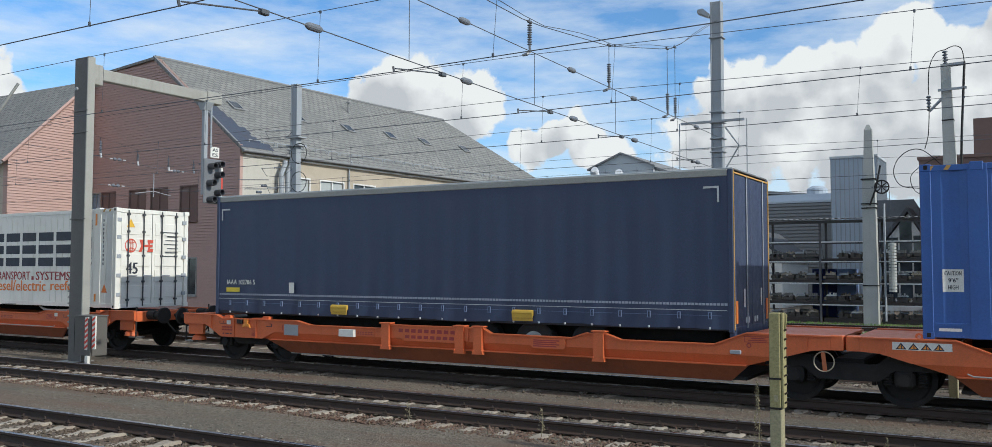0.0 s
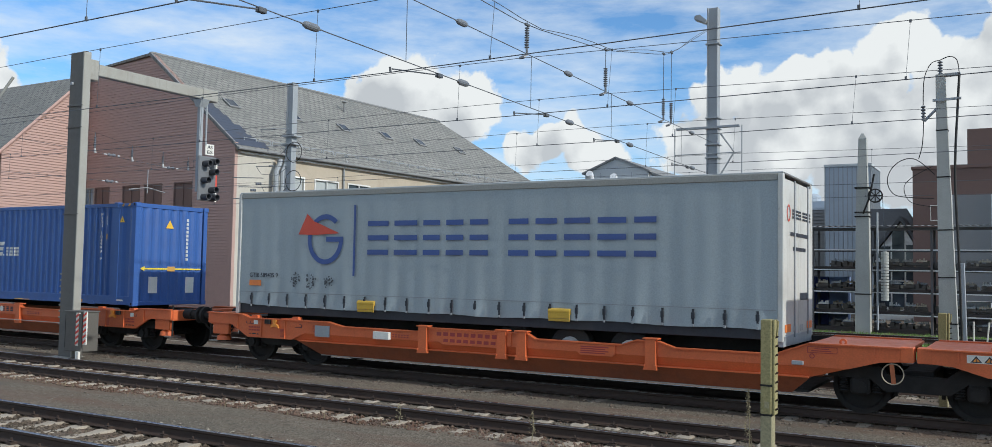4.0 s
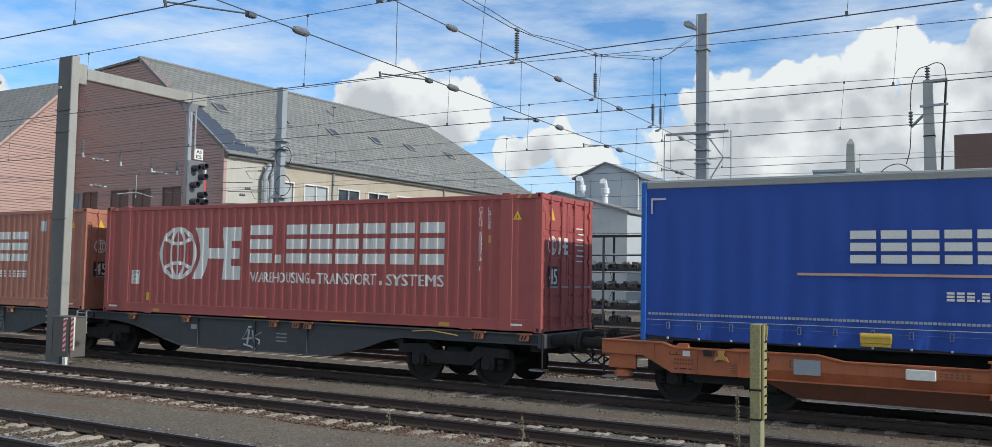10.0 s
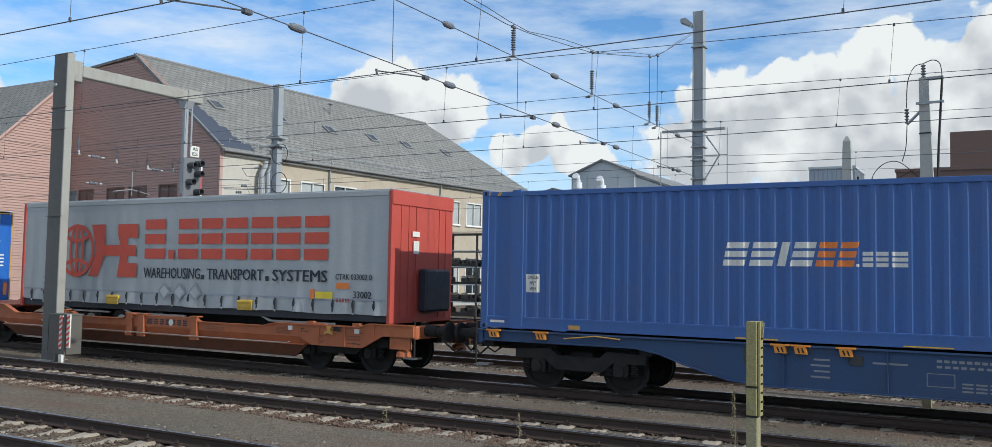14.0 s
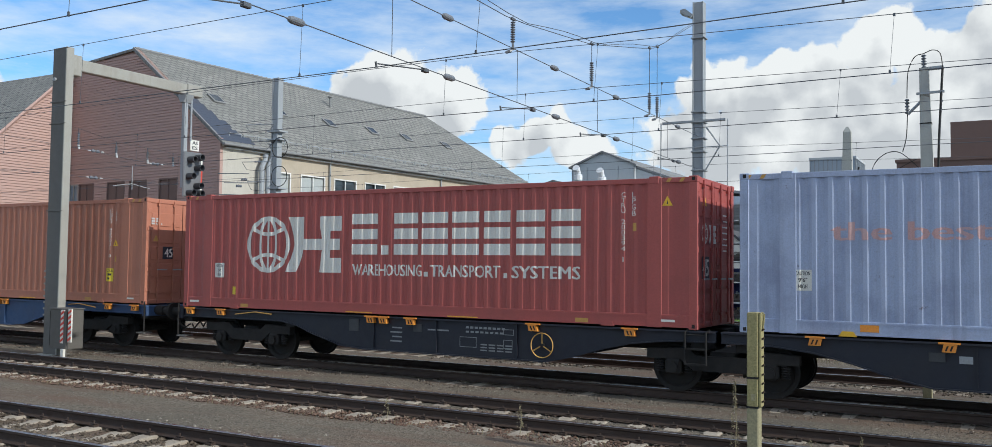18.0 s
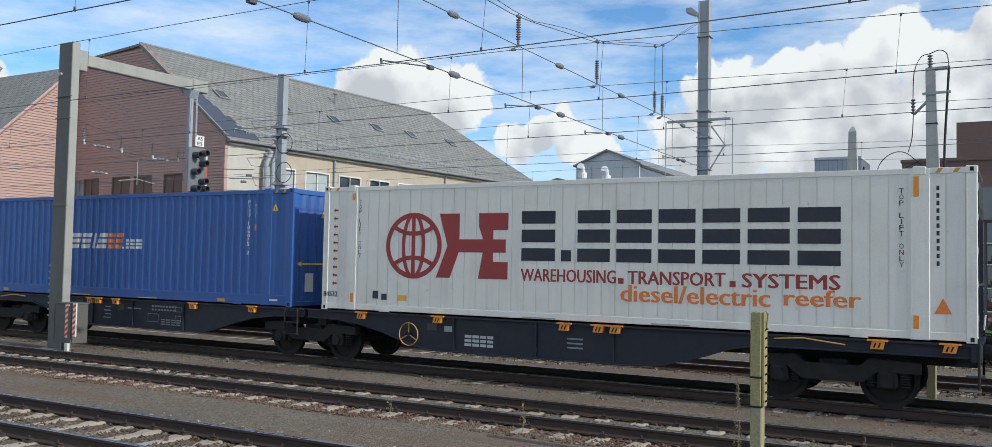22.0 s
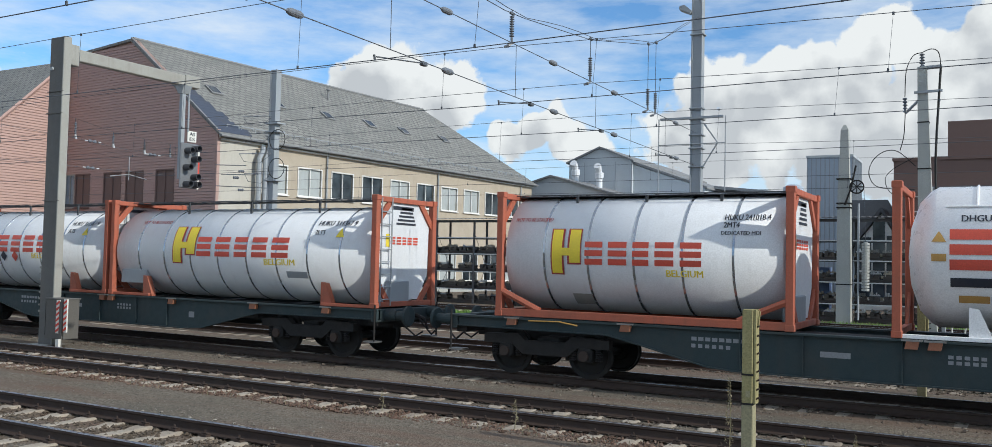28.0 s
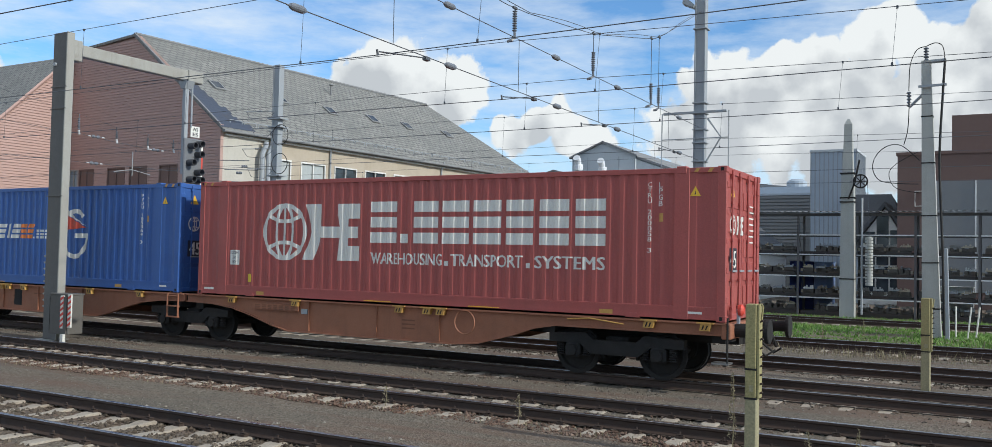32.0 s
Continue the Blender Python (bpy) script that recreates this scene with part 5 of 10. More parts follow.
def gopet_marks(c, surf):
    lay("ring_emblem", ring(2.92, 1.86, 0.55, 0.60, 0.12, 30, 48, 357) + lift(rect(2.95, 3.47, 1.80, 1.92), 1), "ink_blue", c, surf)
    lay("wing_emblem", lift([[(2.07, 1.98), (2.34, 2.48), (2.55, 2.30), (3.36, 2.0), (2.6, 1.965)]], 2), "ink_red", c, surf)
    lay("divider", rect(3.78, 3.84, 1.0, 2.66), "ink_blue", c, surf)
    lay("trade_name", blocks(4.20, 7.45, 1.50, 2.28, [0.8, 0.85, 0.6, 0.6, 0.62], 0.22, 0.12), "ink_blue", c, surf, "slate blue trade name blocks")
    lay("trade_name", blocks(7.95, 11.22, 1.50, 2.28, [0.62, 0.65, 0.75, 0.8, 0.6], 0.22, 0.12), "ink_blue", c, surf)
    lay("number_line", words("GTIB 589435 9", 0.47, 1.43, 0.92, 1.03), "ink_dark", c, surf)
    lay("orange_label", rect(0.47, 0.87, 0.71, 0.85), "ink_orange", c, surf)
    for k, (a, r) in enumerate(((2.0, 0.15), (2.5, 0.17), (3.05, 0.13))):
        rnd = random.Random(60 + k)
        bits = []
        for _ in range(26):
            q, d = rnd.uniform(0, 6.28), r * rnd.uniform(0.25, 1.1)
            px_, pz, w = a + d * math.cos(q), 0.88 - 0.02 * k + 1.1 * d * math.sin(q), rnd.uniform(0.015, 0.04)
            bits += lift([[(px_ + w * rnd.uniform(0.5, 1.3) * math.cos(v), pz + w * rnd.uniform(0.5, 1.3) * math.sin(v)) for v in (0, 1.2, 2.4, 3.7, 5.1)]], len(bits) % 9)
        lay("grime_spot", bits, "grime", c, surf, "dark scuffed patch")
    end_shapes(c, "trade_name", blocks(-0.55, 1.05, 2.25, 2.42, [0.8, 0.85, 0.6, 0.6, 0.62, 0, 0.62, 0.65, 0.75, 0.8, 0.6], 0.2, 0.15), "ink_dark", TL + 0.004)
    end_shapes(c, "ring_emblem", ring(-0.85, 2.33, 0.14, 0.16, 0.04), "ink_red", TL + 0.004)
    end_shapes(c, "address_line", rect(-0.7, 0.8, 1.92, 1.99) + rect(-0.5, 0.6, 1.65, 1.72) + rect(0.1, 0.9, 0.72, 0.86), "ink_dark", TL + 0.004)


def het_marks(c, surf):
    lay("emblem_globe", globe(1.78, 3.33, 0.88, 2.38), "ink_red", c, surf, "red globe emblem")
    lay("emblem_slab", slabs(3.10, 5.12, 0.91, 2.36), "ink_red", c, surf)
    lay("trade_name", blocks(5.42, 11.78, 1.42, 2.47, NAME_HE, 0.13, 0.22, mid=True), "ink_red", c, surf)
    strap_line(c, 5.40, 11.78, 0.90, 1.18, "ink_dark", surf)
    lay("number_line", words("CTRK 033002 0", 12.02, 13.08, 0.97, 1.10), "ink_dark", c, surf)
    lay("fleet_number", words("33002", 12.55, 13.08, 0.55, 0.71), "ink_dark", c, surf)
    lay("orange_label", rect(12.05, 12.42, 0.76, 0.90), "ink_orange", c, surf)
    lay("yellow_label", rect(11.42, 11.95, 0.52, 0.68), "ink_yellow", c, surf)
    lay("sticker", rect(11.27, 11.40, 0.50, 0.74), "ink_orange", c, surf)
    for a in (6.23, 6.81, 7.38):
        d = lay("diamond_board", [[(a - 0.25, 0.56), (a, 0.32), (a + 0.25, 0.56), (a, 0.80)]], "zinc", c, surf, "grey diamond-shaped placard holder")
        lay("diamond_field", [[(a - 0.17, 0.56), (a, 0.40), (a + 0.17, 0.56), (a, 0.72)]], "ink_grey", d, ([], [], lambda p, q: surf[2](p, q) - 0.004))
    lay("maker_mark", blocks(1.0, 1.4, 0.45, 0.53, [0.6, 0.6, 0.6, 0.5, 0.5], 0.2), "ink_maroon", c, surf)
    lay("maker_mark", blocks(12.05, 12.45, 0.45, 0.53, [0.6, 0.6, 0.6, 0.5, 0.5], 0.2), "ink_maroon", c, surf)
    end_shapes(c, "end_label", rect(-0.5, -0.2, 2.0, 2.12) + rect(-0.45, -0.22, 1.6, 1.9), "ink_white", TL + 0.032)


# ---- tank containers ----
def on_barrel(r, zc):
    def depth(x, z):
        k = max(-0.999, min(0.999, (z - zc) / r))
        return -r * math.sqrt(1 - k * k) - 0.015
    return depth


def tank_container(label, length, marks, x, barrel_mat="tank", frame_mat="tank_frame", r=1.13, zc=1.235, bands=6, dome=0.22, sill=True, ladder=True, high=2.60):
    c = thing("tank_container", label, "tank container", pose(x, TRAIN_Y, DECK_Z), "tank containers on the train")
    a, b = 0.16, length - 0.16
    prof = [(a, 0.05), (a + dome * 0.12, r * 0.45), (a + dome * 0.4, r * 0.78), (a + dome * 0.75, r * 0.94), (a + dome, r), (b - dome, r), (b - dome * 0.75, r * 0.94), (b - dome * 0.4, r * 0.78), (b - dome * 0.12, r * 0.45), (b, 0.05)]
    smooth(part("barrel", lathe(B(), prof, "x", (0, 0, zc), 56), barrel_mat, c))
    for i in range(bands):
        xx = a + 0.45 + (b - a - 0.9) * (i + 0.5) / bands
        if barrel_mat != "tank":
            arc = [(xx, -(r + 0.012) * math.sin(radians(q)), zc + (r + 0.012) * math.cos(radians(q))) for q in range(-48, 49, 6)]
            part("top_rib", tube(B(), arc, 0.022, 6), barrel_mat, c)
            continue
        part("band", lathe(B(), [(xx - 0.022, r + 0.002), (xx - 0.022, r + 0.012), (xx + 0.022, r + 0.012), (xx + 0.022, r + 0.002)], "x", (0, 0, zc), 48), "band" if barrel_mat == "tank" else barrel_mat, c)
    h = high
    for xx in (0.0, length - 0.15):
        for s in (1, -1):
            y0, y1 = sorted((-s * 1.245, -s * 1.09))
            part("corner_post", box(B(), xx, xx + 0.15, y0, y1, 0.0, h, 0.015), frame_mat, c)
            for z in (0.0, h - 0.12):
                part("corner_casting", box(B(), xx - 0.012, xx + 0.165, y0 - 0.006, y1 + 0.006, z, z + 0.12, 0.012), frame_mat, c)
        for z in (0.02, h - 0.14):
            part("end_beam", box(B(), xx + 0.02, xx + 0.13, -1.10, 1.10, z, z + 0.12, 0.01), frame_mat, c)
        for s in (1, -1):
            for z0, z1, k in ((0.12, 0.72, 1), (h - 0.14, h - 0.72, -1)):
                bm = B()
                ys = [-s * 1.09, -s * 0.55, -s * 0.75, -s * 1.09]
                zs = [z1, z0, z0, z1 - k * 0.22]
                va = [bm.verts.new((xx + 0.05, y, z)) for y, z in zip(ys, zs)]
                vb = [bm.verts.new((xx + 0.10, y, z)) for y, z in zip(ys, zs)]
                bm.faces.new(va), bm.faces.new(vb[::-1])
                for i in range(4):
                    bm.faces.new((va[i], vb[i], vb[(i + 1) % 4], va[(i + 1) % 4]))
                bmesh.ops.recalc_face_normals(bm, faces=bm.faces[:])
                part("end_brace", bm, frame_mat, c)
    if sill:
        for s in (1, -1):
            y0, y1 = sorted((-s * 1.24, -s * 1.12))
            part("bottom_rail", box(B(), 0.14, length - 0.14, y0, y1, 0.01, 0.16, 0.01), frame_mat, c)
            for xa, xb in ((0.14, 1.0), (length - 0.14, length - 1.0)):
                part("diagonal_brace", tube(B(), [(xa, -s * 1.18, 0.52), (xb, -s * 1.17, 0.14)], 0.07, 6), frame_mat, c)
    else:
        for xa in ((1.35, length - 1.6) if barrel_mat == "tank" else (1.2, length / 2, length - 1.3)):
            part("saddle", prism(B(), [(xa - 0.05, 0.0), (xa + 0.32, 0.0), (xa + 0.10, 0.52), (xa - 0.05, 0.55)], -1.16, -1.02), frame_mat if barrel_mat == "tank" else barrel_mat, c)
            part("saddle", prism(B(), [(xa - 0.05, 0.0), (xa + 0.32, 0.0), (xa + 0.10, 0.52), (xa - 0.05, 0.55)], 1.02, 1.16), frame_mat if barrel_mat == "tank" else barrel_mat, c)
        for xa in (0.15, length - 1.6):
            part("stub_rail", box(B(), xa, xa + 1.45, -1.22, -1.10, 0.0, 0.07, 0.01), frame_mat if barrel_mat == "tank" else barrel_mat, c)
    # end cover of the cladding: flat boarded shape with data lines
    bm = B()
    pts = [(-0.6, 0.17), (0.6, 0.17), (1.0, 0.75), (1.04, 1.95), (0.68, 2.46), (-0.68, 2.46), (-1.04, 1.95), (-1.0, 0.75)]
    va = [bm.verts.new((length - 0.13, y, z * h / 2.6)) for y, z in pts]
    vb = [bm.verts.new((length - 0.10, y, z * h / 2.6)) for y, z in pts]
    bm.faces.new(va), bm.faces.new(vb[::-1])
    for i in range(8):
        bm.faces.new((va[i], vb[i], vb[(i + 1) % 8], va[(i + 1) % 8]))
    bmesh.ops.recalc_face_normals(bm, faces=bm.faces[:])
    part("end_cladding", bm, barrel_mat, c)
    xo = length - 0.092
    if barrel_mat == "tank":
        end_shapes(c, "data_lines", [q for i in range(5) for q in rect(-0.35 + 0.05 * i, 0.45 - 0.04 * i, 1.95 + i * 0.09, 2.0 + i * 0.09)], "ink_dark", xo)
        end_shapes(c, "unit_line", rect(-0.55, 0.35, 2.30, 2.39), "ink_dark", xo)
        end_shapes(c, "initial_block", rect(-0.75, -0.6, 1.42, 1.72), "ink_yellow", xo)
        end_shapes(c, "trade_name", blocks(-0.55, 0.55, 1.48, 1.66, [0.68, 0.7, 0.6, 0.68, 0.75], 0.22, 0.22), "ink_red", xo)
    else:
        end_shapes(c, "unit_line", rect(-0.55, 0.5, 2.12, 2.22), "ink_dark", xo)
        end_shapes(c, "ring_emblem", ring(0, 1.62, 0.24, 0.24, 0.06) + disc(0, 1.62, 0.11, 0.11), "ink_dark", xo)
        end_shapes(c, "wing_emblem", [[(-0.85, 1.78), (-0.30, 1.70), (-0.30, 1.45), (-0.6, 1.48)], [(0.85, 1.78), (0.6, 1.48), (0.30, 1.45), (0.30, 1.70)]], "lock_yellow", xo, "golden wing emblem")
        end_shapes(c, "address_line", rect(-0.7, 0.7, 1.20, 1.26), "ink_dark", xo)
        end_shapes(c, "hazard_diamond", [[(-0.62, 0.92), (-0.35, 0.70), (-0.08, 0.92), (-0.35, 1.14)]], "ink_red", xo, "red hazard diamond")
        end_shapes(c, "orange_plate", rect(0.2, 0.62, 0.78, 1.06), "ink_orange", xo, "orange hazard plate")
        end_shapes(c, "cargo_label", rect(-0.4, 0.45, 0.42, 0.58), "ink_grey", xo)
    part("drain_box", box(B(), length - 0.3, length - 0.06, -0.75, 0.2, 0.12, 0.62, 0.02), "zinc", c)
    if barrel_mat == "tank":
        bm = B()
        box(bm, 0.1, length - 0.1, -0.50, 0.05, h - 0.075, h - 0.06)
        for i in range(int(length * 2)):
            box(bm, 0.2 + i * 0.5, 0.24 + i * 0.5, -0.50, 0.05, h - 0.06, h - 0.045)
        part("walkway", bm, "grey_wagon", c)
        part("side_bar", tube(B(), [(0.1, -0.62, h - 0.05), (length - 0.1, -0.62, h - 0.05)], 0.014, 6), "grey_wagon", c)
        for xa in (length * 0.25, length * 0.5, length * 0.75):
            part("walkway_strut", box(B(), xa, xa + 0.05, -0.58, -0.54, zc + r * 0.85, h - 0.07), "grey_wagon", c)
    else:
        part("spine_bar", tube(B(), [(0.8, -(r + 0.012) * 0.743, zc + r * 0.675), (length - 0.9, -(r + 0.012) * 0.743, zc + r * 0.675)], 0.024, 6), barrel_mat, c)
        part("manhole", lathe(B(), [(0, 0.28), (0.10, 0.28), (0.13, 0.2)], "z", (length * 0.5, 0, zc + r - 0.02), 20), "zinc", c)
        part("valve_box", box(B(), length - 1.0, length - 0.7, -0.25, 0.25, zc + r - 0.06, zc + r + 0.07, 0.02), "zinc", c)
    if ladder:
        bm = B()
        for yy in (-1.02, -0.62):
            tube(bm, [(length - 0.02, yy, 0.05), (length - 0.02, yy, h - 0.05)], 0.018, 6)
        for i in range(8):
            tube(bm, [(length - 0.02, -1.02, 0.2 + i * 0.29), (length - 0.02, -0.62, 0.2 + i * 0.29)], 0.014, 6)
        part("ladder", bm, "zinc", c)
    marks(c, ([], [zc - r + 0.06 * i for i in range(1, 38)], on_barrel(r + 0.0, zc)))
    return c


def yellow_name(c, surf, hx0, hx1, hz0, hz1, x0, x1, z0, z1, bx0, bx1, bz0, bz1):
    w = hx1 - hx0
    lay("initial_block_edge", rect(hx0 - 0.03, hx0 + w * 0.42, hz0 - 0.03, hz1 + 0.02) + rect(hx0 + w * 0.55, hx1 + 0.02, hz0 + (hz1 - hz0) * 0.2, hz1 + 0.02), "ink_maroon", c, surf)
    s2 = (surf[0], surf[1], lambda x, z: surf[2](x, z) - 0.004)
    lay("initial_block", rect(hx0, hx0 + w * 0.36, hz0, hz1) + rect(hx0 + w * 0.36, hx0 + w * 0.62, hz0 + (hz1 - hz0) * 0.40, hz0 + (hz1 - hz0) * 0.58) + rect(hx0 + w * 0.62, hx1, hz0 + (hz1 - hz0) * 0.24, hz1), "ink_yellow", c, s2)
    lay("trade_name", blocks(x0, x1, z0, z1, [0.68, 0.7, 0.6, 0.68, 0.75], 0.22, 0.22), "ink_red", c, surf, "red trade name blocks")
    lay("country_word", words("BELGIUM", bx0, bx1, bz0, bz1), "ink_yellow", c, surf)


def tank_long_marks(placards):
    def f(c, surf):
        yellow_name(c, surf, 2.45, 3.25, 0.93, 1.85, 3.32, 6.45, 1.10, 1.60, 5.66, 6.66, 0.92, 1.07)
        lay("note_words", words("NOT TO BE STACKED", 0.95, 2.05, 1.95, 2.03), "ink_maroon", c, surf)
        lay("number_line", words("HUKU 311367 9", 7.2, 8.35, 1.90, 2.02) + words("3LT5", 7.2, 7.5, 1.68, 1.79), "ink_dark", c, surf)
        lay("warning_triangle", [[(7.85, 1.62), (8.1, 1.62), (7.97, 1.84)]], "ink_yellow", c, surf)
        lay("paper_holder", rect(6.35, 7.0, 0.62, 0.78), "zinc", c, surf)
        part("tool_box", box(B(), 0.35, 1.35, -1.12, -0.80, 0.33, 0.70, 0.02), "zinc", c)
        if placards:
            for k, (m_, s) in enumerate((("ink_orange", 0.2), ("ink_dark", 0.16), ("ink_red", 0.16))):
                a = 3.75 + k * 0.55
                lay("placard", [[(a - s, 0.97), (a, 0.97 - s), (a + s, 0.97), (a, 0.97 + s)]], m_, c, (surf[0], surf[1], lambda x, z: surf[2](x, z) - 0.003))
    return f


def tank_short_marks(c, surf):
    yellow_name(c, surf, 1.28, 1.90, 0.93, 1.81, 2.0, 4.37, 1.11, 1.57, 3.68, 4.40, 0.91, 1.04)
    lay("note_words", words("NOT TO BE STACKED", 0.35, 1.2, 1.98, 2.06), "ink_maroon", c, surf)
    lay("number_line", words("HUKU 241018 4", 4.75, 5.60, 2.0, 2.11), "ink_dark", c, surf)
    lay("size_words", words("2MT4", 4.75, 5.05, 1.86, 1.96), "ink_dark", c, surf)
    lay("note_words", words("DEDICATED MDI", 4.72, 5.45, 1.72, 1.79), "ink_dark", c, surf)
    lay("paper_holder", rect(1.62, 2.05, 0.30, 0.52), "zinc_pale", c, surf)


def gas_marks(c, surf):
    lay("trade_name", blocks(0.87, 3.0, 1.16, 1.83, [0.8, 0.75, 0.8], 0.14, 0.24), "ink_red", c, surf, "red trade name blocks")
    lay("trade_name", blocks(3.2, 8.30, 1.16, 1.83, [0.85, 0.8, 0.75, 0.75, 0.8, 0.8, 0.85], 0.14, 0.24), "ink_red", c, surf)
    lay("dark_stripe", rect(0.88, 6.0, 0.88, 1.03), "ink_dark", c, surf)
    lay("branch_words", words("GAS LOGISTICS", 6.21, 8.30, 0.86, 1.03), "ink_dark", c, surf)
    lay("number_line", words("DHGU 094716 5", 1.04, 2.11, 1.96, 2.07), "ink_dark", c, surf)
    lay("hazard_diamond", [[(3.40, 0.70), (3.62, 0.50), (3.84, 0.70), (3.62, 0.90)]], "ink_red", c, surf, "red hazard diamond")
    pl = lay("orange_plate", rect(4.0, 4.42, 0.58, 0.84), "ink_orange", c, surf, "orange hazard plate")
    lay("plate_bars", rect(4.08, 4.34, 0.73, 0.80) + rect(4.05, 4.37, 0.61, 0.68), "ink_dark", pl, (surf[0], surf[1], lambda x, z: surf[2](x, z) - 0.004))
    lay("cargo_label", rect(2.4, 3.05, 0.62, 0.76), "ink_grey", c, surf)
    lay("paper_holder", rect(1.0, 1.45, 0.62, 0.74), "lock_yellow", c, surf)
    lay("warning_triangle", [[(0.60, 1.62), (0.82, 1.62), (0.71, 1.80)]], "lock_yellow", c, surf)
    lay("end_label", rect(0.60, 0.82, 1.30, 1.42), "lock_yellow", c, surf)


# ---- wagons ----
TRAIN_Y, DECK_Z = 17.77, 1.19
BOGIE_PARTS = {}


def bogie(parent, x, hub="under"):
    """Two wheelsets in a cast frame with coil springs and axle boxes."""
    if not BOGIE_PARTS:
        w = B()
        lathe(w, [(-0.07, 0.05), (-0.06, 0.20), (0.0, 0.22), (0.0, 0.40), (-0.07, 0.42), (-0.07, 0.46), (0.06, 0.455), (0.07, 0.485), (0.09, 0.485), (0.09, 0.40), (0.03, 0.37), (0.03, 0.20), (0.07, 0.14), (0.07, 0.05)], "y", (0, 0, 0), 28)
        BOGIE_PARTS["wheel"] = w
    bo = part("bogie", box(B(), x - 0.25, x + 0.25, -0.95, 0.95, 0.50, 0.78, 0.03), "under", parent, "black bogie with coil springs")
    for s in (-1, 1):
        y = s * 1.02
        bm = prism(B(), [(x - 1.42, 0.62), (x - 1.42, 0.80), (x - 0.62, 0.84), (x - 0.45, 0.70), (x + 0.45, 0.70), (x + 0.62, 0.84), (x + 1.42, 0.80), (x + 1.42, 0.62), (x + 0.75, 0.62), (x + 0.5, 0.42), (x - 0.5, 0.42), (x - 0.75, 0.62)], y - 0.09, y + 0.09)
        part("side_frame", bm, "under", bo)
        for dx in (-0.9, 0.9):
            xx = x + dx
            part("axle_box", box(B(), xx - 0.16, xx + 0.16, y - 0.12, y + 0.12, 0.34, 0.62, 0.04), "under", bo)
            part("axle_cap", lathe(B(), [(0.0, 0.105), (0.05, 0.10), (0.06, 0.05)], "y", (xx, y - 0.12 - 0.05 if s < 0 else y + 0.12, 0.47), 14), hub, bo)
            for k in (-0.27, 0.27):
                coil = [(0.022 * i, 0.088 if i % 2 else 0.055) for i in range(13)]
                part("coil_spring", lathe(B(), coil, "z", (xx + k, y, 0.36), 10), "under", bo)
            part("brake_block", box(B(), xx + (0.5 if dx < 0 else -0.56), xx + (0.56 if dx < 0 else -0.5), s * 0.70, s * 0.80, 0.32, 0.62) if s > 0 else
                 box(B(), xx + (0.5 if dx < 0 else -0.56), xx + (0.56 if dx < 0 else -0.5), -0.80, -0.70, 0.32, 0.62), "under", bo)
    for dx in (-0.9, 0.9):
        part("axle", tube(B(), [(x + dx, -0.95, 0.46), (x + dx, 0.95, 0.46)], 0.09, 10), "under", bo)
        for s in (-1, 1):
            if "mesh" not in BOGIE_PARTS:
                o = part("wheel", BOGIE_PARTS["wheel"], "under", bo)
                BOGIE_PARTS["mesh"] = o
                o.matrix_basis = pose(x + dx, s * 0.745, 0.462, 0, 0, 0)
            else:
                again(BOGIE_PARTS["mesh"], bo, (x + dx, s * 0.745, 0.462), (0, 0, 180 if s < 0 else 0), "wheel")
    return bo


def buffers(w, x, out, mat="under", housing="under"):
    """Buffers, hook, brake hoses and corner steps at one end; out: +1 or -1 along the track."""
    for s in (-1, 1):
        y = s * 0.875
        pr = [(0.0, 0.13), (out * 0.30, 0.13), (out * 0.30, 0.105), (out * 0.56, 0.105), (out * 0.56, 0.22), (out * 0.62, 0.225), (out * 0.63, 0.20)]
        part("buffer", lathe(B(), pr if out > 0 else pr[::-1], "x", (x, y, 1.04), 18), mat, w)
        part("step", box(B(), *sorted((x - out * 0.02, x - out * 0.34)), *sorted((s * 1.02, s * 1.30)), 0.42, 0.455), "steel", w)
        part("step_bar", tube(B(), [(x - out * 0.05, s * 1.28, 0.45), (x - out * 0.05, s * 1.28, 1.28)], 0.022, 6), "under", w)
    part("draw_hook", tube(B(), [(x - out * 0.2, 0, 1.0), (x + out * 0.25, 0, 1.0), (x + out * 0.45, 0, 0.93), (x + out * 0.55, 0, 0.70)], [0.05, 0.05, 0.045, 0.03], 7), "under", w)
    for yy in (-0.35, 0.40):
        part("brake_hose", tube(B(), [(x, yy, 0.92), (x + out * 0.2, yy, 0.72), (x + out * 0.42, yy * 0.9, 0.55), (x + out * 0.58, yy * 0.7, 0.66)], 0.022, 6), "rubber", w)


def mirrored(pts, flip, x):
    return [(x + (-p if flip else p), z) for p, z in pts]


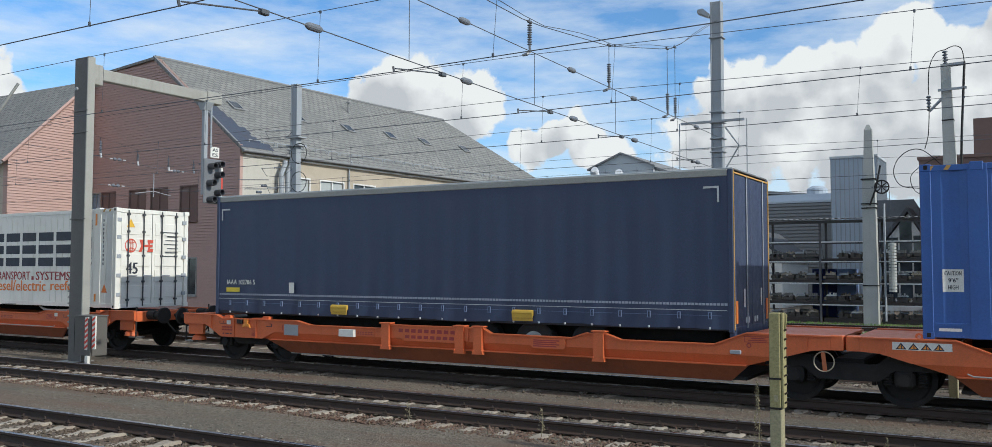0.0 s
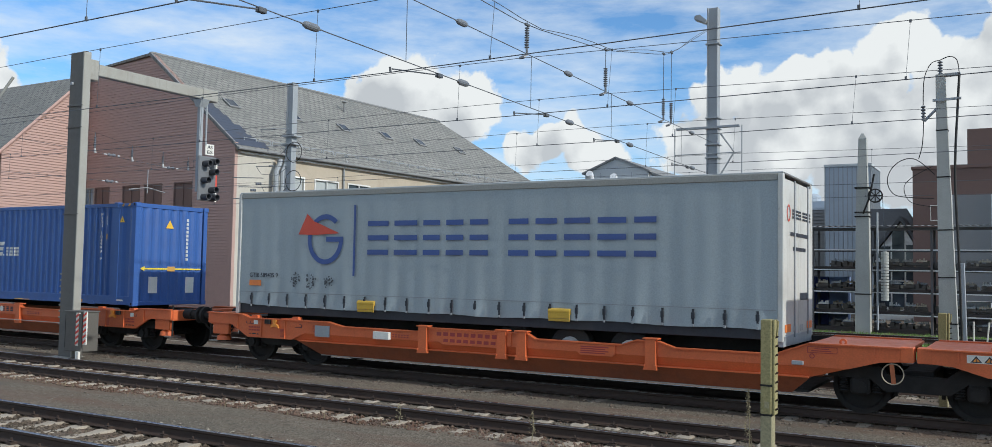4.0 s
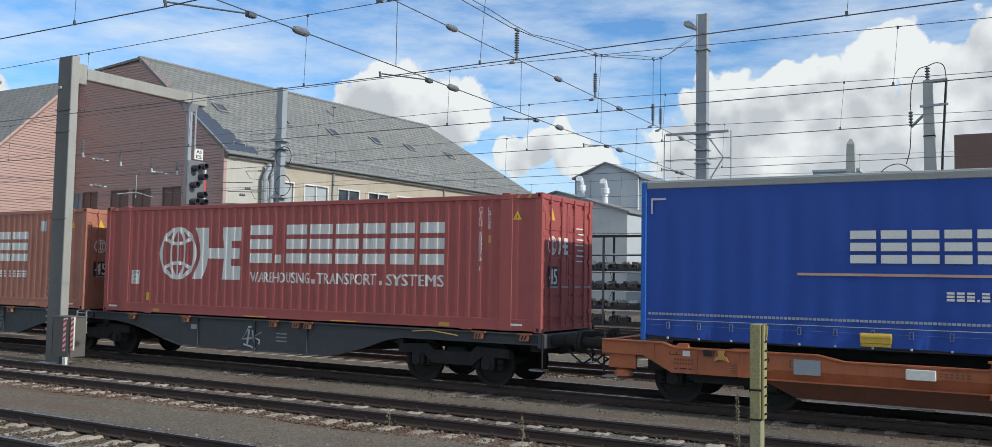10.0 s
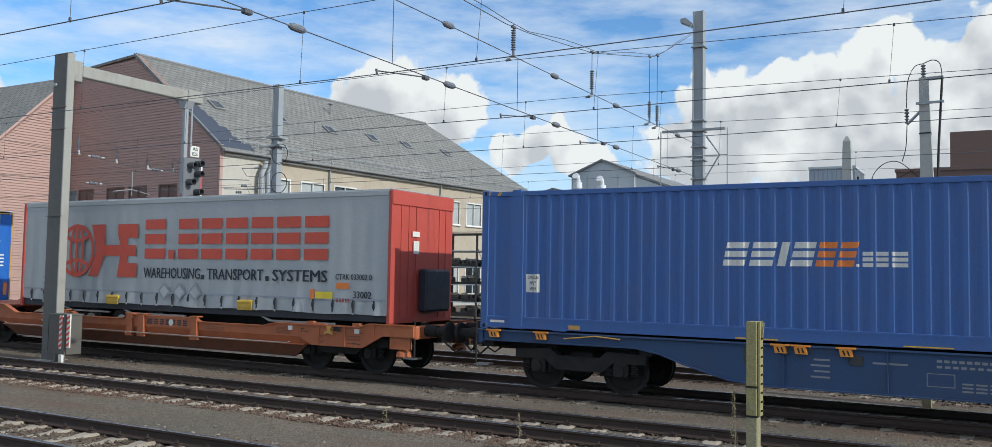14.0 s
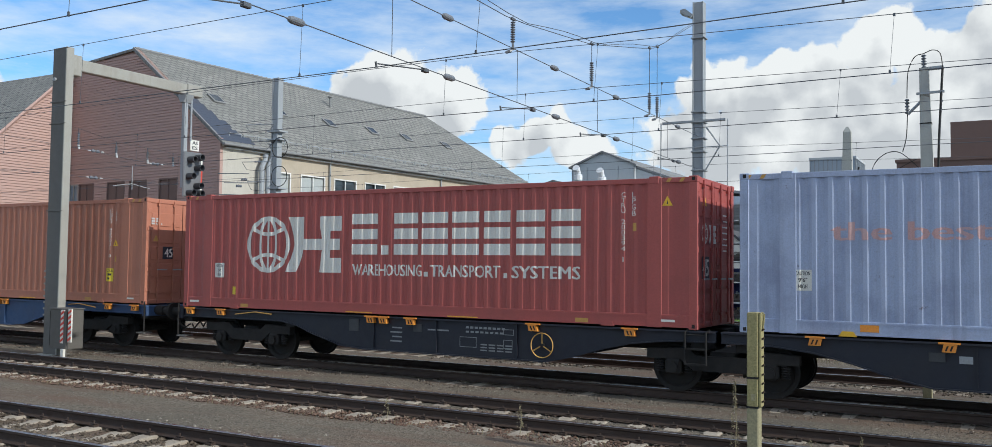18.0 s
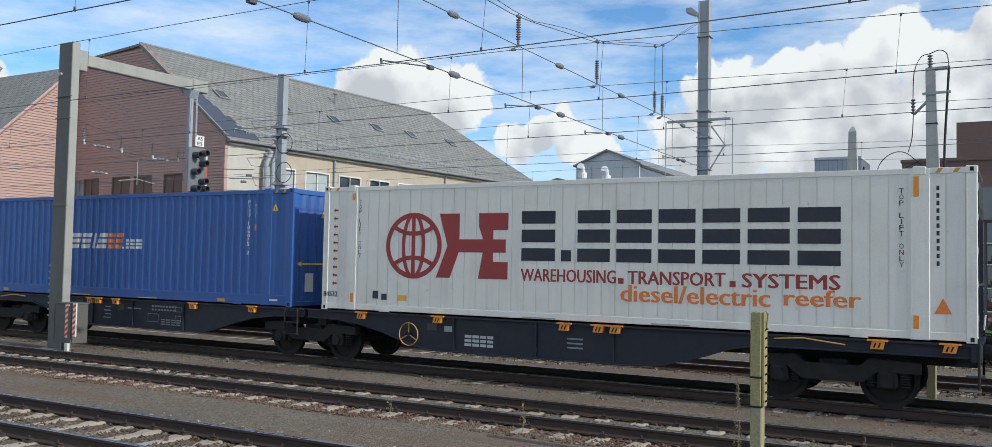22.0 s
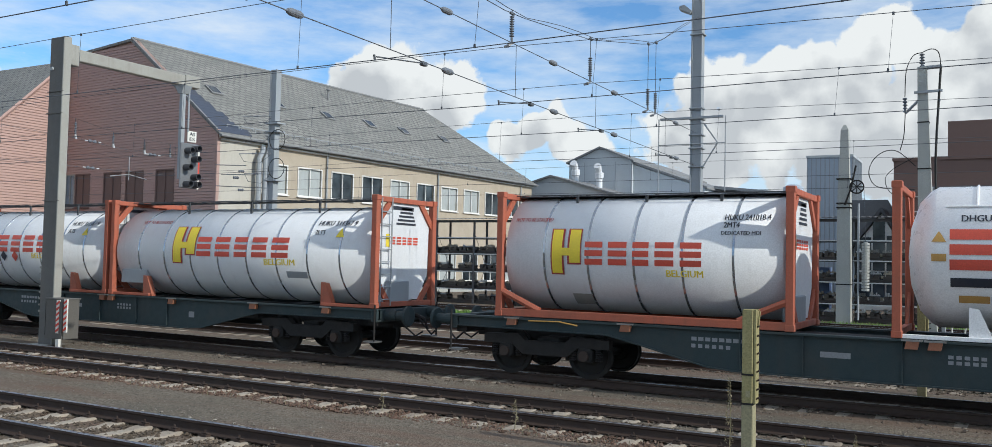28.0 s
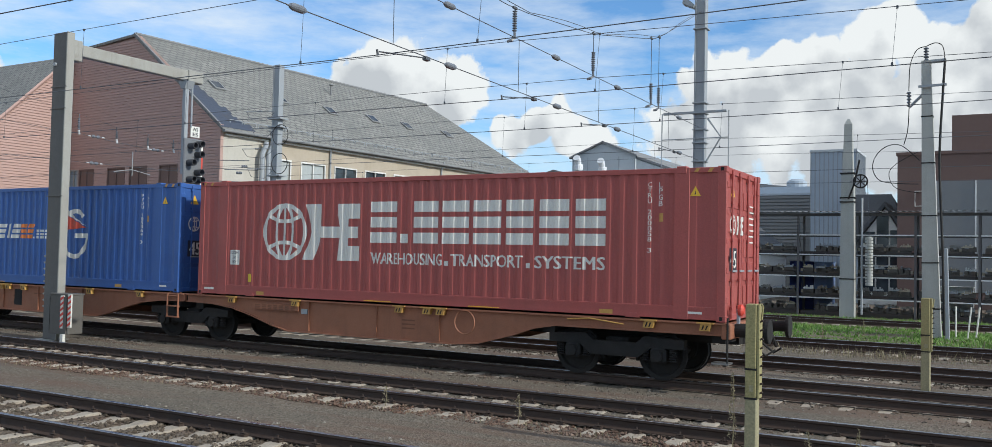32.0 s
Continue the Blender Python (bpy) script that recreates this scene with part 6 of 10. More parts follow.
def pocket_wagon(label, joint, mat="orange", name_right=True, hub_ring=True):
    """A jointed double wagon with two deep pockets."""
    w = thing("pocket_wagon", label, "railway wagon", pose(joint, TRAIN_Y, 0.0), "wagons of the train")
    top = [(0.15, 1.18), (1.70, 1.18), (2.30, 0.955), (4.12, 0.955), (4.45, 1.06), (4.90, 1.06), (5.20, 0.955), (7.08, 0.965), (7.28, 1.07), (9.80, 1.07), (10.02, 0.98), (12.15, 0.98), (12.60, 1.07), (15.15, 1.07), (15.40, 1.15), (16.62, 1.16)]
    low = [(16.62, 0.90), (15.78, 0.89), (15.22, 0.60), (13.75, 0.60), (13.35, 0.775), (1.05, 0.775), (0.55, 0.92), (0.15, 0.95)]
    for flip in (True, False):
        sg = -1 if flip else 1
        for s in (-1, 1):
            y0, y1 = sorted((s * 1.36, s * 1.30))
            part("side_beam", prism(B(), mirrored(top + low, flip, 0), y0, y1), mat, w)
            # stiffening lip and foot plate
            bm = B()
            for (a, za), (b, zb) in zip(top, top[1:]):
                p = [(sg * a, za - 0.012), (sg * b, zb - 0.012), (sg * b, zb + 0.012), (sg * a, za + 0.012)]
                prism(bm, p, *sorted((s * 1.40, s * 1.26)))
            part("top_flange", bm, mat, w)
            bm = B()
            ya, yb = s * 1.355, s * 1.275
            v = [bm.verts.new(p) for p in ((sg * 1.05, ya, 0.78), (sg * 13.35, ya, 0.78), (sg * 13.78, yb, 0.60), (sg * 1.66, yb, 0.60))]
            v2 = [bm.verts.new((p.co.x, p.co.y - s * 0.04, p.co.z)) for p in v]
            bm.faces.new(v), bm.faces.new(v2[::-1])
            for i in range(4):
                bm.faces.new((v[i], v2[i], v2[(i + 1) % 4], v[(i + 1) % 4]))
            bmesh.ops.recalc_face_normals(bm, faces=bm.faces[:])
            part("web_foot", bm, mat, w, "inclined foot of the side beam")
            bm = B()
            ya, yb = s * 1.345, s * 1.10
            v = [bm.verts.new(p) for p in ((sg * 1.66, ya, 0.60), (sg * 13.6, ya, 0.60), (sg * 13.0, yb, 0.27), (sg * 2.05, yb, 0.27))]
            v2 = [bm.verts.new((p.co.x, p.co.y - s * 0.04, p.co.z)) for p in v]
            bm.faces.new(v), bm.faces.new(v2[::-1])
            for i in range(4):
                bm.faces.new((v[i], v2[i], v2[(i + 1) % 4], v[(i + 1) % 4]))
            bmesh.ops.recalc_face_normals(bm, faces=bm.faces[:])
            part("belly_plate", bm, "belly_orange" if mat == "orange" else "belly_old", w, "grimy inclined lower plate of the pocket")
            part("foot_flange", box(B(), *sorted((sg * 1.70, sg * 13.5)), *sorted((s * 1.385, s * 1.27)), 0.585, 0.606), mat, w)
            if sg > 0 > s:
                part("hand_rail", tube(B(), [(sg * 1.86, s * 1.42, 0.665), (sg * 1.95, s * 1.425, 0.625), (sg * 13.0, s * 1.425, 0.615), (sg * 13.1, s * 1.42, 0.645)], 0.014, 6), "zinc_pale", w, "thin pale rod along the ledge")
            if s < 0:
                part("bottom_edge", box(B(), *sorted((sg * 2.0, sg * 13.0)), *sorted((s * 1.125, s * 1.06)), 0.262, 0.278), "zinc_pale", w)
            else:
                # near-black instead of wagon paint: the pocket's shade as colour
                part("pocket_wall", box(B(), *sorted((sg * 1.8, sg * 13.4)), 1.18, 1.245, 0.90, 1.165), "under", w, "inner wall of the pocket, coloured dark as in shade")
            if s > 0:
                continue
            if sg > 0:
                for a, b in ((4.35, 6.3), (6.9, 9.3), (12.0, 14.3)):
                    part("slide_rail", prism(B(), [(a, 1.19), (a + 0.05, 1.19), (a + 0.28, 1.125), (b, 1.125), (b, 1.085), (a + 0.25, 1.085)], -1.235, -1.16), "zinc_pale", w, "pale worn slide rail")
            for a, z0, z1 in ((13.95, 0.61, 1.05), (14.72, 0.61, 1.05), (15.55, 0.80, 1.13), (0.62, 0.95, 1.16)):
                part("web_rib", box(B(), *sorted((sg * a, sg * (a + 0.022))), *sorted((s * 1.385, s * 1.355)), z0, z1), mat, w)
            part("lashing_hook", prism(B(), [(sg * 14.20, 1.06), (sg * 14.34, 1.06), (sg * 14.31, 0.97), (sg * 14.38, 0.93), (sg * 14.40, 0.86), (sg * 14.32, 0.89), (sg * 14.22, 0.89), (sg * 14.14, 0.86), (sg * 14.16, 0.93), (sg * 14.23, 0.97)], *sorted((s * 1.415, s * 1.36))), "lock_orange" if mat == "orange" else "lock_yellow", w, "forged lashing hook")
            part("hook_box", box(B(), *sorted((sg * 14.42, sg * 14.60)), *sorted((s * 1.42, s * 1.36)), 0.95, 1.06, 0.01), "under", w)
            for a in (13.55, 14.9):
                part("top_lug", prism(B(), [(sg * a, 1.07), (sg * (a + 0.62), 1.07), (sg * (a + 0.55), 1.10), (sg * (a + 0.22), 1.11), (sg * (a + 0.20), 1.15), (sg * (a + 0.02), 1.15)], *sorted((s * 1.34, s * 1.20))), mat, w)
            part("eye_lug", lathe(B(), [(-0.02, 0.028), (-0.02, 0.062), (0.02, 0.062), (0.02, 0.028), (-0.02, 0.028)], "y", (sg * 1.15, s * 1.22, 1.22), 14), mat, w)
            for a in (4.45, 7.25, 7.72, 9.72):
                bm = prism(B(), [(sg * a, 0.52), (sg * (a + 0.28), 0.52), (sg * (a + 0.24), 0.62), (sg * (a + 0.24), 1.10), (sg * (a + 0.03), 1.10), (sg * (a + 0.03), 0.62)], *sorted((s * 1.43, s * 1.33)))
                br = part("grab_bracket", bm, mat, w)
                part("bracket_cap", box(B(), *sorted((sg * (a - 0.02), sg * (a + 0.29))), *sorted((s * 1.445, s * 1.25)), 1.095, 1.125, 0.008), mat, br)
                for k in (0.02, 0.24):
                    part("bolt", tube(B(), [(sg * (a + k + 0.01), s * 1.455, 0.60), (sg * (a + k + 0.01), s * 1.36, 0.60)], 0.022, 6), mat, br)
            part("joint_lug", box(B(), *sorted((sg * 0.02, sg * 0.24)), *sorted((s * 1.37, s * 1.05)), 0.94, 1.20, 0.015), mat, w)
        x0, x1 = sorted((sg * 1.75, sg * 13.0))
        part("pocket_floor", box(B(), x0, x1, -1.12, 1.12, 0.30, 0.36), "under", w)
        part("deck_plate", box(B(), *sorted((sg * 0.1, sg * 1.75)), -1.30, 1.30, 1.12, 1.165), mat, w)
        part("deck_plate", box(B(), *sorted((sg * 13.4, sg * 16.55)), -1.30, 1.30, 1.02, 1.06), "under", w)
        part("hitch", box(B(), *sorted((sg * 13.6, sg * 14.3)), -0.5, 0.5, 1.06, 1.16, 0.03), "under", w)
        part("end_beam", box(B(), *sorted((sg * 16.5, sg * 16.66)), -1.30, 1.30, 0.86, 1.15, 0.02), mat, w)
        for s in (-1, 1):
            part("brake_plate", box(B(), *sorted((sg * 15.95, sg * 16.5)), *sorted((s * 1.30, s * 1.22)), 0.62, 0.90), mat, w)
            part("warning_dome", lathe(B(), [(0, 0.19), (0.1, 0.17), (0.16, 0.08)], "z", (sg * 16.25, s * 1.15, 0.46), 16), mat, w)
        bogie(w, sg * 14.35)
        buffers(w, sg * 16.66, sg)
    bogie(w, 0.0)
    rg = part("brake_wheel", lathe(B(), [(0, 0.17), (0.02, 0.18), (0.04, 0.17), (0.02, 0.158), (0, 0.17)], "y", (-0.35, -1.36, 0.74), 22), "machine_pale" if mat == "orange" else "zinc", w, "ring handwheel")
    part("wheel_bar", prism(B(), [(-0.40, 0.90), (-0.33, 0.90), (-0.30, 0.58), (-0.37, 0.58)], -1.35, -1.33), "old_orange", rg)
    yS = -1.368
    flat = ([], [], lambda x, z: yS)
    pl = part("warning_plate", box(B(), 0.75, 1.65, yS, yS + 0.01, 1.00, 1.13), "ink_white" if mat == "orange" else mat, w, "plate with four warning triangles")
    for i in range(4):
        a = 0.80 + i * 0.19
        lay("warning_triangle", [[(a, 1.012), (a + 0.17, 1.012), (a + 0.085, 1.12)]], "ink_dark" if mat == "orange" else "faint_brown", pl, ([], [], lambda x, z: yS - 0.003))
        if mat == "orange":
            lay("triangle_field", [[(a + 0.035, 1.026), (a + 0.085, 1.026), (a + 0.085, 1.092)], [(a + 0.10, 1.026), (a + 0.135, 1.026), (a + 0.10, 1.075)]], "lock_orange", pl, ([], [], lambda x, z: yS - 0.006))
    if name_right:
        nb = part("name_board", box(B(), 8.0, 9.70, yS - 0.014, yS + 0.01, 0.80, 1.055, 0.006), mat, w)
        proud = ([], [], lambda x, z: yS - 0.017)
        lay("trade_name", blocks(8.06, 9.58, 0.86, 1.0, [0.8, 0.6, 0.55, 0.55, 0.6, 0.55, 0.6], 0.25, 0.2), "ink_dark", nb, proud)
        lay("trade_dot", disc(8.98, 0.93, 0.085, 0.085), "ink_white", nb, ([], [], lambda x, z: yS - 0.020))
    nb = part("number_plaque", prism(B(), [(-9.60, 1.055), (-9.60, 0.80), (-9.42, 0.80), (-9.38, 0.735), (-7.86, 0.735), (-7.82, 0.80), (-7.64, 0.80), (-7.64, 1.055)], yS - 0.016, yS + 0.01), mat, w)
    dp = part("data_plaque", prism(B(), [(-6.11, 0.93), (-6.11, 0.77), (-6.06, 0.72), (-5.37, 0.72), (-5.32, 0.77), (-5.32, 0.93)], -1.395, -1.35), mat, w)
    for k in range(4):
        lay("data_line", rect(-6.05, -5.45 if k % 2 else -5.52, 0.755 + k * 0.04, 0.778 + k * 0.04), "ink_maroon" if mat == "orange" else "faint_brown", dp, ([], [], lambda x, z: -1.398))
    lay("number_board", [q for k in range(10) for q in rect(-9.5 + k * 0.175, -9.38 + k * 0.175, 0.92, 1.0)] + [q for k in range(8) for q in rect(-9.32 + k * 0.17, -9.2 + k * 0.17, 0.79, 0.86)], "ink_maroon" if mat == "orange" else "faint_brown", nb, ([], [], lambda x, z: yS - 0.019))
    faint = "ink_maroon" if mat == "orange" else "faint_brown"
    for sg in (1, -1):
        L = lambda a, b, z0, z1: rect(*sorted((sg * a, sg * b)), z0, z1)
        lay("lift_mark", L(13.42, 13.62, 0.90, 0.915) + L(13.42, 13.44, 0.915, 0.98) + L(13.42, 13.50, 0.965, 0.98), "ink_dark", w, flat)
        lay("height_mark", L(14.98, 15.26, 0.93, 0.945) + L(14.98, 14.995, 0.945, 0.99) + L(15.11, 15.125, 0.945, 0.99) + L(15.245, 15.26, 0.945, 0.99), "ink_dark", w, flat)
        lay("data_block", [q for i in range(7) for q in L(13.99, 14.01 + 0.10, 0.66 + i * 0.028, 0.672 + i * 0.028)] + [q for i in range(2) for k in range(7) for q in L(14.80 + k * 0.055, 14.84 + k * 0.055, 0.76 + i * 0.07, 0.80 + i * 0.07)], faint, w, flat)
        lay("arrow_mark", [[(sg * 14.80, 0.685), (sg * 14.88, 0.665), (sg * 14.88, 0.705)], [(sg * 15.18, 0.685), (sg * 15.10, 0.665), (sg * 15.10, 0.705)]] + L(14.92, 15.06, 0.675, 0.70), "ink_dark", w, flat)
        lay("grid_plate", L(12.62, 12.64, 0.83, 0.97) + L(13.05, 13.07, 0.83, 0.97) + L(12.64, 13.05, 0.83, 0.842) + L(12.64, 13.05, 0.958, 0.97) + [q for i in range(3) for k in range(6) for q in L(12.67 + k * 0.06, 12.71 + k * 0.06, 0.86 + i * 0.033, 0.878 + i * 0.033)], faint, w, flat)
        part("number_backing", box(B(), *sorted((sg * 10.2, sg * 10.95)), yS - 0.004, yS + 0.008, 0.80, 0.925), mat, w)
        lay("small_number", [q for i in range(2) for k in range(8) for q in L(10.26 + k * 0.08, 10.31 + k * 0.08, 0.82 + i * 0.045, 0.845 + i * 0.045)], faint, w, ([], [], lambda x, z: yS - 0.007))
    lay("plate_outline", rect(-1.72, -1.22, 1.02, 1.03) + rect(-1.72, -1.22, 1.12, 1.13) + rect(-1.72, -1.71, 1.03, 1.12) + rect(-1.23, -1.22, 1.03, 1.12) + rect(-1.60, -1.36, 1.085, 1.10) + rect(-1.65, -1.32, 1.05, 1.065), faint, w, flat)
    lay("ring_mark", ring(-1.64, 0.965, 0.045, 0.045, 0.016, 18), faint, w, flat)
    part("grey_box", box(B(), -1.98, -1.78, -1.41, -1.35, 0.80, 0.87, 0.01), "zinc", w)
    part("paper_clip", box(B(), -13.0, -12.55, yS - 0.006, yS + 0.01, 0.72, 0.98), "zinc", w)
    part("load_plate", box(B(), -11.2, -10.75, -1.46, -1.36, 0.76, 0.93, 0.01), "ink_white", w, "small white data plate")
    for a in (13.0, 15.0, -15.0):
        part("side_tag", box(B(), a, a + 0.14, yS - 0.003, yS + 0.01, 0.92, 1.02), "ink_white", w)
    return w


def flat_wagon(label, joint, mat, name="", hubs="under", lock="lock_orange", wheel_x=-3.6, wheel_z=0.74):
    """A jointed double container wagon with fish-bellied sills on three bogies."""
    w = thing("container_wagon", label, "railway wagon", pose(joint, TRAIN_Y, 0.0), "wagons of the train")
    curve = [(0.05, 0.98), (1.0, 0.96), (1.7, 0.88), (2.3, 0.74), (3.0, 0.53), (3.55, 0.41), (8.2, 0.41), (8.9, 0.47), (9.75, 0.70), (10.2, 0.86), (10.7, 0.95), (14.25, 0.95)]
    for flip in (True, False):
        sg = -1 if flip else 1
        for s in (-1, 1):
            y0, y1 = sorted((s * 1.19, s * 1.13))
            part("side_sill", prism(B(), mirrored([(0.05, 1.165), (14.25, 1.165)][::-1] + curve, flip, 0), y0, y1), mat, w)
            part("top_flange", box(B(), *sorted((sg * 0.05, sg * 14.25)), *sorted((s * 1.26, s * 1.05)), 1.14, 1.175, 0.006), mat, w)
            bm = B()
            for (a, za), (b, zb) in zip(curve, curve[1:]):
                prism(bm, [(sg * a, za - 0.012), (sg * b, zb - 0.012), (sg * b, zb + 0.012), (sg * a, za + 0.012)], *sorted((s * 1.24, s * 1.10)))
            part("bottom_flange", bm, mat, w)
            for a in (4.2, 6.2, 7.9):
                part("rib", box(B(), *sorted((sg * a, sg * (a + 0.02))), *sorted((s * 1.235, s * 1.18)), 0.45, 1.14), mat, w)
            for a in (1.6, 3.7, 6.75, 7.5, 7.85, 12.6, 13.7) if s < 0 else ():
                tl = part("twistlock_plate", prism(B(), [(sg * a, 1.02), (sg * (a + 0.20), 1.02), (sg * (a + 0.23), 1.15), (sg * (a + 0.03), 1.15)], -1.30, -1.20), lock, w)
                part("hinge_bar", box(B(), *sorted((sg * (a - 0.05), sg * (a + 0.28))), -1.31, -1.24, 1.15, 1.178), lock, tl)
                bm = B()
                for k in (0.045, 0.115):
                    prism(bm, [(sg * (a + k), 1.04), (sg * (a + k + 0.028), 1.04), (sg * (a + k + 0.060), 1.125), (sg * (a + k + 0.032), 1.125)], -1.303, -1.298)
                part("dark_stripe", bm, "under", tl)
            part("brake_lever", tube(B(), [(sg * 11.0, s * 1.26, 1.10), (sg * 11.5, s * 1.30, 1.14), (sg * 12.2, s * 1.28, 1.06)], 0.014, 6), "lock_yellow", w)
        part("centre_sill", box(B(), *sorted((sg * 0.3, sg * 14.2)), -0.35, 0.35, 0.72, 1.12), "under", w)
        for a in (0.3, 3.6, 6.0, 8.4, 10.4, 13.9):
            part("cross_beam", box(B(), *sorted((sg * a, sg * (a + 0.25))), -1.12, 1.12, 0.80, 1.12), "under", w)
        part("end_beam", box(B(), *sorted((sg * 14.1, sg * 14.28)), -1.25, 1.25, 0.88, 1.17, 0.02), mat, w)
        bogie(w, sg * 11.95, hubs)
        buffers(w, sg * 14.28, sg)
    part("brake_cylinder", tube(B(), [(-7.5, -0.75, 0.70), (-6.4, -0.75, 0.70)], 0.18, 14), "under", w)
    part("air_tank", tube(B(), [(5.2, -0.7, 0.68), (7.0, -0.7, 0.68)], 0.2, 14), "under", w)
    bogie(w, 0.0, hubs)
    bm = B()
    for xx in (-0.62, -0.22):
        tube(bm, [(xx + 0.06, -1.22, 1.20), (xx, -1.27, 1.14), (xx, -1.27, 0.55)], 0.024, 6)
    for z in (0.54, 0.82):
        box(bm, -0.63, -0.21, -1.31, -1.22, z, z + 0.03)
    tube(bm, [(-0.62, -1.27, 1.10), (-0.22, -1.27, 1.10)], 0.016, 6)
    part("ladder_step", bm, "rust_brown" if mat == "rust_brown" else "zinc_pale" if mat == "grey_wagon" else "under", w, "step ladder at the joint")
    if mat == "grey_wagon":
        wheel_x = -13.0
    hw = part("handwheel", lathe(B(), [(0, 0.25), (0.018, 0.26), (0.036, 0.25), (0.018, 0.238), (0, 0.25)], "y", (wheel_x, -1.30, wheel_z), 24), "rust_brown" if mat == "rust_brown" else "steel" if mat != "black_wagon" else "lock_yellow", w)
    for a in (90, 210, 330):
        c, s = math.cos(radians(a)) * 0.24, math.sin(radians(a)) * 0.24
        part("spoke", tube(B(), [(wheel_x, -1.275, wheel_z), (wheel_x + c, -1.282, wheel_z + s)], 0.014, 5), hw.data.materials[0], hw)
    part("hub", lathe(B(), [(-1.30, 0.0), (-1.30, 0.04), (-1.20, 0.04)], "y", (wheel_x, 0, wheel_z), 10), "under", hw)
    if name == "seven":
        again(hw, w, (-2 * wheel_x, 0, 0), (0, 0, 0), "handwheel")
    yS = -1.194
    flat = ([], [], lambda x, z: yS)
    pale = "ink_dim" if mat in ("black_wagon", "blue_wagon", "teal_wagon", "grey_wagon") else "faint_brown"
    if name == "seven":
        part("hatch", box(B(), -7.40, -7.04, yS - 0.006, yS + 0.01, 0.56, 1.03), "under", w, "dark hatch in the sill")
    if name == "four":
        lay("trade_name", blocks(4.47, 5.18, 0.56, 0.80, [0.75, 0.75, 0.65, 0.65], 0.12, 0.24), "ink_grey", w, flat)
    if name == "seven":
        part("name_board", box(B(), 2.42, 3.9, -1.26, -1.235, 0.90, 1.04), mat, w)
        lay("trade_name", blocks(2.5, 3.8, 0.91, 1.02, [0.8, 0.6, 0.55, 0.55, 0.6, 0.55, 0.6], 0.3, 0.22), "faint_brown", w, ([], [], lambda x, z: -1.263))
    if name == "scrawl":
        bm = B()
        for q in (((5.98, 0.93), (5.78, 0.66), (6.10, 0.70)), ((6.02, 0.92), (5.96, 0.56)), ((6.12, 0.90), (6.20, 0.60)), ((6.42, 0.86), (6.16, 0.74), (6.38, 0.66), (6.34, 0.56)), ((5.84, 0.54), (6.06, 0.50), (6.24, 0.44)), ((5.98, 0.97), (6.06, 0.99), (6.08, 0.96))):
            tube(bm, [(a, yS - 0.002, z) for a, z in q], 0.024, 5)
        part("scrawl", bm, "ink_grey", w, "pale painted scrawl")
    if name == "asia":
        lay("scrawl", words("ASIA!", 4.6, 6.0, 0.62, 0.90), "ink_grey", w, flat)
    lay("number_board", [q for k in range(9) for q in rect(-5.47 + k * 0.11, -5.39 + k * 0.11, 1.00, 1.045)] + [q for k in range(8) for q in rect(-5.47 + k * 0.12, -5.39 + k * 0.12, 0.91, 0.95)], pale, w, flat)
    lay("load_table", [q for i in range(3) for k in range(4) for q in rect(-5.1 + k * 0.2 - 0.0, -4.94 + k * 0.2, 0.54 + i * 0.06, 0.568 + i * 0.06)], pale, w, flat)
    for x0, x1, z in [(-7.46 + 0.05 * (i % 2), -7.14, 0.62 + i * 0.10) for i in range(4)] + [(6.9, 7.25, 0.66 + i * 0.09) for i in range(3)] + [(-6.45, -5.9, 0.915)]:
        lay("data_line", rect(x0, x1, z, z + 0.032), pale, w, flat)
    for x0, x1, z0, z1 in ((-4.55, -4.30, 0.90, 1.02), (-4.55, -4.33, 0.62, 0.80), (-5.62, -5.2, 0.60, 0.82)):
        lay("plate_outline", rect(x0, x1, z0, z0 + 0.012) + rect(x0, x1, z1 - 0.012, z1) + rect(x0, x0 + 0.012, z0 + 0.012, z1 - 0.012) + rect(x1 - 0.012, x1, z0 + 0.012, z1 - 0.012), pale, w, flat)
    if mat in ("black_wagon", "blue_wagon"):
        for a, b, z0, z1 in ((-8.63, -8.35, 0.81, 1.09), (-6.83, -6.6, 0.87, 1.04), (3.5, 3.75, 0.85, 1.0)):
            part("cover_plate", box(B(), a, b, yS - 0.012, yS + 0.01, z0, z1, 0.004), "grey_wagon", w)
    part("paper_clip", box(B(), 3.95, 4.15, yS - 0.012, yS + 0.01, 0.84, 0.96), "zinc", w)
    return w


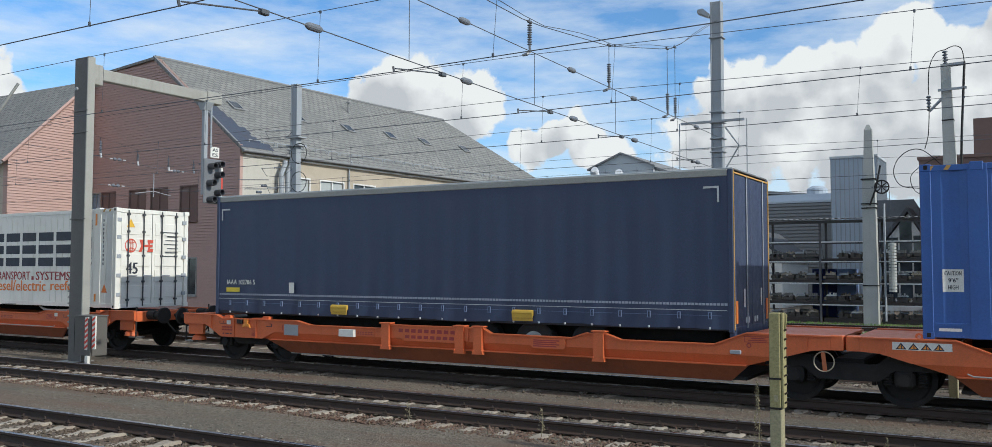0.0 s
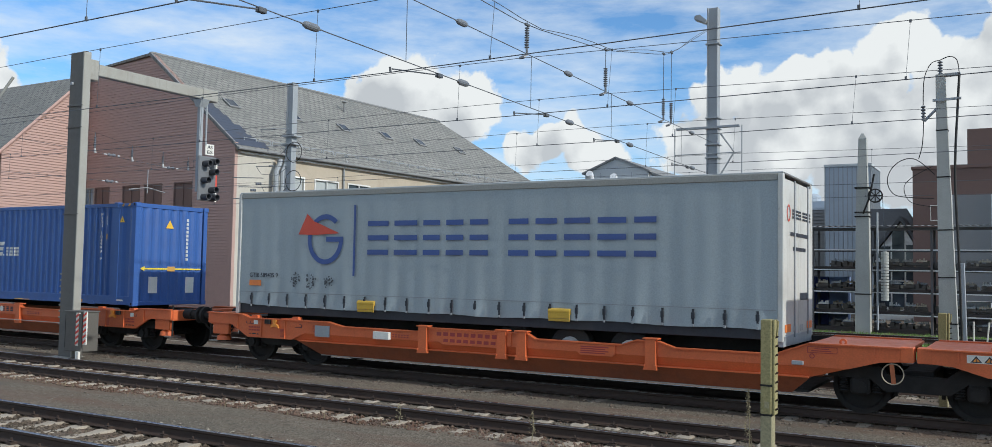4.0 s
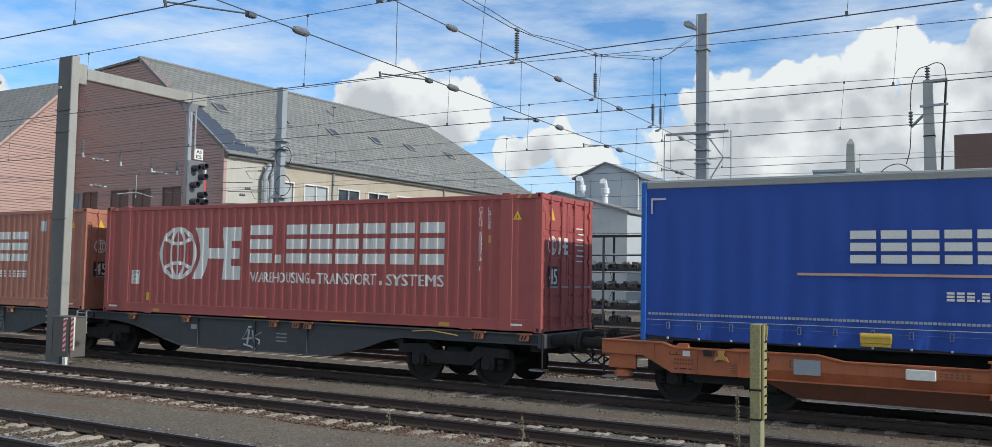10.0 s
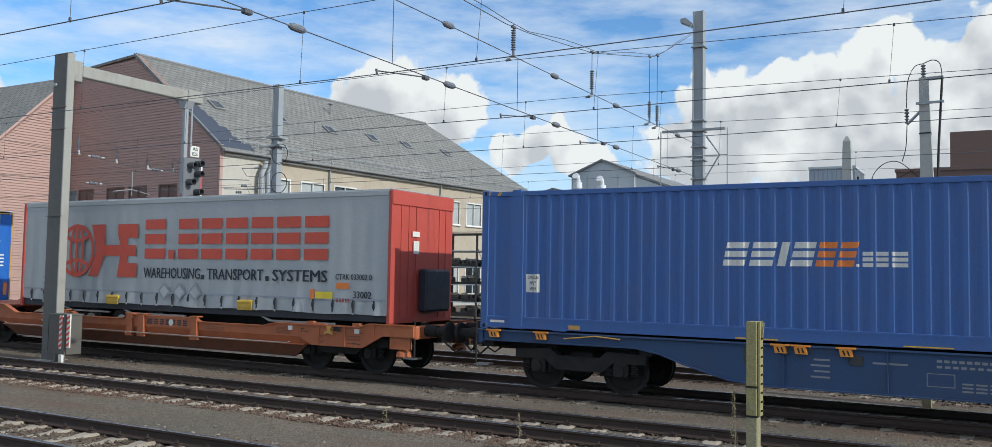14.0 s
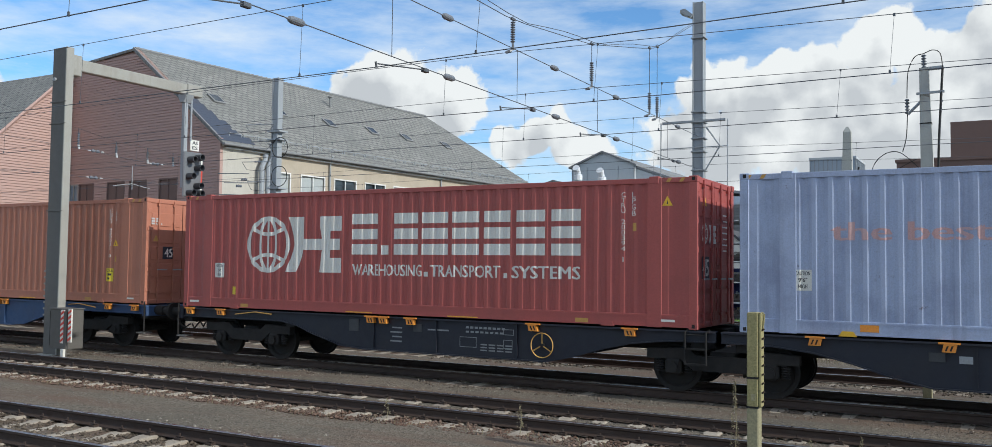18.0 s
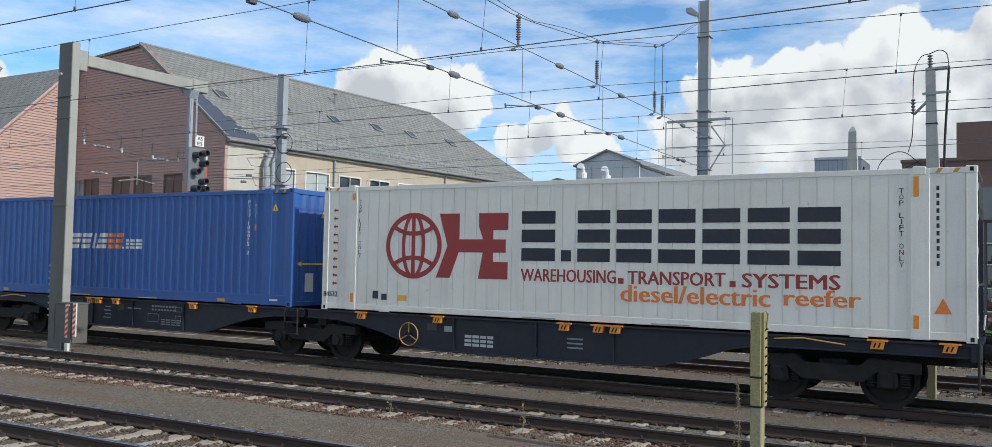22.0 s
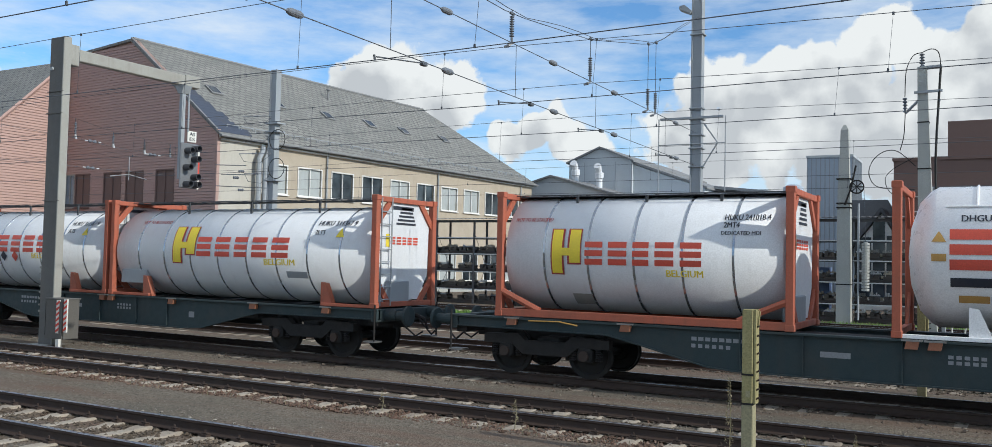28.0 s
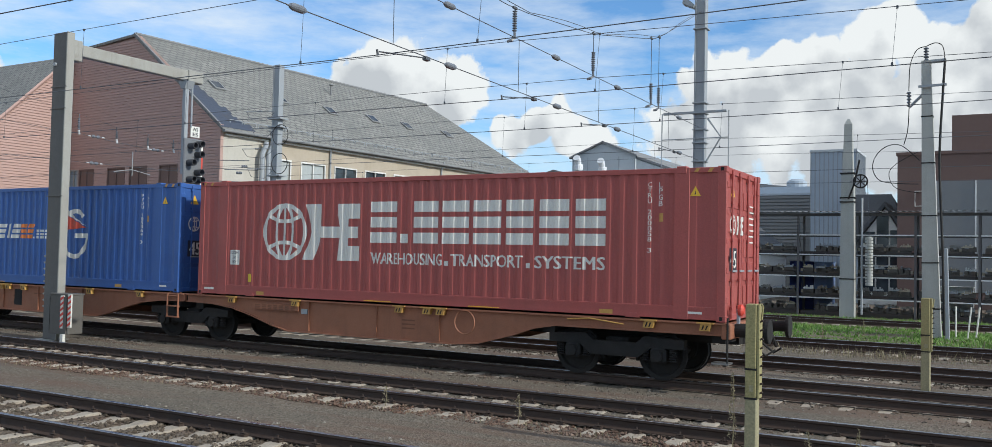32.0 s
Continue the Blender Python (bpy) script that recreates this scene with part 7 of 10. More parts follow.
def short_wagon(label, x0, mat="teal_wagon"):
    """A sixty-foot container wagon on two bogies."""
    w = thing("container_wagon", label, "railway wagon", pose(x0, TRAIN_Y, 0.0), "wagons of the train")
    L = 18.5
    half = [(0.0, 0.95), (3.6, 0.93), (4.2, 0.80), (5.6, 0.46), (6.1, 0.42)]
    low = half + [(L - a, z) for a, z in half[::-1]]
    for s in (-1, 1):
        part("side_sill", prism(B(), [(L, 1.165), (0.0, 1.165)] + low, *sorted((s * 1.19, s * 1.13))), mat, w)
        part("top_flange", box(B(), 0, L, *sorted((s * 1.27, s * 1.05)), 1.135, 1.175, 0.006), mat, w)
        bm = B()
        for (a, za), (b, zb) in zip(low, low[1:]):
            prism(bm, [(a, za - 0.012), (b, zb - 0.012), (b, zb + 0.012), (a, za + 0.012)], *sorted((s * 1.24, s * 1.10)))
        part("bottom_flange", bm, mat, w)
        for a in (6.2, 7.3, 8.9, 10.4, 11.6):
            part("rib", box(B(), a, a + 0.02, *sorted((s * 1.235, s * 1.18)), 0.45, 1.14), mat, w)
        for a in (1.4, 3.9, 8.95, 9.3, 11.7, 14.6, 16.9):
            tl = part("twistlock_plate", prism(B(), [(a, 1.02), (a + 0.20, 1.02), (a + 0.23, 1.15), (a + 0.03, 1.15)], *sorted((s * 1.30, s * 1.20))), "rust_brown", w)
            part("hinge_bar", box(B(), a - 0.05, a + 0.28, *sorted((s * 1.31, s * 1.24)), 1.15, 1.178), "steel", tl)
        part("brake_lever", tube(B(), [(1.9, s * 1.26, 1.12), (2.6, s * 1.30, 1.14), (3.0, s * 1.28, 1.08)], 0.014, 6), "lock_yellow", w)
    part("centre_sill", box(B(), 0.2, L - 0.2, -0.35, 0.35, 0.70, 1.12), "under", w)
    for a in (0.1, 3.8, 6.5, 9.2, 12.0, 14.5, L - 0.35):
        part("cross_beam", box(B(), a, a + 0.25, -1.12, 1.12, 0.80, 1.12), "under", w)
    part("air_tank", tube(B(), [(7.5, -0.8, 0.68), (9.4, -0.8, 0.68)], 0.22, 14), "under", w)
    for a, o in ((0.0, -1), (L, 1)):
        part("end_beam", box(B(), min(a, a - o * 0.18), max(a, a - o * 0.18), -1.25, 1.25, 0.88, 1.17, 0.02), mat, w)
        buffers(w, a, o, "teal_wagon")
    bogie(w, 2.2, "rail_side")
    bogie(w, L - 2.2, "rail_side")
    flat = ([], [], lambda x, z: -1.194)
    lay("number_board", [q for k in range(9) for q in rect(5.3 + k * 0.13, 5.40 + k * 0.13, 0.93, 1.0)] + [q for k in range(6) for q in rect(5.3 + k * 0.13, 5.38 + k * 0.13, 0.80, 0.87)], "ink_dim", w, flat)
    lay("data_block", [q for i in range(2) for k in range(5) for q in rect(9.6 + k * 0.12, 9.68 + k * 0.12, 0.80 + i * 0.09, 0.86 + i * 0.09)] + rect(7.6, 8.1, 0.78, 0.88) + rect(12.4, 12.6, 0.7, 0.85), "ink_dim", w, flat)
    return w


# ---- the train, from its head to its tail ----
TRAIN = []


def build_train():
    add = TRAIN.append
    fresh = "orange double pocket wagon on three bogies"
    dirty = "dirty brownish orange double pocket wagon"
    dry = lambda l, col, end, marks, x: add(container(l, col, end, marks, False, x))
    add(pocket_wagon(fresh, -38.1))
    add(container("white refrigerated container with dark lettering and rear doors", "white", "doors", reefer_marks, True, -22.48 - CL))
    add(pocket_wagon(fresh, -2.83))
    add(trailer("dark navy curtain trailer with black rear doors edged yellow", "navy_tarp", "navy_tarp", navy_marks, x=-18.36, edge="lock_yellow"))
    dry("blue corrugated container with white trade name blocks", "blue", "wall", unit_marks(False, number="PVDU 104999 9"), -1.62)
    add(pocket_wagon(fresh, 31.85))
    add(trailer("grey curtain trailer with slate blue lettering, white rear doors", "grey_tarp", "worn_white", gopet_marks, strip=False, skirt=0.15, x=16.10))
    add(trailer("blue curtain trailer with yellow front wall and white lettering", "blue_tarp", "yellow_panel", dunca_marks, x=34.24, end="front"))
    add(flat_wagon("dirty grey double container wagon", 64.2, "grey_wagon", "scrawl", lock="rust_brown"))
    dry("brown-red corrugated container with white trade name blocks", "brick_red", "doors", ct_marks, 50.05)
    dry("red corrugated container with white globe emblem and lettering", "red", "doors", he_marks("CTRU 200073 1", "doors"), 64.66)
    add(pocket_wagon(dirty, 96.4, "old_orange"))
    add(trailer("blue curtain trailer with blue rear doors and white lettering", "blue_tarp", "light_tarp", dunca_end, x=80.53, edge="lock_yellow"))
    add(trailer("pale grey curtain trailer with red lettering and red front wall", "silver_tarp", "red_panel", het_marks, skirt=0.12, x=98.72, end="front", frame_mat="silver_tarp"))
    add(flat_wagon("blue double container wagon with pale scrawl", 128.82, "blue_wagon", "asia"))
    dry("worn mid-blue corrugated container with white and orange trade name", "mid_blue", "doors", unit_marks(True, "square", "doors", "PVDU 103271 7"), 114.66)
    dry("orange-red corrugated container with small white trade name", "orange_red", "doors", cai_marks(False), 129.28)
    add(flat_wagon("blue-black double container wagon with orange twistlock plates", 158.6, "black_wagon", "four"))
    dry("red corrugated container with white globe emblem and lettering", "red", "doors", he_marks("CTRU 200394 1", "doors"), 144.5)
    dry("faded pale blue container with orange diamond emblem", "pale_blue", "wall", xl_marks, 159.0)
    add(flat_wagon("blue-black double container wagon with orange twistlock plates", 188.3, "black_wagon", "four", wheel_x=3.06))
    dry("blue corrugated container with white and orange trade name", "blue", "wall", unit_marks(True, number="PVDU 105075 2"), 174.12)
    add(container("white refrigerated container with maroon emblem and dark lettering", "white", "doors", reefer_marks, True, 188.8))
    add(flat_wagon("blue-black double container wagon with orange twistlock plates", 218.1, "black_wagon", "four", wheel_x=-3.4))
    dry("bright blue corrugated container with small white trade name", "bright_blue", "doors", cai_marks(True), 203.98)
    dry("red corrugated container with white emblem and plain end wall", "red", "wall", he_marks("CTRU 200130 0", "wall"), 218.56)
    add(short_wagon("dirty teal sixty-foot container wagon", 233.75))
    add(tank_container("long grey tank container in an orange-red frame with hazard placards", 9.14, tank_long_marks(True), 233.75, r=1.18, zc=1.20, dome=0.05, bands=8, sill=False))
    add(tank_container("long grey tank container in an orange-red frame", 9.14, tank_long_marks(False), 243.02, r=1.18, zc=1.20, dome=0.05, bands=8, sill=False))
    add(short_wagon("dirty teal sixty-foot container wagon", 254.2))
    add(tank_container("short grey tank container in a full orange-red frame", 6.06, tank_short_marks, 255.30, r=1.20, zc=1.335, dome=0.05, bands=5, sill=True, ladder=False))
    add(tank_container("white gas tank container with red lettering and red end frames", 9.14, gas_marks, 262.95, "tank_white", "tank_frame", 1.235, 1.385, 6, 0.5, False, False, 2.65))
    add(flat_wagon("rusty brown double container wagon with yellow twistlock plates", 287.62, "rust_brown", "seven", lock="lock_yellow", wheel_x=-8.6, wheel_z=0.90))
    dry("blue corrugated container with white ring emblem and red wing", "blue", "doors", unit_marks(True, "ring", "doors", "PVDU 105364 3"), 273.62)
    dry("red corrugated container with white globe emblem, last of the train", "red", "doors", he_marks("CTRU 200058 3", "doors"), 288.08)
    lamp = part("tail_lamp", lathe(B(), [(0, 0.10), (0.06, 0.11), (0.10, 0.06)], "x", (301.9, -0.0, 0.0), 16), "red_mark")
    lamp.name = "tail_lamp"
    lamp.data.transform(Matrix.Translation((-301.9, 0, 0)))
    lamp.matrix_basis = pose(301.98, TRAIN_Y - 1.0, 1.42)
    part("bracket", box(B(), -0.03, 0.02, -0.04, 0.04, -0.25, 0.02), "zinc", lamp)
    add(tagged(lamp, "red round tail lamp on the last wagon", "tail lamp"))


build_train()


# ---- tracks and ground ----
TRACKS = [("a", 8.35, -150, 90), ("b", 13.25, -150, 90), ("c", 17.77, -345, 330), ("d", 22.3, -150, 90), ("e", 28.4, -150, 90), ("f", 40.2, -30, 90)]
GROUND_Z = -0.205


def ground():
    bm = B()
    xs = [-2500, -400, -120, -60] + [-40 + 1.0 * i for i in range(55)] + [30, 60, 120, 400, 2500]
    ys = [-2500, -300, -40, -5] + [2 + 0.6 * i for i in range(70)] + [50, 70, 120, 400, 2500]
    rows = []
    for y in ys:
        row = []
        for x in xs:
            z = GROUND_Z
            if -60 < x < 30 and 2 < y < 45:
                z += 0.025 * noise.noise((x * 0.45, y * 0.6, 0.0)) + 0.012 * noise.noise((x * 1.7, y * 1.9, 3.0))
                if 30.2 < y < 38.6:
                    z += 0.10 * max(0, 1 - abs(y - 34.4) / 4.2)
            row.append(bm.verts.new((x, y, z)))
        rows.append(row)
    for a, b in zip(rows, rows[1:]):
        for i in range(len(a) - 1):
            bm.faces.new((a[i], a[i + 1], b[i + 1], b[i]))
    g = smooth(part("ground", bm, "grit"))
    tagged(g, "grey gritty railway yard ground", "ground", kind="structure")


ground()
RAIL_PROFILE = [(-0.075, -0.172), (0.075, -0.172), (0.075, -0.16), (0.015, -0.135), (0.009, -0.12), (0.009, -0.055), (0.036, -0.036), (0.036, -0.004), (0.028, 0.0), (-0.028, 0.0), (-0.036, -0.004), (-0.036, -0.036), (-0.009, -0.055), (-0.009, -0.12), (-0.015, -0.135), (-0.075, -0.16)]


def rail(parent, y, x0, x1):
    bm = B()
    a = [bm.verts.new((x0, y + p, z)) for p, z in RAIL_PROFILE]
    b = [bm.verts.new((x1, y + p, z)) for p, z in RAIL_PROFILE]
    n = len(a)
    for i in range(n):
        bm.faces.new((a[i], a[(i + 1) % n], b[(i + 1) % n], b[i]))
    bm.faces.new(a[::-1]), bm.faces.new(b)
    bmesh.ops.recalc_face_normals(bm, faces=bm.faces[:])
    o = part("rail", bm, "rail_side", parent)
    o.data.materials.append(M["rail_top"])
    for p in o.data.polygons:
        if p.normal.z > 0.6 and p.center.z > -0.01:
            p.material_index = 1
    return o


def sleeper_mesh(mid):
    """A pre-stressed sleeper: high at the rail seats, hollowed in the middle."""
    bm = B()
    prof = [(-1.30, -0.215, 0.095), (-1.25, -0.168, 0.105), (-0.52, -0.165, 0.12), (-0.36, mid, 0.095), (0.36, mid, 0.095), (0.52, -0.165, 0.12), (1.25, -0.168, 0.105), (1.30, -0.215, 0.095)]
    rows = []
    for y, z, h in prof:
        rows.append([bm.verts.new(p) for p in ((-h - 0.03, y, -0.34), (-h - 0.01, y, z - 0.012), (-h + 0.015, y, z), (h - 0.015, y, z), (h + 0.01, y, z - 0.012), (h + 0.03, y, -0.34))])
    for a, b in zip(rows, rows[1:]):
        for i in range(5):
            bm.faces.new((a[i], a[i + 1], b[i + 1], b[i]))
    bm.faces.new(rows[0]), bm.faces.new(rows[-1][::-1])
    bmesh.ops.recalc_face_normals(bm, faces=bm.faces[:])
    return bm


def clip_mesh():
    bm = B()
    for s in (-1, 1):
        box(bm, -0.06, 0.06, s * 0.12 - 0.045, s * 0.12 + 0.045, -0.17, -0.135)
        tube(bm, [(0, s * 0.12, -0.14), (0, s * 0.12, -0.075)], 0.016, 5)
        tube(bm, [(-0.05, s * 0.075, -0.135), (-0.045, s * 0.14, -0.115), (0.045, s * 0.14, -0.115), (0.05, s * 0.075, -0.135)], 0.010, 4)
    return bm


def lay_tracks():
    seed = part("sleeper", sleeper_mesh(-0.235), "sleeper")
    bare = part("sleeper", sleeper_mesh(-0.185), "sleeper")
    clip = part("rail_clip", clip_mesh(), "rail_side")
    sunk = {"b": 0.013, "c": 0.036, "d": 0.034, "e": 0.02}
    span = {"a": (-17, 4), "b": (-32, 6), "c": (-24, 4), "d": (-14, 4), "e": (-8, 4), "f": (0, 0)}
    for key, y, x0, x1 in TRACKS:
        tr = thing("railway_track", "railway track of two rusty rails on concrete sleepers", "railway track", pose(0, y, 0), kind="structure")
        rail(tr, -0.752, x0, x1)
        rail(tr, 0.752, x0, x1)
        rnd = random.Random(ord(key))
        near = span[key]
        rest = B()
        x = x0 + 0.3
        while x < x1:
            if near[0] <= x <= near[1]:
                o = again(bare if key == "a" else seed, tr, (x + rnd.uniform(-0.02, 0.02), 0, rnd.uniform(-0.012, 0.006) - sunk.get(key, 0.0)), (0, 0, rnd.uniform(-0.8, 0.8)), "sleeper")
                for s in (-1, 1):
                    if key in "ab":
                        again(clip, o, (0, s * 0.752, 0), (0, 0, 0), "rail_clip")
            else:
                z = -0.168 - sunk.get(key, 0.0)
                box(rest, x - 0.12, x + 0.12, -1.28, -0.45, -0.3, z)
                box(rest, x - 0.12, x + 0.12, 0.45, 1.28, -0.3, z)
            x += 0.62
        if len(rest.verts):
            tagged(part("far_sleepers", rest, "sleeper", tr), kind="stuff")
        else:
            rest.free()
    bpy.data.objects.remove(seed)
    bpy.data.objects.remove(bare)
    bpy.data.objects.remove(clip)


def stones(name, label, mat, fields, seed):
    """Loose stones scattered over fields (x0, x1, y0, y1, count, size)."""
    rnd = np.random.RandomState(seed)
    base = np.array([(1, 0, 0), (-1, 0, 0), (0, 1, 0), (0, -1, 0), (0, 0, 1), (0, 0, -1)], float)
    tri = [(0, 2, 4), (2, 1, 4), (1, 3, 4), (3, 0, 4), (2, 0, 5), (1, 2, 5), (3, 1, 5), (0, 3, 5)]
    verts, faces = [], []
    for x0, x1, y0, y1, n, size in fields:
        for _ in range(n):
            k = size * (0.5 + rnd.rand() ** 2 * 1.2)
            p = base * rnd.uniform(0.6, 1.2, (6, 1)) * (k, k * rnd.uniform(0.6, 1.0), k * rnd.uniform(0.45, 0.8))
            a = rnd.uniform(0, 6.28)
            c, s = math.cos(a), math.sin(a)
            q = np.stack([p[:, 0] * c - p[:, 1] * s, p[:, 0] * s + p[:, 1] * c, p[:, 2]], 1)
            q += (rnd.uniform(x0, x1), rnd.uniform(y0, y1), GROUND_Z + k * rnd.uniform(-0.1, 0.35))
            i = len(verts)
            verts += q.tolist()
            faces += [(i + t[0], i + t[1], i + t[2]) for t in tri]
    me = bpy.data.meshes.new(name)
    me.from_pydata(verts, [], faces)
    me.materials.append(M[mat])
    return tagged(new(name, me), label, "stones", kind="stuff")


def loose_ground():
    stones("ballast", "grey ballast stones between the sleepers", "ballast", [(-32, 4, 12.55, 13.95, 4200, 0.026), (-32, 3, 16.0, 19.3, 4200, 0.035), (-14, 4, 20.8, 23.8, 2500, 0.04), (-10, 3, 26.8, 30, 2200, 0.045)], 3)
    stones("dark_ballast", "dark brown ballast between the sleepers of the outer track", "ballast_dark", [(-17, 3, 7.0, 9.25, 11000, 0.034), (-16, 3, 6.4, 7.1, 2200, 0.035)], 6)
    stones("stained_ballast", "rust-stained ballast stones beside the rails", "ballast_red", [(-32, 4, 11.75, 12.55, 10500, 0.032), (-16, 3, 9.1, 9.6, 700, 0.035), (-32, 3, 13.9, 14.5, 1600, 0.028)], 4)
    stones("grit", "small loose grit on the walkway", "pale_grit", [(-30, 3, 9.5, 11.9, 9000, 0.009), (-30, 3, 14.4, 16.4, 6000, 0.013), (-12, 2, 9.5, 10.2, 260, 0.028), (-18, 2, 10.2, 11.6, 60, 0.025)], 5)
    rnd = random.Random(8)
    verts, faces = [], []

    def blade(x, y, z, h, w, lean):
        a = rnd.uniform(0, 6.28)
        c, s = math.cos(a), math.sin(a)
        i = len(verts)
        verts.extend([(x - c * w, y - s * w, z), (x + c * w, y + s * w, z), (x + c * w * 0.6 + lean * s * h * 0.4, y + s * w * 0.6 - lean * c * h * 0.4, z + h * 0.6), (x + lean * s * h, y - lean * c * h, z + h)])
        faces.extend([(i, i + 1, i + 2), (i, i + 2, i + 3)])

    for _ in range(60000):
        x, y = rnd.uniform(-26, 8), rnd.uniform(30.6, 38.4)
        if noise.noise((x * 0.5, y * 0.7, 7)) < -0.28:
            continue
        blade(x, y, GROUND_Z + 0.10 * max(0, 1 - abs(y - 34.4) / 4.2) - 0.02, rnd.uniform(0.03, 0.07) + 0.13 * rnd.random() ** 3, rnd.uniform(0.008, 0.024), rnd.uniform(-1.0, 1.0))
    for _ in range(6000):
        blade(rnd.uniform(-14, 8), rnd.uniform(41.6, 45.0), GROUND_Z, rnd.uniform(0.04, 0.16), rnd.uniform(0.008, 0.02), rnd.uniform(-0.8, 0.8))
    me = bpy.data.meshes.new("grass")
    me.from_pydata(verts, [], faces)
    me.materials.append(M["grass"])
    tagged(new("grass", me), "green grass strip beyond the tracks", "grass", kind="stuff")
    verts, faces = [], []
    for _ in range(1900):
        k = rnd.random()
        if k < 0.35:
            x, y = rnd.uniform(-12, 6), rnd.uniform(29.7, 30.6)
        elif k < 0.6:
            x, y = rnd.gauss(-3.2, 1.6), rnd.gauss(26.3, 0.25)
        elif k < 0.8:
            x, y = rnd.uniform(-24, 2), rnd.gauss(11.9, 0.18)
        else:
            x, y = rnd.uniform(-6, 2), rnd.gauss(29.9, 0.3)
        blade(x, y, GROUND_Z, rnd.uniform(0.05, 0.30 if k < 0.6 else 0.10), 0.006, rnd.uniform(-0.5, 0.5))
    me = bpy.data.meshes.new("dry_weeds")
    me.from_pydata(verts, [], faces)
    me.materials.append(M["dry"])
    tagged(new("dry_weeds", me), "dry tufts of weed among the ballast", "weeds", kind="stuff")


def weed(x, y, h, seed):
    rnd = random.Random(seed)
    w = thing("dry_weed", "tall dry weed stalk with seed heads", "weed", pose(x, y, GROUND_Z), "weeds by the rails")
    bm = tube(B(), [(0, 0, 0), (0.02, 0.01, h * 0.5), (0.0, 0.02, h)], [0.008, 0.006, 0.003], 5)
    part("stalk", bm, "dry", w)
    bm = B()
    for _ in range(int(330 * h)):
        z = h * rnd.uniform(0.25, 1.0)
        r = 0.06 * (1.15 - z / h)
        a = rnd.uniform(0, 6.28)
        p = Vector((r * math.cos(a), r * math.sin(a), z + rnd.uniform(-0.02, 0.04)))
        k = rnd.uniform(0.008, 0.02)
        v = [bm.verts.new(p + Vector((rnd.uniform(-k, k), rnd.uniform(-k, k), rnd.uniform(-k, k)))) for _ in range(3)]
        bm.faces.new(v)
    part("seed_head", bm, "dry", w)


# ---- posts, signal and overhead line ----
def marker_post(x, y, h, w, label):
    p = thing("marker_post", label, "post", pose(x, y, GROUND_Z), "weathered posts between the tracks")
    part("upper_post", box(B(), -w, w * 0.55, -w, w, h * 0.60, h, 0.012), "post", p)
    part("middle_post", box(B(), -w, w * 0.55, -w, w, h * 0.42, h * 0.595, 0.012), "post", p)
    part("lower_post", box(B(), -w, w * 0.62, -w, w, -0.15, h * 0.415, 0.012), "post_low", p)
    part("back_plate", box(B(), w * 0.62, w * 0.95, -w * 0.9, w * 0.9, h * 0.42, h, 0.004), "post", p)
    part("joint_band", box(B(), -w - 0.004, w * 0.6, -w - 0.004, w + 0.004, h * 0.592, h * 0.604), "under", p)
    part("joint_band", box(B(), -w - 0.004, w * 0.6, -w - 0.004, w + 0.004, h * 0.412, h * 0.424), "under", p)
    part("small_plate", box(B(), -w * 0.4, w * 0.2, -w - 0.008, -w, h * 0.46, h * 0.50), "post_low", p)
    for i in range(9):
        z = h * (0.45 + 0.055 * i)
        part("bolt", tube(B(), [(w * 0.9, -w * 0.4, z), (w * 1.35, -w * 0.5, z + 0.02)], 0.012, 5), "rail_side", p)
    part("bent_strip", tube(B(), [(w * 0.8, 0, h), (w * 1.25, -0.01, h * 0.99), (w * 1.05, -0.01, h * 0.90)], 0.012, 5), "post", p)
    return p


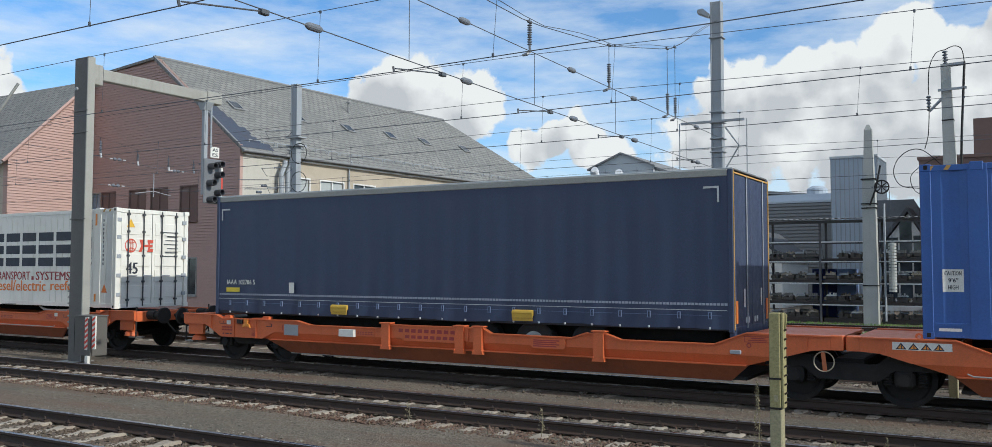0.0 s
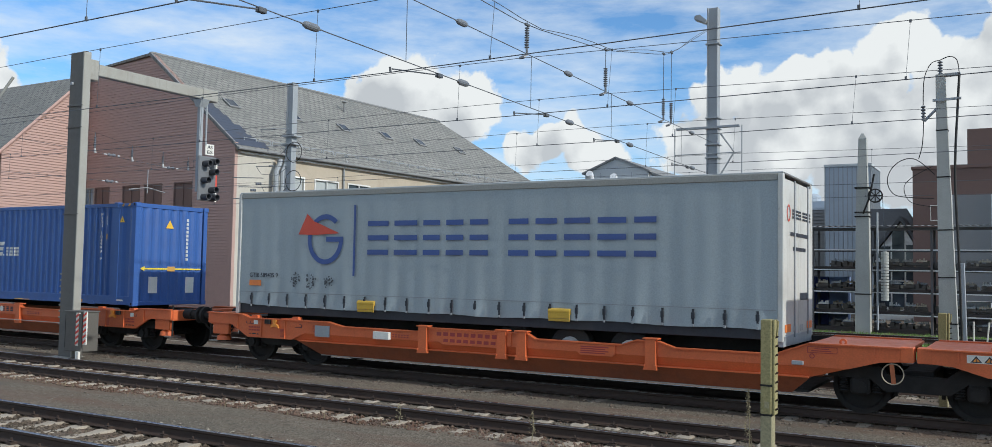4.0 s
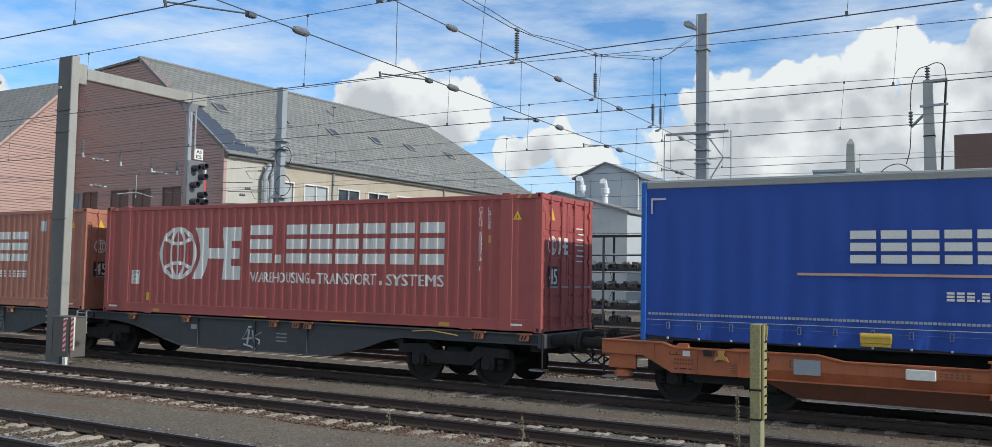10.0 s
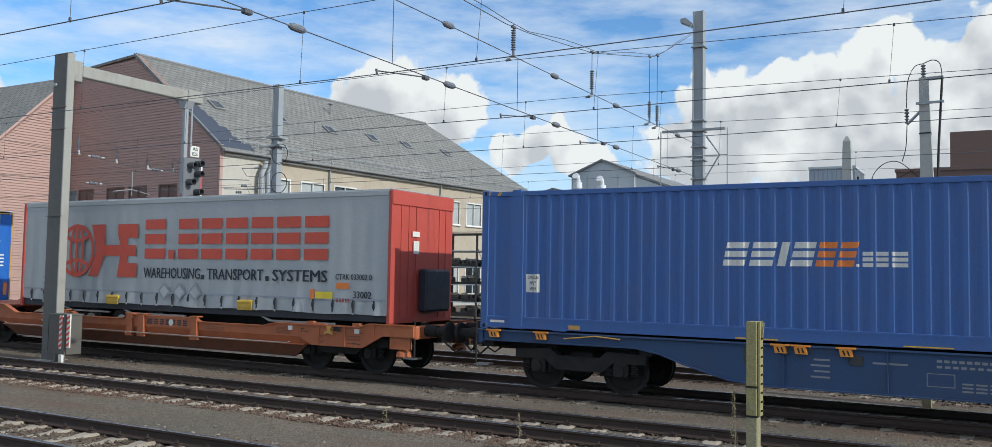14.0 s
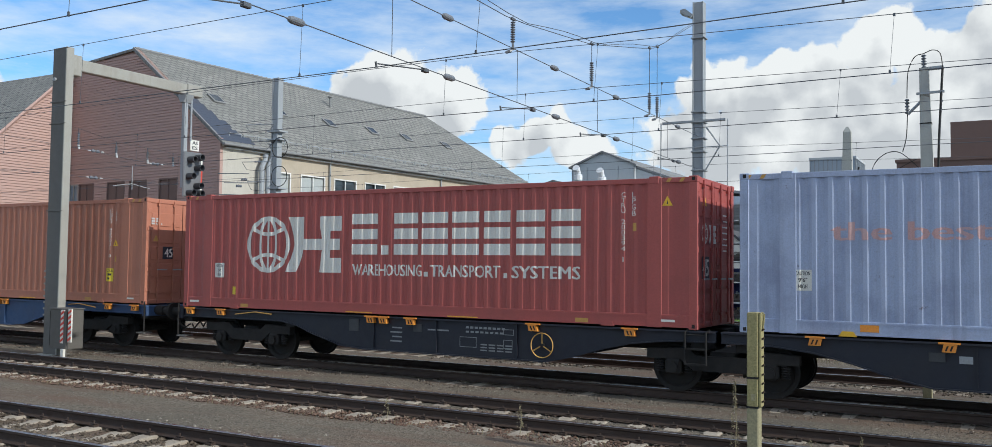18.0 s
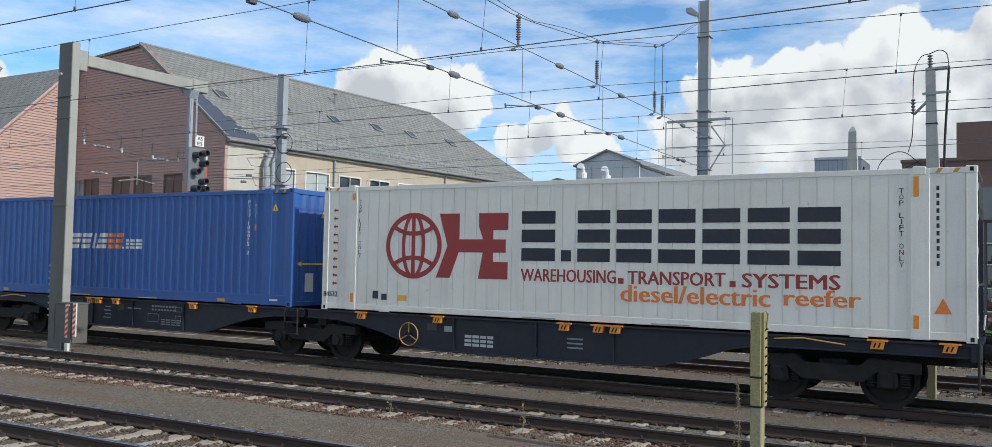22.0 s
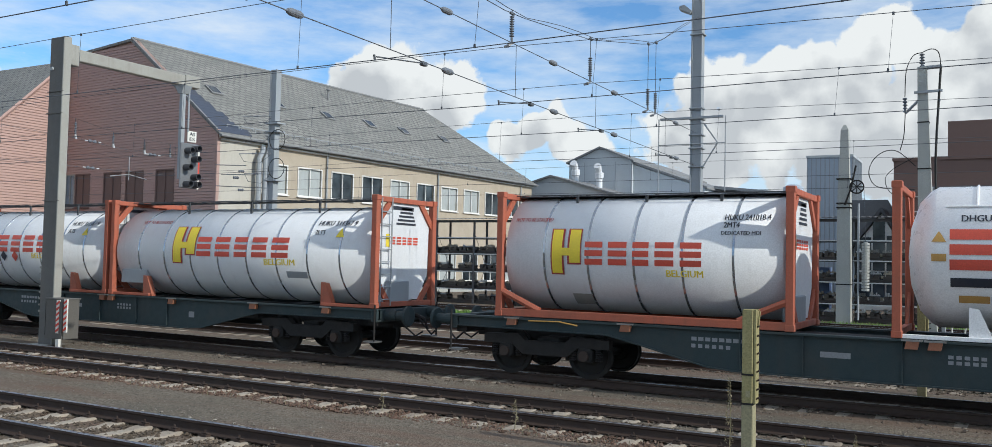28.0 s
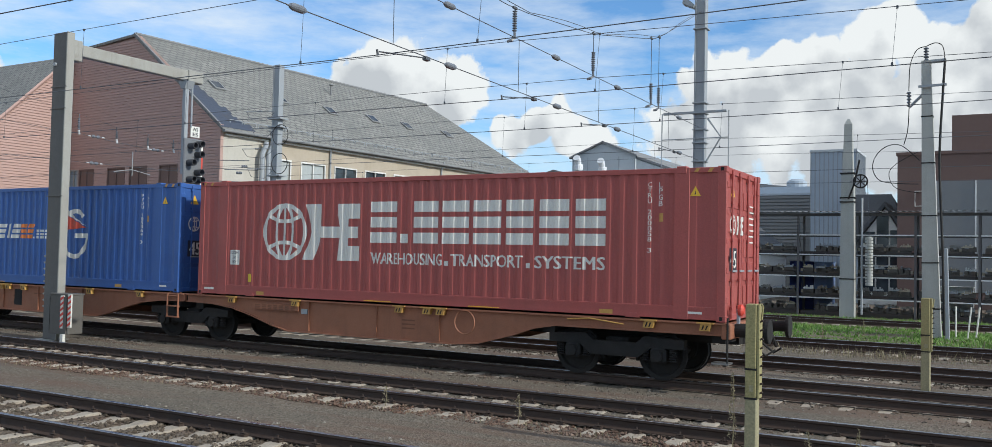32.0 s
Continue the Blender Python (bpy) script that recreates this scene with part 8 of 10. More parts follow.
def signal_gantry():
    g = thing("signal_gantry", "grey steel cantilever signal gantry beside the train", "signal gantry", pose(-22.62, 15.4, GROUND_Z))
    # web coloured as in shade, flange coloured as in sun
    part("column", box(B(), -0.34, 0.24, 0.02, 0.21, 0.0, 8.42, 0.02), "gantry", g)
    part("column_flange", box(B(), 0.24, 0.29, 0.0, 0.23, 0.0, 8.42, 0.01), "gantry_lit_tone", g, "worn flange of the column in a sunlit tone")
    for i in range(9):
        part("bolt", tube(B(), [(-0.40, 0.05, 0.9 + 0.17 * i), (-0.34, 0.05, 0.9 + 0.17 * i)], 0.03, 6), "gantry_lit_tone", g)
    part("sign_stud", lathe(B(), [(-0.03, 0.05), (0.02, 0.05)], "y", (-0.2, 0.0, 7.55), 12), "zinc", g)
    part("end_bracket", box(B(), -0.18, 0.12, 0.235, 0.60, 7.70, 8.28, 0.02), "gantry_lit_tone", g)
    for z in (3.9, 6.3, 6.9):
        part("splice_plate", box(B(), -0.36, 0.30, -0.008, 0.02, z, z + 0.025), "gantry", g)
    part("arm", box(B(), -0.14, 0.09, 0.21, 4.75, 7.86, 8.19, 0.02), "gantry_lit_tone", g)
    part("arm_cap", box(B(), -0.17, 0.13, 4.35, 4.95, 7.84, 8.21, 0.02), "gantry_lit_tone", g)
    part("foot", box(B(), -0.5, 0.25, -0.25, 0.45, -0.1, 0.012, 0.02), "concrete", g)
    cb = part("control_box", box(B(), 0.31, 1.12, -0.25, 0.2, 0.22, 1.26, 0.015), "box_grey", g, "brown-grey metal control box")
    part("lid", box(B(), 0.30, 1.14, -0.27, 0.22, 1.26, 1.29, 0.006), "gantry", cb)
    part("door_edge", box(B(), 0.345, 0.355, -0.256, -0.25, 0.30, 1.20), "under", cb)
    for xx, lift_ in ((0.86, 0.0), (1.17, 0.04)):
        st = part("hazard_board", box(B(), xx, xx + 0.13, -0.30, -0.262, 0.38 + lift_, 1.25 + lift_), "ink_white", g, "red and white striped board")
        for i in range(6):
            z = 0.395 + lift_ + i * 0.142
            part("red_stripe", prism(B(), [(xx, z), (xx + 0.13, z + 0.075), (xx + 0.13, z + 0.14), (xx, z + 0.065)], -0.308, -0.302), "red_mark", st)
    part("board_post", box(B(), 0.98, 1.10, -0.30, -0.26, -0.05, 1.22), "box_grey", g)
    part("small_marker", box(B(), 1.02, 1.14, -0.4, -0.33, -0.03, 0.24), "ink_white", g)
    # hanging signal
    y = 4.55
    part("hanger", box(B(), -0.07, 0.07, y - 0.26, y - 0.12, 4.9, 7.85, 0.01), "zinc", g)
    part("hanger_rod", tube(B(), [(0.1, y - 0.02, 6.4), (0.1, y - 0.02, 7.85)], 0.03, 6), "zinc", g)
    part("hanger_bracket", prism(B(), [(-0.2, 7.85), (0.2, 7.85), (0.08, 7.6), (-0.08, 7.6)], y - 0.32, y + 0.0), "zinc", g)
    bo = part("signal_board", box(B(), 0.06, 0.14, y - 0.30, y + 0.42, 4.62, 6.05, 0.03), "signal_grey", g, "dark signal board with hooded lamps")
    hood = lathe(B(), [(0.0, 0.10), (0.28, 0.105), (0.28, 0.088), (0.02, 0.08)], "x", (0, 0, 0), 16)
    h0 = part("lamp_hood", hood, "signal", bo)
    h0.matrix_basis = pose(0.14, y + 0.20, 5.88)
    for yy, z in ((y + 0.2, 5.55), (y + 0.2, 4.98), (y + 0.24, 4.74), (y - 0.1, 4.74), (y - 0.08, 5.80), (y - 0.12, 5.27)):
        again(h0, bo, (0.14, yy, z), name="lamp_hood")
    tp = part("text_plate", box(B(), 0.06, 0.10, y - 0.02, y + 0.34, 6.10, 6.45, 0.01), "ink_white", g, "small white plate with black letters")
    for i, s in enumerate(("AS", "ES")):
        bm = B()
        for q in words(s, y + 0.05, y + 0.27, 6.30 - i * 0.16, 6.41 - i * 0.16):
            bm.faces.new([bm.verts.new((0.103 + (0.0018 * p[2] if len(p) > 2 else 0.0), p[0], p[1])) for p in q])
        part("letters", bm, "ink_dark", tp)
    mk = part("mast_sign", box(B(), 0.05, 0.09, y + 0.43, y + 0.50, 4.62, 6.0), "ink_white", g, "red and white mast sign")
    part("red_field", box(B(), 0.091, 0.097, y + 0.43, y + 0.50, 5.05, 5.65), "red_mark", mk)


def insulator(parent, p0, p1, n, r):
    p0, p1 = Vector(p0), Vector(p1)
    pts, rad = [], []
    for i in range(n):
        for k, q in ((0.0, 0.45), (0.25, 1.0), (0.5, 0.9), (0.75, 0.45)):
            pts.append(p0.lerp(p1, (i + k) / n)), rad.append(r * q)
    return part("insulator", tube(B(), pts, rad, 10), "porcelain", parent)


def wire_points(x0, x1, y, fz, n=26):
    return [(x0 + (x1 - x0) * i / n, y, fz(x0 + (x1 - x0) * i / n)) for i in range(n + 1)]


SPAN_X, POLE_Y = -10.05, 33.0


def overhead_line():
    # contact wires zigzag from support to support; carrying wires sag little
    lines = (
        (8.30, 5.95, 7.80, (-30.0, -21.0, -12.03, -3.2, 6.0)),
        (13.16, 5.96, 7.36, (-36.4, -27.4, -18.54, -11.91, -7.87, -1.91, 6.0)),
        (17.83, 5.90, 7.22, (-38.0, -29.0, -20.4, -11.61, -7.71, -1.82, 6.5)),
        (22.25, 5.89, 7.19, (-37.0, -28.0, -19.5, -11.8, -7.81, -3.43, 5.0)),
        (28.50, 5.94, 7.40, (-42.0, -33.0, -24.0, -16.0, -10.98, -8.01, -1.65, 6.0)),
        (36.2, 5.90, 7.30, (-40.0, -31.0, -22.0, -13.0, -5.0, 4.0)),
        (42.0, 5.90, 7.30, (-44.0, -33.0, -22.0, -14.0, -6.0, 4.0)))
    for y, cz, rz, drops in lines:
        w = thing("catenary", "dark overhead contact and carrying wires with droppers", "overhead wire", group="overhead wires")

        def touch(x):
            return y - 0.042 * max(0.0, min(x - SPAN_X, 22.0)) * (0.0 if y > 30 else 1.0)

        def carry(x):
            d = x - SPAN_X
            return rz - (0.021 * d - 0.00018 * d * d if d > 0 else 0.0004 * d * d if d > -25 else 0.25 + 0.003 * (-25 - d))
        part("contact_wire", tube(B(), [(x, touch(x), cz) for x in (-70, -40, SPAN_X, SPAN_X + 8, SPAN_X + 16, SPAN_X + 22, 50)], 0.0095, 5), "wire", w)
        part("carrying_wire", tube(B(), wire_points(-70, 50, y, carry, 60), 0.0075, 5), "wire", w)
        for x in drops:
            part("dropper", tube(B(), [(x, touch(x), cz), (x + 0.05, y, carry(x + 0.05))], 0.0045, 4), "wire", w)
            part("dropper_clamp", box(B(), x - 0.018, x + 0.018, touch(x) - 0.012, touch(x) + 0.012, cz - 0.01, cz + 0.06), "wire", w)
            part("carrier_clamp", box(B(), x + 0.03, x + 0.07, y - 0.012, y + 0.012, carry(x) - 0.04, carry(x) + 0.015), "wire", w)
    cs = thing("cross_span", "wire cross-span with brown insulators over the tracks", "cross-span")
    lowz, upz = (lambda y: 6.29 - 0.0095 * (y - 10)), (lambda y: 7.535 - 0.0102 * (y - 10))
    topz = lambda y: float(np.interp(y, [-6, 8, 13, 16.06, 18.36, 22.96, 27.6, 28.33, 31.95, 33], [9.6, 8.5, 8.25, 8.17, 8.12, 8.56, 9.46, 9.66, 11.25, 11.7]))
    ys = [-6 + 1.0 * i for i in range(40)]
    for nm, f in (("lower_span_wire", lowz), ("upper_span_wire", upz), ("head_span_wire", topz)):
        part(nm, tube(B(), [(SPAN_X, y, f(y)) for y in ys if y <= POLE_Y], 0.0105, 5), "wire", cs)
    part("head_span_wire", tube(B(), [(SPAN_X + 0.06, y, topz(y) + 0.10 * abs(math.sin(y * 0.66))) for y in ys if y <= POLE_Y], 0.009, 5), "wire", cs)
    for y in (18.36, 22.96, 27.62, 28.35, 13.25, 8.72):
        top = min(topz(y) - 0.04, upz(y) + 0.66)
        part("hanger_wire", tube(B(), [(SPAN_X, y, topz(y) + 0.1), (SPAN_X, y, top)], 0.010, 4), "wire", cs)
        insulator(cs, (SPAN_X, y, top), (SPAN_X, y, upz(y) + 0.12), 9, 0.062)
        part("shackle", tube(B(), [(SPAN_X, y, upz(y) + 0.14), (SPAN_X, y + 0.02, upz(y) - 0.02), (SPAN_X - 0.05, y - 0.05, upz(y) - 0.08), (SPAN_X - 0.14, y - 0.10, upz(y) - 0.11)], [0.03, 0.035, 0.045, 0.03], 7), "porcelain", cs)
        part("yoke", box(B(), SPAN_X - 0.03, SPAN_X + 0.03, y - 0.09, y + 0.09, topz(y) - 0.01, topz(y) + 0.05, 0.01), "wire", cs)
    for y in (13.62, 18.6, 23.4, 29.4):
        part("tie_wire", tube(B(), [(SPAN_X, y, lowz(y)), (SPAN_X, y, upz(y))], 0.007, 4), "wire", cs)
    for y, f in ((15.63, lowz), (20.71, lowz), (24.8, lowz), (30.6, lowz), (15.54, upz), (20.6, upz), (24.77, upz), (30.5, upz), (11.0, lowz), (13.25, upz)):
        part("insulator", lathe(B(), [(-0.26, 0.012), (-0.19, 0.018), (-0.17, 0.045), (-0.10, 0.066), (0.10, 0.066), (0.17, 0.045), (0.19, 0.018), (0.26, 0.012)], "y", (SPAN_X, y, f(y)), 12), "porcelain", cs, "smooth grey-blue stick insulator")
    for y, z in ((8.30, 5.95), (13.16, 5.96), (17.83, 5.90), (22.25, 5.89), (28.5, 5.94)):
        part("steady_arm", tube(B(), [(SPAN_X + 0.03, y, z + 0.06), (SPAN_X, y + 1.6, lowz(y + 1.6) - 0.02)], 0.014, 6), "wire", cs)
        part("wire_clip", tube(B(), [(SPAN_X, y - 0.03, z + 0.10), (SPAN_X, y, z - 0.01)], 0.022, 6), "wire", cs)
        part("arm_joint", box(B(), SPAN_X - 0.05, SPAN_X + 0.05, y + 1.5, y + 1.66, lowz(y) - 0.09, lowz(y) - 0.01, 0.01), "wire", cs)
    # the lamp mast that ends the cross-span
    m = thing("lamp_mast", "tall grey steel mast with a floodlight", "mast", pose(SPAN_X, POLE_Y, GROUND_Z))
    bm = B()
    for s in (-1, 1):
        box(bm, s * 0.18 - 0.025, s * 0.18 + 0.025, -0.17, 0.17, 0, 12.6, 0.006)
    box(bm, -0.16, 0.16, -0.13, -0.09, 0, 12.6)
    part("shaft", bm, "zinc", m)
    part("foot", box(B(), -0.6, 0.6, -0.6, 0.6, -0.2, 0.12, 0.03), "concrete", m)
    fl = part("floodlight", prism(B(), [(-0.66, 12.22), (-0.24, 12.02), (-0.18, 12.12), (-0.45, 12.36), (-0.64, 12.34)], -0.30, 0.0), "zinc", m)
    part("lamp_glass", prism(B(), [(-0.64, 12.20), (-0.26, 12.02), (-0.26, 12.00), (-0.64, 12.18)], -0.27, -0.03), "ink_grey", fl)
    bm = B()
    for a in (-1.25, 1.25):
        tube(bm, [(a * 1.02 - 0.14, -0.2, 5.2), (a * 1.02 - 0.14, -0.2, 8.08)], 0.022, 5)
    for z in (5.2, 7.08):
        tube(bm, [(-1.41, -0.2, z), (1.13, -0.2, z)], 0.02, 5)
    box(bm, -1.35, 1.05, -0.26, -0.14, 8.02, 8.10)
    part("cable_frame", bm, "zinc", m, "thin square frame round the mast")
    for z in (6.2, 6.9, 7.4, 8.0, 8.4, 11.2):
        part("clamp_ring", box(B(), -0.25, 0.27, -0.22, 0.22, z, z + 0.05, 0.01), "zinc", m)
    part("stay", tube(B(), [(0.3, -0.2, 6.2), (0.85, -0.2, 7.1), (0.35, -0.2, 7.8)], 0.035, 6), "zinc", m)
    # tapering concrete mast with cables
    r = thing("concrete_mast", "tapering concrete mast with cable loops", "mast", pose(-2.24, 34.0, GROUND_Z, 0, -1.25, 0))
    bm = B()
    zz = [0.0, 2.5, 5.0, 7.5, 9.55]
    prev = None
    for z in zz:
        k = 0.29 - 0.145 * z / 9.55
        v = [bm.verts.new(p) for p in ((-k, -k, z), (k, -k, z), (k, k, z), (-k, k, z))]
        if prev:
            for i in range(4):
                bm.faces.new((prev[i], prev[(i + 1) % 4], v[(i + 1) % 4], v[i]))
        prev = v
    bm.faces.new(prev)
    part("shaft", bm, "concrete", r)
    for z in (1.05, 2.6, 4.2, 6.0, 7.6):
        k = 0.302 - 0.145 * z / 9.55
        part("band", box(B(), -k, k, -k, k, z, z + 0.04), "under", r)
    insulator(r, (0, 0, 9.55), (0, 0, 10.05), 5, 0.09)
    part("top_arm", box(B(), 0.1, 0.62, -0.06, 0.06, 9.46, 9.58, 0.02), "zinc", r)
    part("side_arm", tube(B(), [(-0.12, -0.1, 8.4), (-0.55, -0.1, 7.98)], 0.05, 6), "zinc", r)
    part("cross_arm", box(B(), -0.25, 0.62, -0.3, -0.24, 8.60, 8.68), "zinc", r)
    insulator(r, (-0.56, -0.1, 8.0), (-0.56, -0.1, 8.55), 5, 0.08)
    def loop(pts, rad):
        """A cable laid smoothly through points."""
        pts = [Vector(p) for p in pts]
        q = [pts[0]] + pts + [pts[-1]]
        out = []
        for i in range(1, len(q) - 2):
            for k in range(6):
                u = k / 6
                a, b, c, d = q[i - 1:i + 3]
                out.append(0.5 * ((2 * b) + (c - a) * u + (2 * a - 5 * b + 4 * c - d) * u * u + (3 * b - a - 3 * c + d) * u ** 3))
        part("cable", tube(B(), out + [pts[-1]], rad, 6), "rubber", r)
    loop([(0, -0.05, 10.05), (0.3, -0.1, 10.13), (0.52, -0.1, 9.98), (0.58, -0.1, 9.5)], 0.016)
    loop([(0.58, -0.1, 9.5), (0.50, -0.3, 8.3), (0.36, -0.35, 6.0), (0.40, -0.4, 3.0), (0.40, -0.4, 0.2)], 0.042)
    loop([(0, -0.05, 10.05), (-0.28, -0.1, 9.95), (-0.50, -0.1, 9.45), (-0.56, -0.1, 8.55)], 0.016)
    loop([(-0.56, -0.1, 8.0), (-0.62, -0.1, 7.2), (-0.75, -0.1, 6.7)], 0.016)
    loop([(-0.25, -0.3, 6.1), (-0.8, -0.3, 6.64), (-1.25, -0.3, 6.66), (-1.62, -0.3, 6.35), (-1.74, -0.3, 5.9), (-1.52, -0.3, 5.48), (-0.95, -0.3, 5.35), (-0.30, -0.3, 5.3)], 0.016)
    loop([(-0.3, -0.3, 6.4), (-0.95, -0.3, 6.05), (-1.22, -0.3, 5.7), (-1.02, -0.3, 5.2), (-0.3, -0.3, 5.0)], 0.013)
    part("cable_pipe", box(B(), 0.42, 0.56, -0.42, -0.30, 0.0, 3.1, 0.02), "zinc", r)
    # slim pillar with a tensioning wheel
    q = thing("concrete_pillar", "slim concrete mast with a tensioning wheel", "mast", pose(-6.55, 45.0, GROUND_Z))
    bm, prev = B(), None
    for z, k in ((0, 0.32), (6.7, 0.27), (6.75, 0.23), (9.1, 0.17), (9.35, 0.05)):
        v = [bm.verts.new(p) for p in ((-k, -k, z), (k, -k, z), (k, k, z), (-k, k, z))]
        if prev:
            for i in range(4):
                bm.faces.new((prev[i], prev[(i + 1) % 4], v[(i + 1) % 4], v[i]))
        prev = v
    bm.faces.new(prev)
    part("shaft", bm, "concrete", q)
    for z in (1.8, 5.4, 5.6, 6.75):
        part("band", box(B(), -0.33, 0.33, -0.33, 0.33, z, z + 0.05), "under", q)
    part("wheel_arm", tube(B(), [(0.05, -0.3, 5.55), (0.32, -0.3, 6.3), (0.53, -0.3, 7.38)], 0.045, 6), "under", q)
    tw = part("tension_wheel", lathe(B(), [(-0.04, 0.27), (0.04, 0.27), (0.04, 0.33), (0.0, 0.30), (-0.04, 0.33), (-0.04, 0.27)], "y", (0.59, -0.4, 6.37), 24), "under", q, "spoked tensioning wheel")
    for a in (0, 45, 90, 135):
        c, s = math.cos(radians(a)) * 0.28, math.sin(radians(a)) * 0.28
        part("spoke", tube(B(), [(0.59 - c, -0.4, 6.37 - s), (0.59 + c, -0.4, 6.37 + s)], 0.025, 5), "under", tw)
    wt = B()
    for i in range(16):
        lathe(wt, [(0, 0.17), (0.11, 0.17), (0.12, 0.09), (0.15, 0.09)], "z", (0.98, -0.35, 1.55 + i * 0.14), 12)
    part("balance_weights", wt, "concrete", q, "stack of round balance weights")
    part("weight_rope", tube(B(), [(0.90, -0.4, 6.3), (0.98, -0.35, 3.8)], 0.015, 4), "wire", q)
    part("guide_rod", tube(B(), [(0.66, -0.3, 0.2), (0.66, -0.3, 5.6)], 0.05, 6), "zinc", q)
    # far mast beside the hall
    f = thing("steel_mast", "narrow grey steel mast in front of the hall", "mast", pose(-31.25, 33.0, GROUND_Z))
    bm = B()
    box(bm, -0.20, -0.14, -0.17, 0.17, 0, 11.7)
    box(bm, 0.14, 0.20, -0.17, 0.17, 0, 11.7)
    box(bm, -0.14, 0.14, -0.14, -0.11, 0, 11.7)
    part("shaft", bm, "zinc", f)
    for z in (6.2, 8.6, 9.0):
        part("bracket", box(B(), -0.35, 0.45, -0.3, 0.3, z, z + 0.07), "zinc", f)
    for k in (0, 1):
        rg = [(0.5 + 0.5 * math.cos(radians(a)), -0.3, 8.2 - 1.4 * k + 0.5 * math.sin(radians(a))) for a in range(0, 361, 24)]
        part("cable", tube(B(), rg, 0.02, 5), "rubber", f)
    for z, a in ((6.55, -1.6), (7.55, -2.0), (8.55, -1.4), (9.4, -1.8)):
        part("bracket_arm", tube(B(), [(0, -0.2, z), (a, -0.3, z + 0.06)], 0.022, 6), "zinc", f)
        insulator(f, (a * 0.45, -0.26, z + 0.03), (a * 0.45 - 0.3, -0.27, z + 0.04), 3, 0.05)
        part("jumper_wire", tube(B(), [(a, -0.3, z + 0.06), (a * 0.8, -0.35, z - 0.35), (a * 0.3, -0.3, z - 0.45), (0, -0.25, z - 0.1)], 0.012, 5), "wire", f)
    # second cross-span, further along
    c2 = thing("cross_span", "distant wire cross-span with insulators before the hall", "cross-span")
    xs = -39.0
    hang = ((27.67, 7.82, 8.76), (29.8, 7.64, 8.39), (31.7, 7.54, 8.30), (33.35, 7.56, 8.21))
    part("span_wire", tube(B(), [(xs, 16, 8.2)] + [(xs, y, z) for y, z, top in hang] + [(xs, 36.5, 7.7)], 0.010, 5), "wire", c2)
    part("span_wire", tube(B(), [(xs, 16, 6.3), (xs, 28.6, 6.46), (xs, 36.5, 6.6)], 0.010, 5), "wire", c2)
    part("head_span_wire", tube(B(), [(xs, 16, 10.4)] + [(xs, y, top) for y, z, top in hang] + [(xs, 36.5, 8.4)], 0.006, 4), "wire", c2)
    for y, z, top in hang:
        insulator(c2, (xs, y, top - 0.2), (xs, y, z + 0.16), 7, 0.072)
        part("hanger_wire", tube(B(), [(xs, y, top), (xs, y, top - 0.2)], 0.02, 4), "wire", c2)
        part("shackle", tube(B(), [(xs, y, z + 0.16), (xs, y + 0.05, z - 0.05)], 0.05, 6), "ink_grey", c2)
    for y, z in ((28.65, 7.77), (32.26, 7.52), (28.6, 6.46)):
        insulator(c2, (xs, y - 0.26, z), (xs, y + 0.26, z), 2, 0.085)
        for k in (-0.45, 0.30):
            part("wire_grip", tube(B(), [(xs, y + k, z), (xs, y + k + 0.15, z)], 0.03, 5), "ink_grey", c2)
    for a, b in (((30.8, 7.28), (30.8, 6.05)), ((29.7, 6.16), (30.8, 6.35)), ((31.9, 6.18), (30.8, 6.35))):
        part("steady_arm", tube(B(), [(xs, *a), (xs, *b)], 0.028, 5), "ink_dim", c2)
    # jointed feeder rods with stick insulators at the mast
    for y0, y1, z, yk, zk in ((29.3, 31.2, 6.45, 30.93, 6.28), (29.7, 31.8, 6.06, 30.6, 5.95), (29.4, 32.6, 5.5, 30.93, 5.4)):
        part("feeder_rod", tube(B(), [(-0.02, y0 - 33, z - GROUND_Z - 0.02), (0, y1 - 33, z - GROUND_Z + 0.14)], 0.022, 5), "wire", f)
        insulator(f, (0, yk - 33.18, zk - GROUND_Z), (0, yk - 32.82, zk - GROUND_Z + 0.02), 3, 0.07)


# ---- buildings ----
def window_unit(parent, axis, at, u0, u1, z0, z1, glass, frame="trim_white", bars=1, proud=0.05):
    """A framed window on a wall across x ("x", at) or across y ("y", at), facing +x or -y."""
    def slab(a0, a1, b0, b1, d0, d1):
        return box(B(), at + d0, at + d1, a0, a1, b0, b1) if axis == "x" else box(B(), a0, a1, at - d1, at - d0, b0, b1)
    w = part("window", slab(u0, u1, z0, z1, -0.16, -0.10) if axis == "x" else slab(u0, u1, z0, z1, -0.036, -0.02), glass, parent)
    t = 0.09
    for q in ((u0 - t, u0, z0 - t, z1 + t), (u1, u1 + t, z0 - t, z1 + t), (u0, u1, z1, z1 + t), (u0, u1, z0 - t, z0)):
        part("frame", slab(*q, -0.05, proud), frame, w)
    for i in range(bars):
        c = u0 + (u1 - u0) * (i + 1) / (bars + 1)
        part("glazing_bar", slab(c - 0.03, c + 0.03, z0, z1, -0.05, proud * 0.8), frame, w)
    part("sill", slab(u0 - 0.15, u1 + 0.15, z0 - t - 0.06, z0 - t, -0.05, proud + 0.10), frame, w)
    return w


GABLE_WINDOWS = ((-55.9, -54.98), (-54.72, -53.2), (-51.5, -49.75), (-49.1, -47.4), (-46.0, -44.35))
HALL_TURN = 4.3
SIDE_WINDOWS = [(41.45 + 3.07 * i, 43.5 + 3.07 * i) for i in range(10)]


